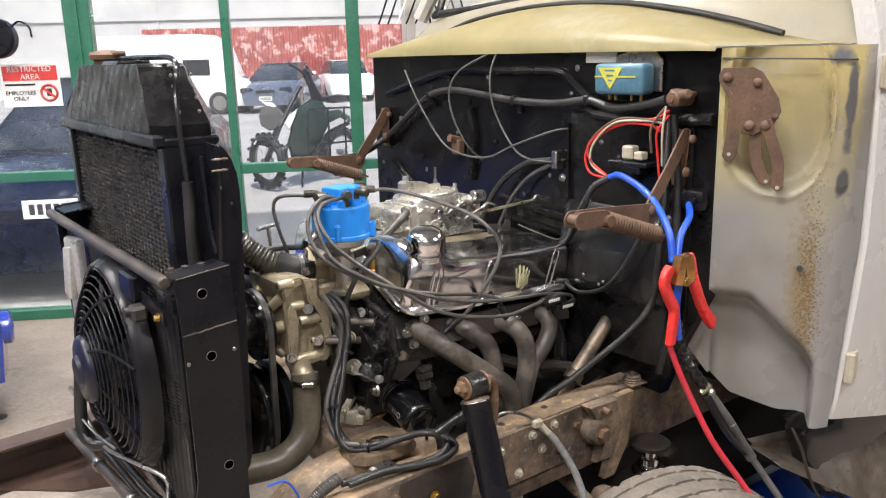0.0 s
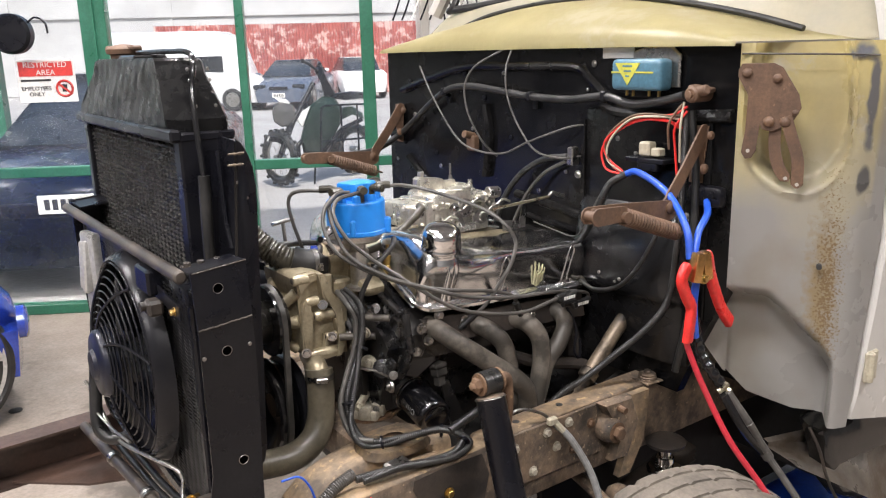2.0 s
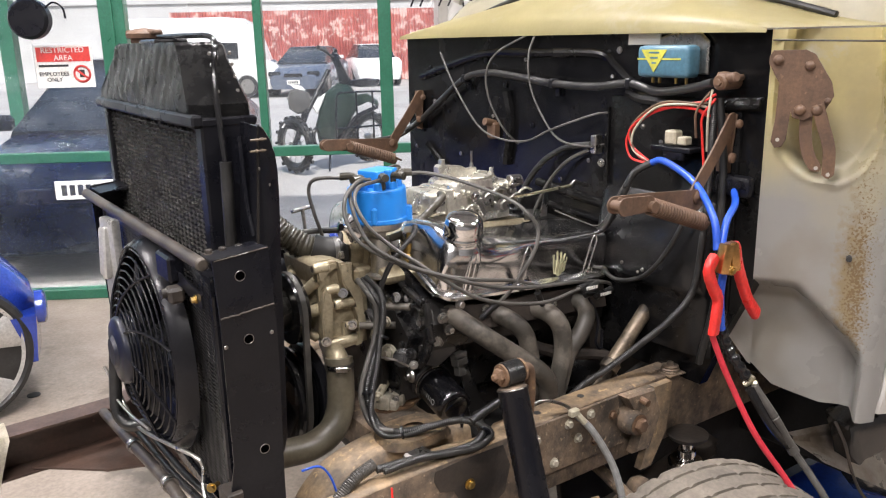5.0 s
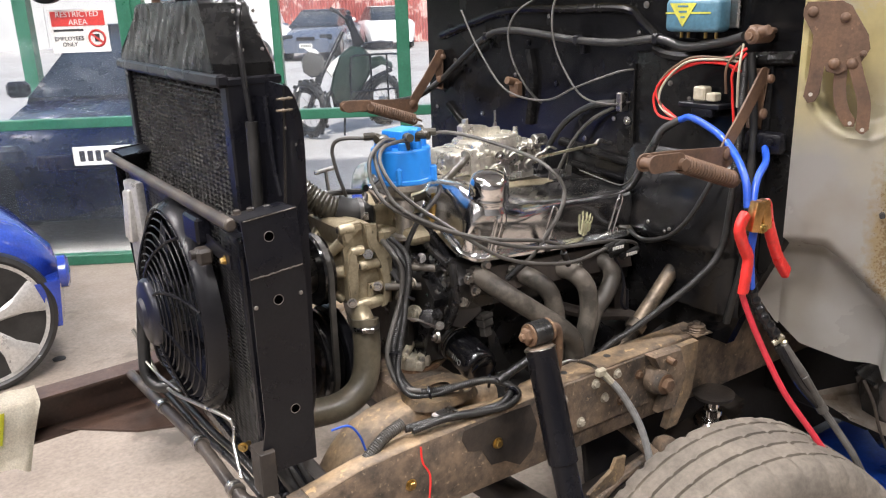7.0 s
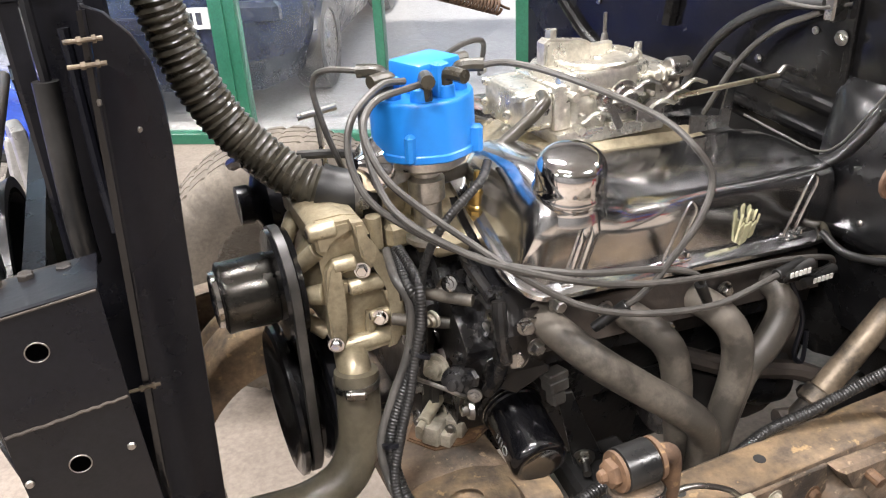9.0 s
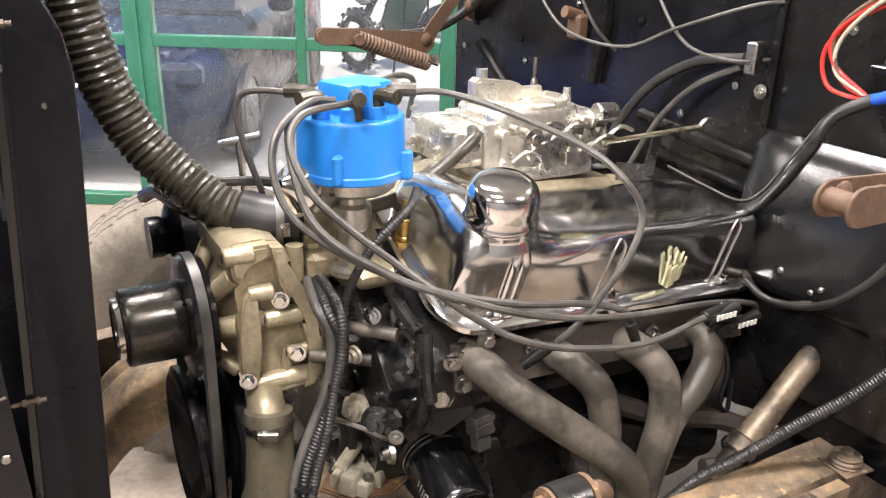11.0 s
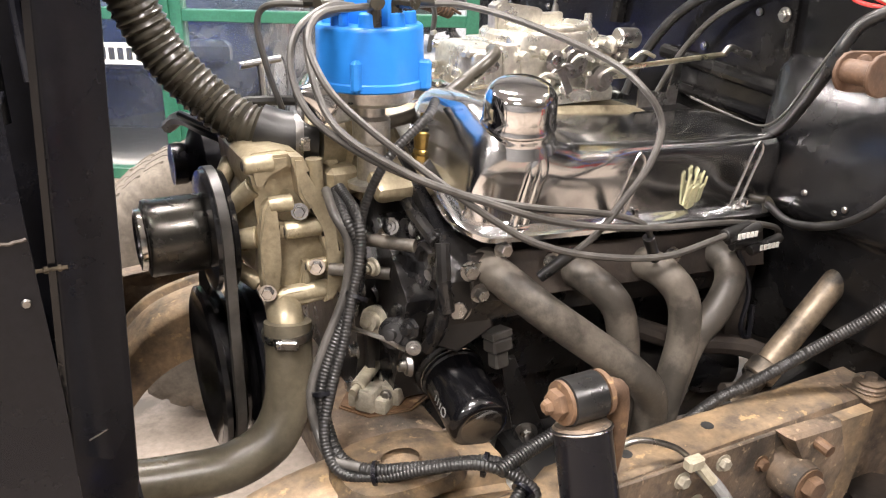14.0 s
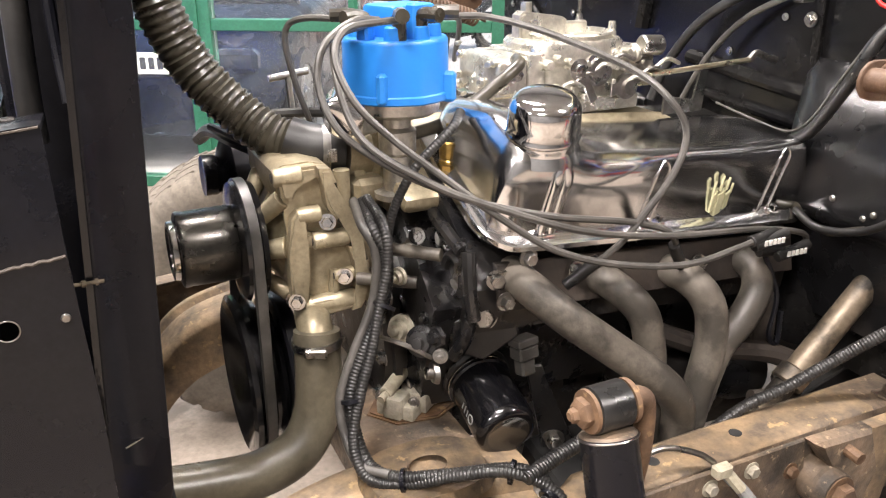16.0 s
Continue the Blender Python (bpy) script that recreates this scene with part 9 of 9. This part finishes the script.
for i in range(15):
    f = i / 14
    x = 1.36 + 0.75 * f
    top = 0.60 + 0.06 * f
    fold = 0.5 - 0.35 * min(1.0, f * 2.4)
    secs.append([(x, -0.80 + 0.08 * (1 - min(1.0, f * 4)) - 0.10 * k + (0.035 * max(0.0, 1 - abs(k - fold) / 0.3)) + rng.uniform(-0.004, 0.004), top - (0.04 + 0.28 * min(1.0, f * 1.8)) * k) for k in (0.0, 0.15, 0.3, 0.45, 0.6, 0.75, 0.9, 1.0)])
loft(bm, secs, closed=False)
bmesh.ops.solidify(bm, geom=bm.faces[:], thickness=0.004)
solid("underbody_panel", bm, M_DARKMETAL, "battered bare metal underbody panel beneath the cab", "panel", smooth=40)
bm = bm_new()
box(bm, (1.75, 0.0, 0.5), (0.1, 1.4, 0.3), 0.01)
solid("cab_crossmember", bm, M_UNDER, "greasy black crossmember beneath the cab", "crossmember")
# rag thrown over the far horn
RAGPROFILE = [(0.517, 0.50), (0.515, 0.56), (0.513, 0.612), (0.508, 0.626), (0.47, 0.628), (0.432, 0.626), (0.421, 0.612), (0.418, 0.57), (0.412, 0.53), (0.405, 0.49), (0.395, 0.445)]


def rag_point(u, k):
    """Point of the cloth: u along the horn, k down the profile."""
    y, z = RAGPROFILE[k]
    hang = max(0.0, 0.61 - z) * 6.0
    x = -0.262 - 0.35 * u - 0.055 * min(1.0, hang) * (1 - u)
    fold = 0.007 * hang * math.sin(u * 17.0 + k * 0.35) + 0.004 * math.sin(u * 41.0 + k)
    return (x, y + (fold if y < 0.45 else -fold * 0.4) - (0.004 if y < 0.43 else 0.0), z + 0.0015 * math.sin(u * 30 + k) + (0.02 * math.sin(u * 9.0) if k == len(RAGPROFILE) - 1 else 0.0))


rag = thing("rag", "white cotton rag with a yellow patch draped over the chassis horn", "rag", (-0.43, 0.47, 0.628))
bm = bm_new()
loft(bm, [[rag_point(i / 30, k) for k in range(len(RAGPROFILE))] for i in range(31)], closed=False)
bmesh.ops.solidify(bm, geom=bm.faces[:], thickness=0.003)
part("cloth", bm, M_CLOTH, rag, smooth=70)
bm = bm_new()
loft(bm, [[Vector(rag_point(0.24 + 0.22 * i / 8, k)) - Vector((0, 0.006, 0)) for k in (6, 7, 8)] for i in range(9)], closed=False)
bmesh.ops.solidify(bm, geom=bm.faces[:], thickness=0.002)
part("patch", bm, M_RAGYELLOW, rag, "bright yellow patch", smooth=70)
for x, y, r in ((-0.019, 2.214, 0.03), (0.153, 1.832, 0.018)):
    bm = bm_new()
    lathe(bm, (x, y, 0.001), (0, 0, 1), [(0, r), (0.004, r), (0.006, r * 0.6)], 20)
    solid("floor_cap", bm, M_INK, "small round black cap in the concrete floor", "floor cap")

# ---- blue car inside, at the edge of the view ----
bc = thing("blue_car", "bright blue car with alloy wheels inside the workshop", "car", (-1.0, 2.2, 0))
R = Matrix.Translation((-0.18, 2.02, 0)) @ Matrix.Rotation(radians(8), 4, "Z")
bm = bm_new()
secs = []
for x, top, w in ((0.28, 0.50, 0.62), (0.24, 0.58, 0.72), (0.14, 0.66, 0.78), (-0.1, 0.76, 0.82), (-0.5, 0.84, 0.84), (-1.1, 0.92, 0.85), (-2.4, 0.95, 0.85), (-3.6, 0.9, 0.8)):
    secs.append([(x, 0.85 - w, 0.45), (x, 0.85 - w - 0.005, top - 0.10), (x, 0.85 - w + 0.05, top - 0.02), (x, 0.85, top + 0.04), (x, 0.85 + w - 0.05, top - 0.02), (x, 0.85 + w, top - 0.1), (x, 0.85 + w, 0.25), (x, 0.85 - w + 0.25, 0.25)])
loft(bm, secs)
bmesh.ops.transform(bm, matrix=R, verts=bm.verts[:])
part("body", bm, M_CARBLUE, bc, smooth=70)
bm = bm_new()
loft(bm, [[(x, 0.85 - w, 0.93), (x, 0.85 - w * 0.75, top), (x, 0.85 + w * 0.75, top), (x, 0.85 + w, 0.93)] for x, w, top in ((-0.75, 0.76, 0.95), (-1.5, 0.78, 1.36), (-2.6, 0.78, 1.38), (-3.4, 0.7, 1.0))])
bmesh.ops.transform(bm, matrix=R, verts=bm.verts[:])
part("cabin", bm, M_CARGLASS, bc, smooth=70)
bm = bm_new()
lathe(bm, (0.225, 0.045, 0.46), (1, -0.35, 0), [(0, 0.02), (0.0, 0.075), (0.03, 0.075), (0.04, 0.06), (0.045, 0.0)], 24)
bmesh.ops.transform(bm, matrix=R, verts=bm.verts[:])
part("fog_lamp_pod", bm, M_CARBLUE, bc)
bm = bm_new()
loft(bm, [[(0.205, -0.01, 0.44), (0.31, 0.3, 0.44), (0.36, 1.4, 0.44), (0.26, 1.7, 0.44), (0.18, 1.7, 0.44), (0.1, 0.0, 0.44)], [(0.19, 0.01, 0.22), (0.29, 0.3, 0.2), (0.33, 1.4, 0.2), (0.24, 1.7, 0.22), (0.16, 1.7, 0.22), (0.1, 0.02, 0.22)]])
bmesh.ops.transform(bm, matrix=R, verts=bm.verts[:])
part("bumper", bm, M_CARBLUE, bc, smooth=60)
WC = Vector((-0.13, 0.03, 0.315))
bm = bm_new()
lathe(bm, WC, (0, -1, 0), [(-0.18, 0.26), (-0.18, 0.30), (-0.15, 0.318), (0.0, 0.318), (0.03, 0.308), (0.036, 0.288), (0.022, 0.274)], 56)
bmesh.ops.transform(bm, matrix=R, verts=bm.verts[:])
ty = part("tyre", bm, M_RUBBER, bc)
bm = bm_new()
lathe(bm, WC, (0, -1, 0), [(-0.16, 0.262), (0.015, 0.277), (0.028, 0.275), (0.024, 0.260), (-0.1, 0.25), (-0.12, 0.03)], 56)
bmesh.ops.transform(bm, matrix=R, verts=bm.verts[:])
rm = part("rim", bm, M_WHEEL, ty, "silver alloy rim")
for k in range(5):
    a0 = 2 * math.pi * k / 5 + 0.3
    bm = bm_new()
    secs = []
    for r, w in ((0.03, 0.42), (0.08, 0.33), (0.16, 0.27), (0.262, 0.34)):
        secs.append([WC + Vector((r * math.cos(a0 + s_), -0.02 - yy, r * math.sin(a0 + s_))) for s_, yy in ((-w, 0.0), (-w * 0.6, 0.012), (w * 0.6, 0.012), (w, 0.0), (0, -0.02))])
    loft(bm, secs)
    bmesh.ops.transform(bm, matrix=R, verts=bm.verts[:])
    part("spoke", bm, M_WHEEL, rm)
bm = bm_new()
lathe(bm, WC, (0, -1, 0), [(0.0, 0.05), (0.035, 0.045), (0.038, 0.03), (0.036, 0)], 20)
bmesh.ops.transform(bm, matrix=R, verts=bm.verts[:])
part("hub_cap", bm, M_WHEEL, rm)
for y in (1.65,):
    bm = bm_new()
    lathe(bm, (-0.13, y, 0.315), (0, 1, 0), [(-0.1, 0.2), (-0.1, 0.31), (0.05, 0.315), (0.06, 0.2)], 32)
    lathe(bm, (-2.8, 0.05, 0.315), (0, -1, 0), [(-0.15, 0.2), (-0.15, 0.31), (0.0, 0.315), (0.02, 0.2)], 32)
    bmesh.ops.transform(bm, matrix=R, verts=bm.verts[:])
    part("tyre", bm, M_RUBBER, bc)
R = None

# ---- dirt bike outside the glass ----
bike = thing("dirt_bike", "black and grey dirt bike on its stand outside", "motorbike", wp(1.1, 0, 5.2))


def bp(s, z, o=0.0):
    return wp(0.70 + (s - 1.42) * 0.78, z * 1.2, 4.85 + o + (s - 1.42) * 0.72)


def bike_wheel(s, r, ax):
    bm = bm_new()
    q = bp(s, 0) + Vector((0, 0, r))
    ring(bm, q, ax, r - 0.06, 0.05, 40, 10)
    t = part("tyre", bm, M_RUBBER, bike)
    d, e1, e2 = frame_of(ax)
    bm = bm_new()
    for i in range(30):
        a = 2 * math.pi * i / 30
        o_ = e1 * math.cos(a) + e2 * math.sin(a)
        for w in (-0.035, 0.035) if i % 2 else (0.0,):
            box(bm, q + o_ * (r - 0.01) + d * w, (0.026, 0.032, 0.036), 0, Matrix((o_, d, o_.cross(d))).transposed())
    tagged(part("tread_block", bm, M_RUBBER, t), kind="stuff")
    bm = bm_new()
    ring(bm, q, ax, r - 0.11, 0.012, 36, 6)
    cyl(bm, q - d * 0.07, q + d * 0.07, 0.04, seg=12)
    rim_ = part("rim", bm, M_STEEL, t)
    for i in range(18):
        a = 2 * math.pi * i / 18
        bm = bm_new()
        cyl(bm, q + d * (0.05 if i % 2 else -0.05), q + (e1 * math.cos(a) + e2 * math.sin(a)) * (r - 0.11), 0.0025, seg=5)
        part("spoke", bm, M_STEEL, rim_)


def slab(bm, outline, w, bulge=0.0):
    """A side panel of the bike, its outline along the bike and up, w to both sides of the middle."""
    mid = [sum(c) / len(outline) for c in zip(*outline)]
    loft(bm, [[bp(mid[0] + (a - mid[0]) * k, mid[1] + (b - mid[1]) * k, o) for a, b in outline] for k, o in ((0.86, -w - bulge), (1.0, -w * 0.7), (1.0, w * 0.7), (0.86, w + bulge))])


AXF = (WU * 0.30 + WN * 0.95).normalized().lerp(WU, 0.42).normalized()
bike_wheel(1.47, 0.35, AXF)
bike_wheel(2.62, 0.33, (WN * 0.78 - WU * 0.72).normalized())
for o in (-0.10, 0.10):
    bm = bm_new()
    cyl(bm, bp(1.47, 0.29, o), bp(1.66, 0.62, o), 0.030, seg=12)
    cyl(bm, bp(1.60, 0.52, o), bp(2.02, 1.02, o * 0.8), 0.024, seg=12)
    tube(bm, [bp(1.60, 0.52, o), bp(1.67, 0.64, o)], 0.038, 12, 8, wave=0.005, wave_len=0.03)
    part("fork", bm, M_BLACK, bike)
bm = bm_new()
slab(bm, [(1.41, 0.76), (1.45, 0.84), (1.56, 0.86), (1.70, 0.80), (1.76, 0.68), (1.68, 0.61), (1.54, 0.60), (1.43, 0.66)], 0.10, 0.03)
part("headlamp_cowl", bm, M_LEAD, bike, "grey round headlamp cowl", smooth=60)
bm = bm_new()
slab(bm, [(1.46, 0.895), (1.60, 0.875), (1.66, 0.83), (1.54, 0.845)], 0.09)
part("cowl_visor", bm, M_WHITE, bike, "white cowl visor")
bm = bm_new()
slab(bm, [(1.34, 0.52), (1.30, 0.48), (1.46, 0.45), (1.62, 0.36), (1.60, 0.42), (1.50, 0.50)], 0.06)
part("front_mudguard", bm, M_BLACK, bike, "black front mudguard")
bm = bm_new()
tube(bm, [bp(1.94, 1.245, -0.34), bp(1.99, 1.22, -0.24), bp(2.10, 1.15, -0.08), bp(2.13, 1.14, 0.08), bp(2.12, 1.20, 0.26), bp(2.10, 1.22, 0.36)], 0.016, 8)
bar_ = part("handlebar", bm, M_BLACK, bike)
for a, b in (((1.92, 1.255, -0.37), (1.99, 1.225, -0.24)), ((2.10, 1.22, 0.36), (2.12, 1.205, 0.26))):
    bm = bm_new()
    cyl(bm, bp(*a), bp(*b), 0.026, seg=12)
    part("grip", bm, M_RUBBER, bar_)
bm = bm_new()
slab(bm, [(2.05, 1.16), (2.10, 1.20), (2.17, 1.18), (2.24, 1.06), (2.36, 0.90), (2.30, 0.86), (2.18, 0.86), (2.14, 1.02)], 0.07)
part("headstock", bm, M_BLACK, bike, "black headstock and instruments")
bm = bm_new()
slab(bm, [(2.15, 0.88), (1.97, 0.80), (1.88, 0.66), (1.78, 0.44), (1.84, 0.32), (2.05, 0.28), (2.25, 0.40), (2.42, 0.58), (2.46, 0.72), (2.32, 0.86)], 0.15, 0.02)
part("tank_shroud", bm, M_BIKEGREEN, bike, "dark green tank and shroud", smooth=60)
bm = bm_new()
slab(bm, [(1.76, 0.66), (1.84, 0.74), (1.98, 0.80), (1.93, 0.72), (1.83, 0.58)], 0.16)
part("shroud_stripe", bm, M_WHITE, bike, "white shroud edge")
bm = bm_new()
slab(bm, [(2.36, 0.66), (2.44, 0.74), (2.60, 0.75), (2.78, 0.66), (2.80, 0.60), (2.62, 0.66), (2.46, 0.62)], 0.09)
part("rear_mudguard", bm, M_BIKEGREEN, bike, "green rear mudguard")
bm = bm_new()
slab(bm, [(2.26, 0.86), (2.34, 0.90), (2.60, 0.91), (2.82, 0.89), (2.80, 0.83), (2.50, 0.82)], 0.11)
part("seat", bm, M_BLACK, bike)
bm = bm_new()
slab(bm, [(1.80, 0.42), (1.84, 0.22), (2.06, 0.18), (2.34, 0.20), (2.42, 0.36), (2.30, 0.50), (2.0, 0.48)], 0.12)
part("motor", bm, M_BLACK, bike)
bm = bm_new()
tube(bm, [bp(1.86, 0.46, -0.12), bp(1.76, 0.40, -0.15), bp(1.80, 0.26, -0.16), bp(2.1, 0.24, -0.17), bp(2.4, 0.5, -0.16), bp(2.76, 0.60, -0.15)], 0.028, 10)
part("exhaust", bm, M_BLACK, bike)
bm = bm_new()
cyl(bm, bp(2.0, 0.26, -0.1), bp(1.98, 0.0, -0.3), 0.014, seg=8)
part("side_stand", bm, M_BLACK, bike)
for pts in ([(2.10, 0.20), (2.13, 0.70), (2.18, 0.78), (2.30, 0.785), (2.86, 0.765), (2.90, 0.70), (2.88, 0.2)], [(2.44, 0.775), (2.44, 0.2)], [(2.70, 0.77), (2.70, 0.2)], [(2.12, 0.42), (2.88, 0.40)]):
    bm = bm_new()
    tube(bm, [bp(a, b, -0.24) for a, b in pts], 0.013, 8)
    part("rack_bar", bm, M_BLACK, bike)

# ---- things hanging by the window ----
bm = bm_new()
lathe(bm, wp(-0.14, 1.74, -0.20), WN, [(0, 0.02), (0.0, 0.10), (0.02, 0.115), (0.08, 0.115), (0.1, 0.10), (0.1, 0.02)], 32)
tube(bm, [wp(-0.05, 1.80, -0.15), wp(0.0, 1.83, -0.15), wp(0.05, 1.80, -0.15), wp(0.06, 1.74, -0.15)], 0.006, 6)
solid("hose_reel", bm, M_BLACK, "dark round hose reel hung by the window", "hose reel")
bm = bm_new()
wbox(bm, -2.66, -2.50, -0.02, 3.6, 5.0, 5.16)
solid("yard_post", bm, M_GREEN, "green steel post in the yard beyond the parked sedan", "post")
sh_ = thing("machine_cabinet", "grey machine with white front and wires beyond the truck", "machine", wp(2.45, 0, -0.45))
bm = bm_new()
wbox(bm, 2.2, 2.9, 0.0, 2.4, -0.6, -0.15, 0.01)
part("cabinet", bm, M_CABGREY, sh_)
bm = bm_new()
wbox(bm, 2.25, 2.42, 1.6, 1.85, -0.612, -0.6, 0.004)
part("front_panel", bm, M_CABWHITE, sh_)
for k in range(5):
    bm = bm_new()
    tube(bm, [wp(2.05 + 0.05 * k, 1.75, -0.65), wp(2.15 + 0.06 * k, 1.95 + 0.02 * k, -0.68), wp(2.3 + 0.05 * k, 1.85, -0.7), wp(2.35 + 0.04 * k, 1.6, -0.68)], 0.005, 6)
    part("cable", bm, M_WHITE if k == 2 else M_BLACK, sh_)
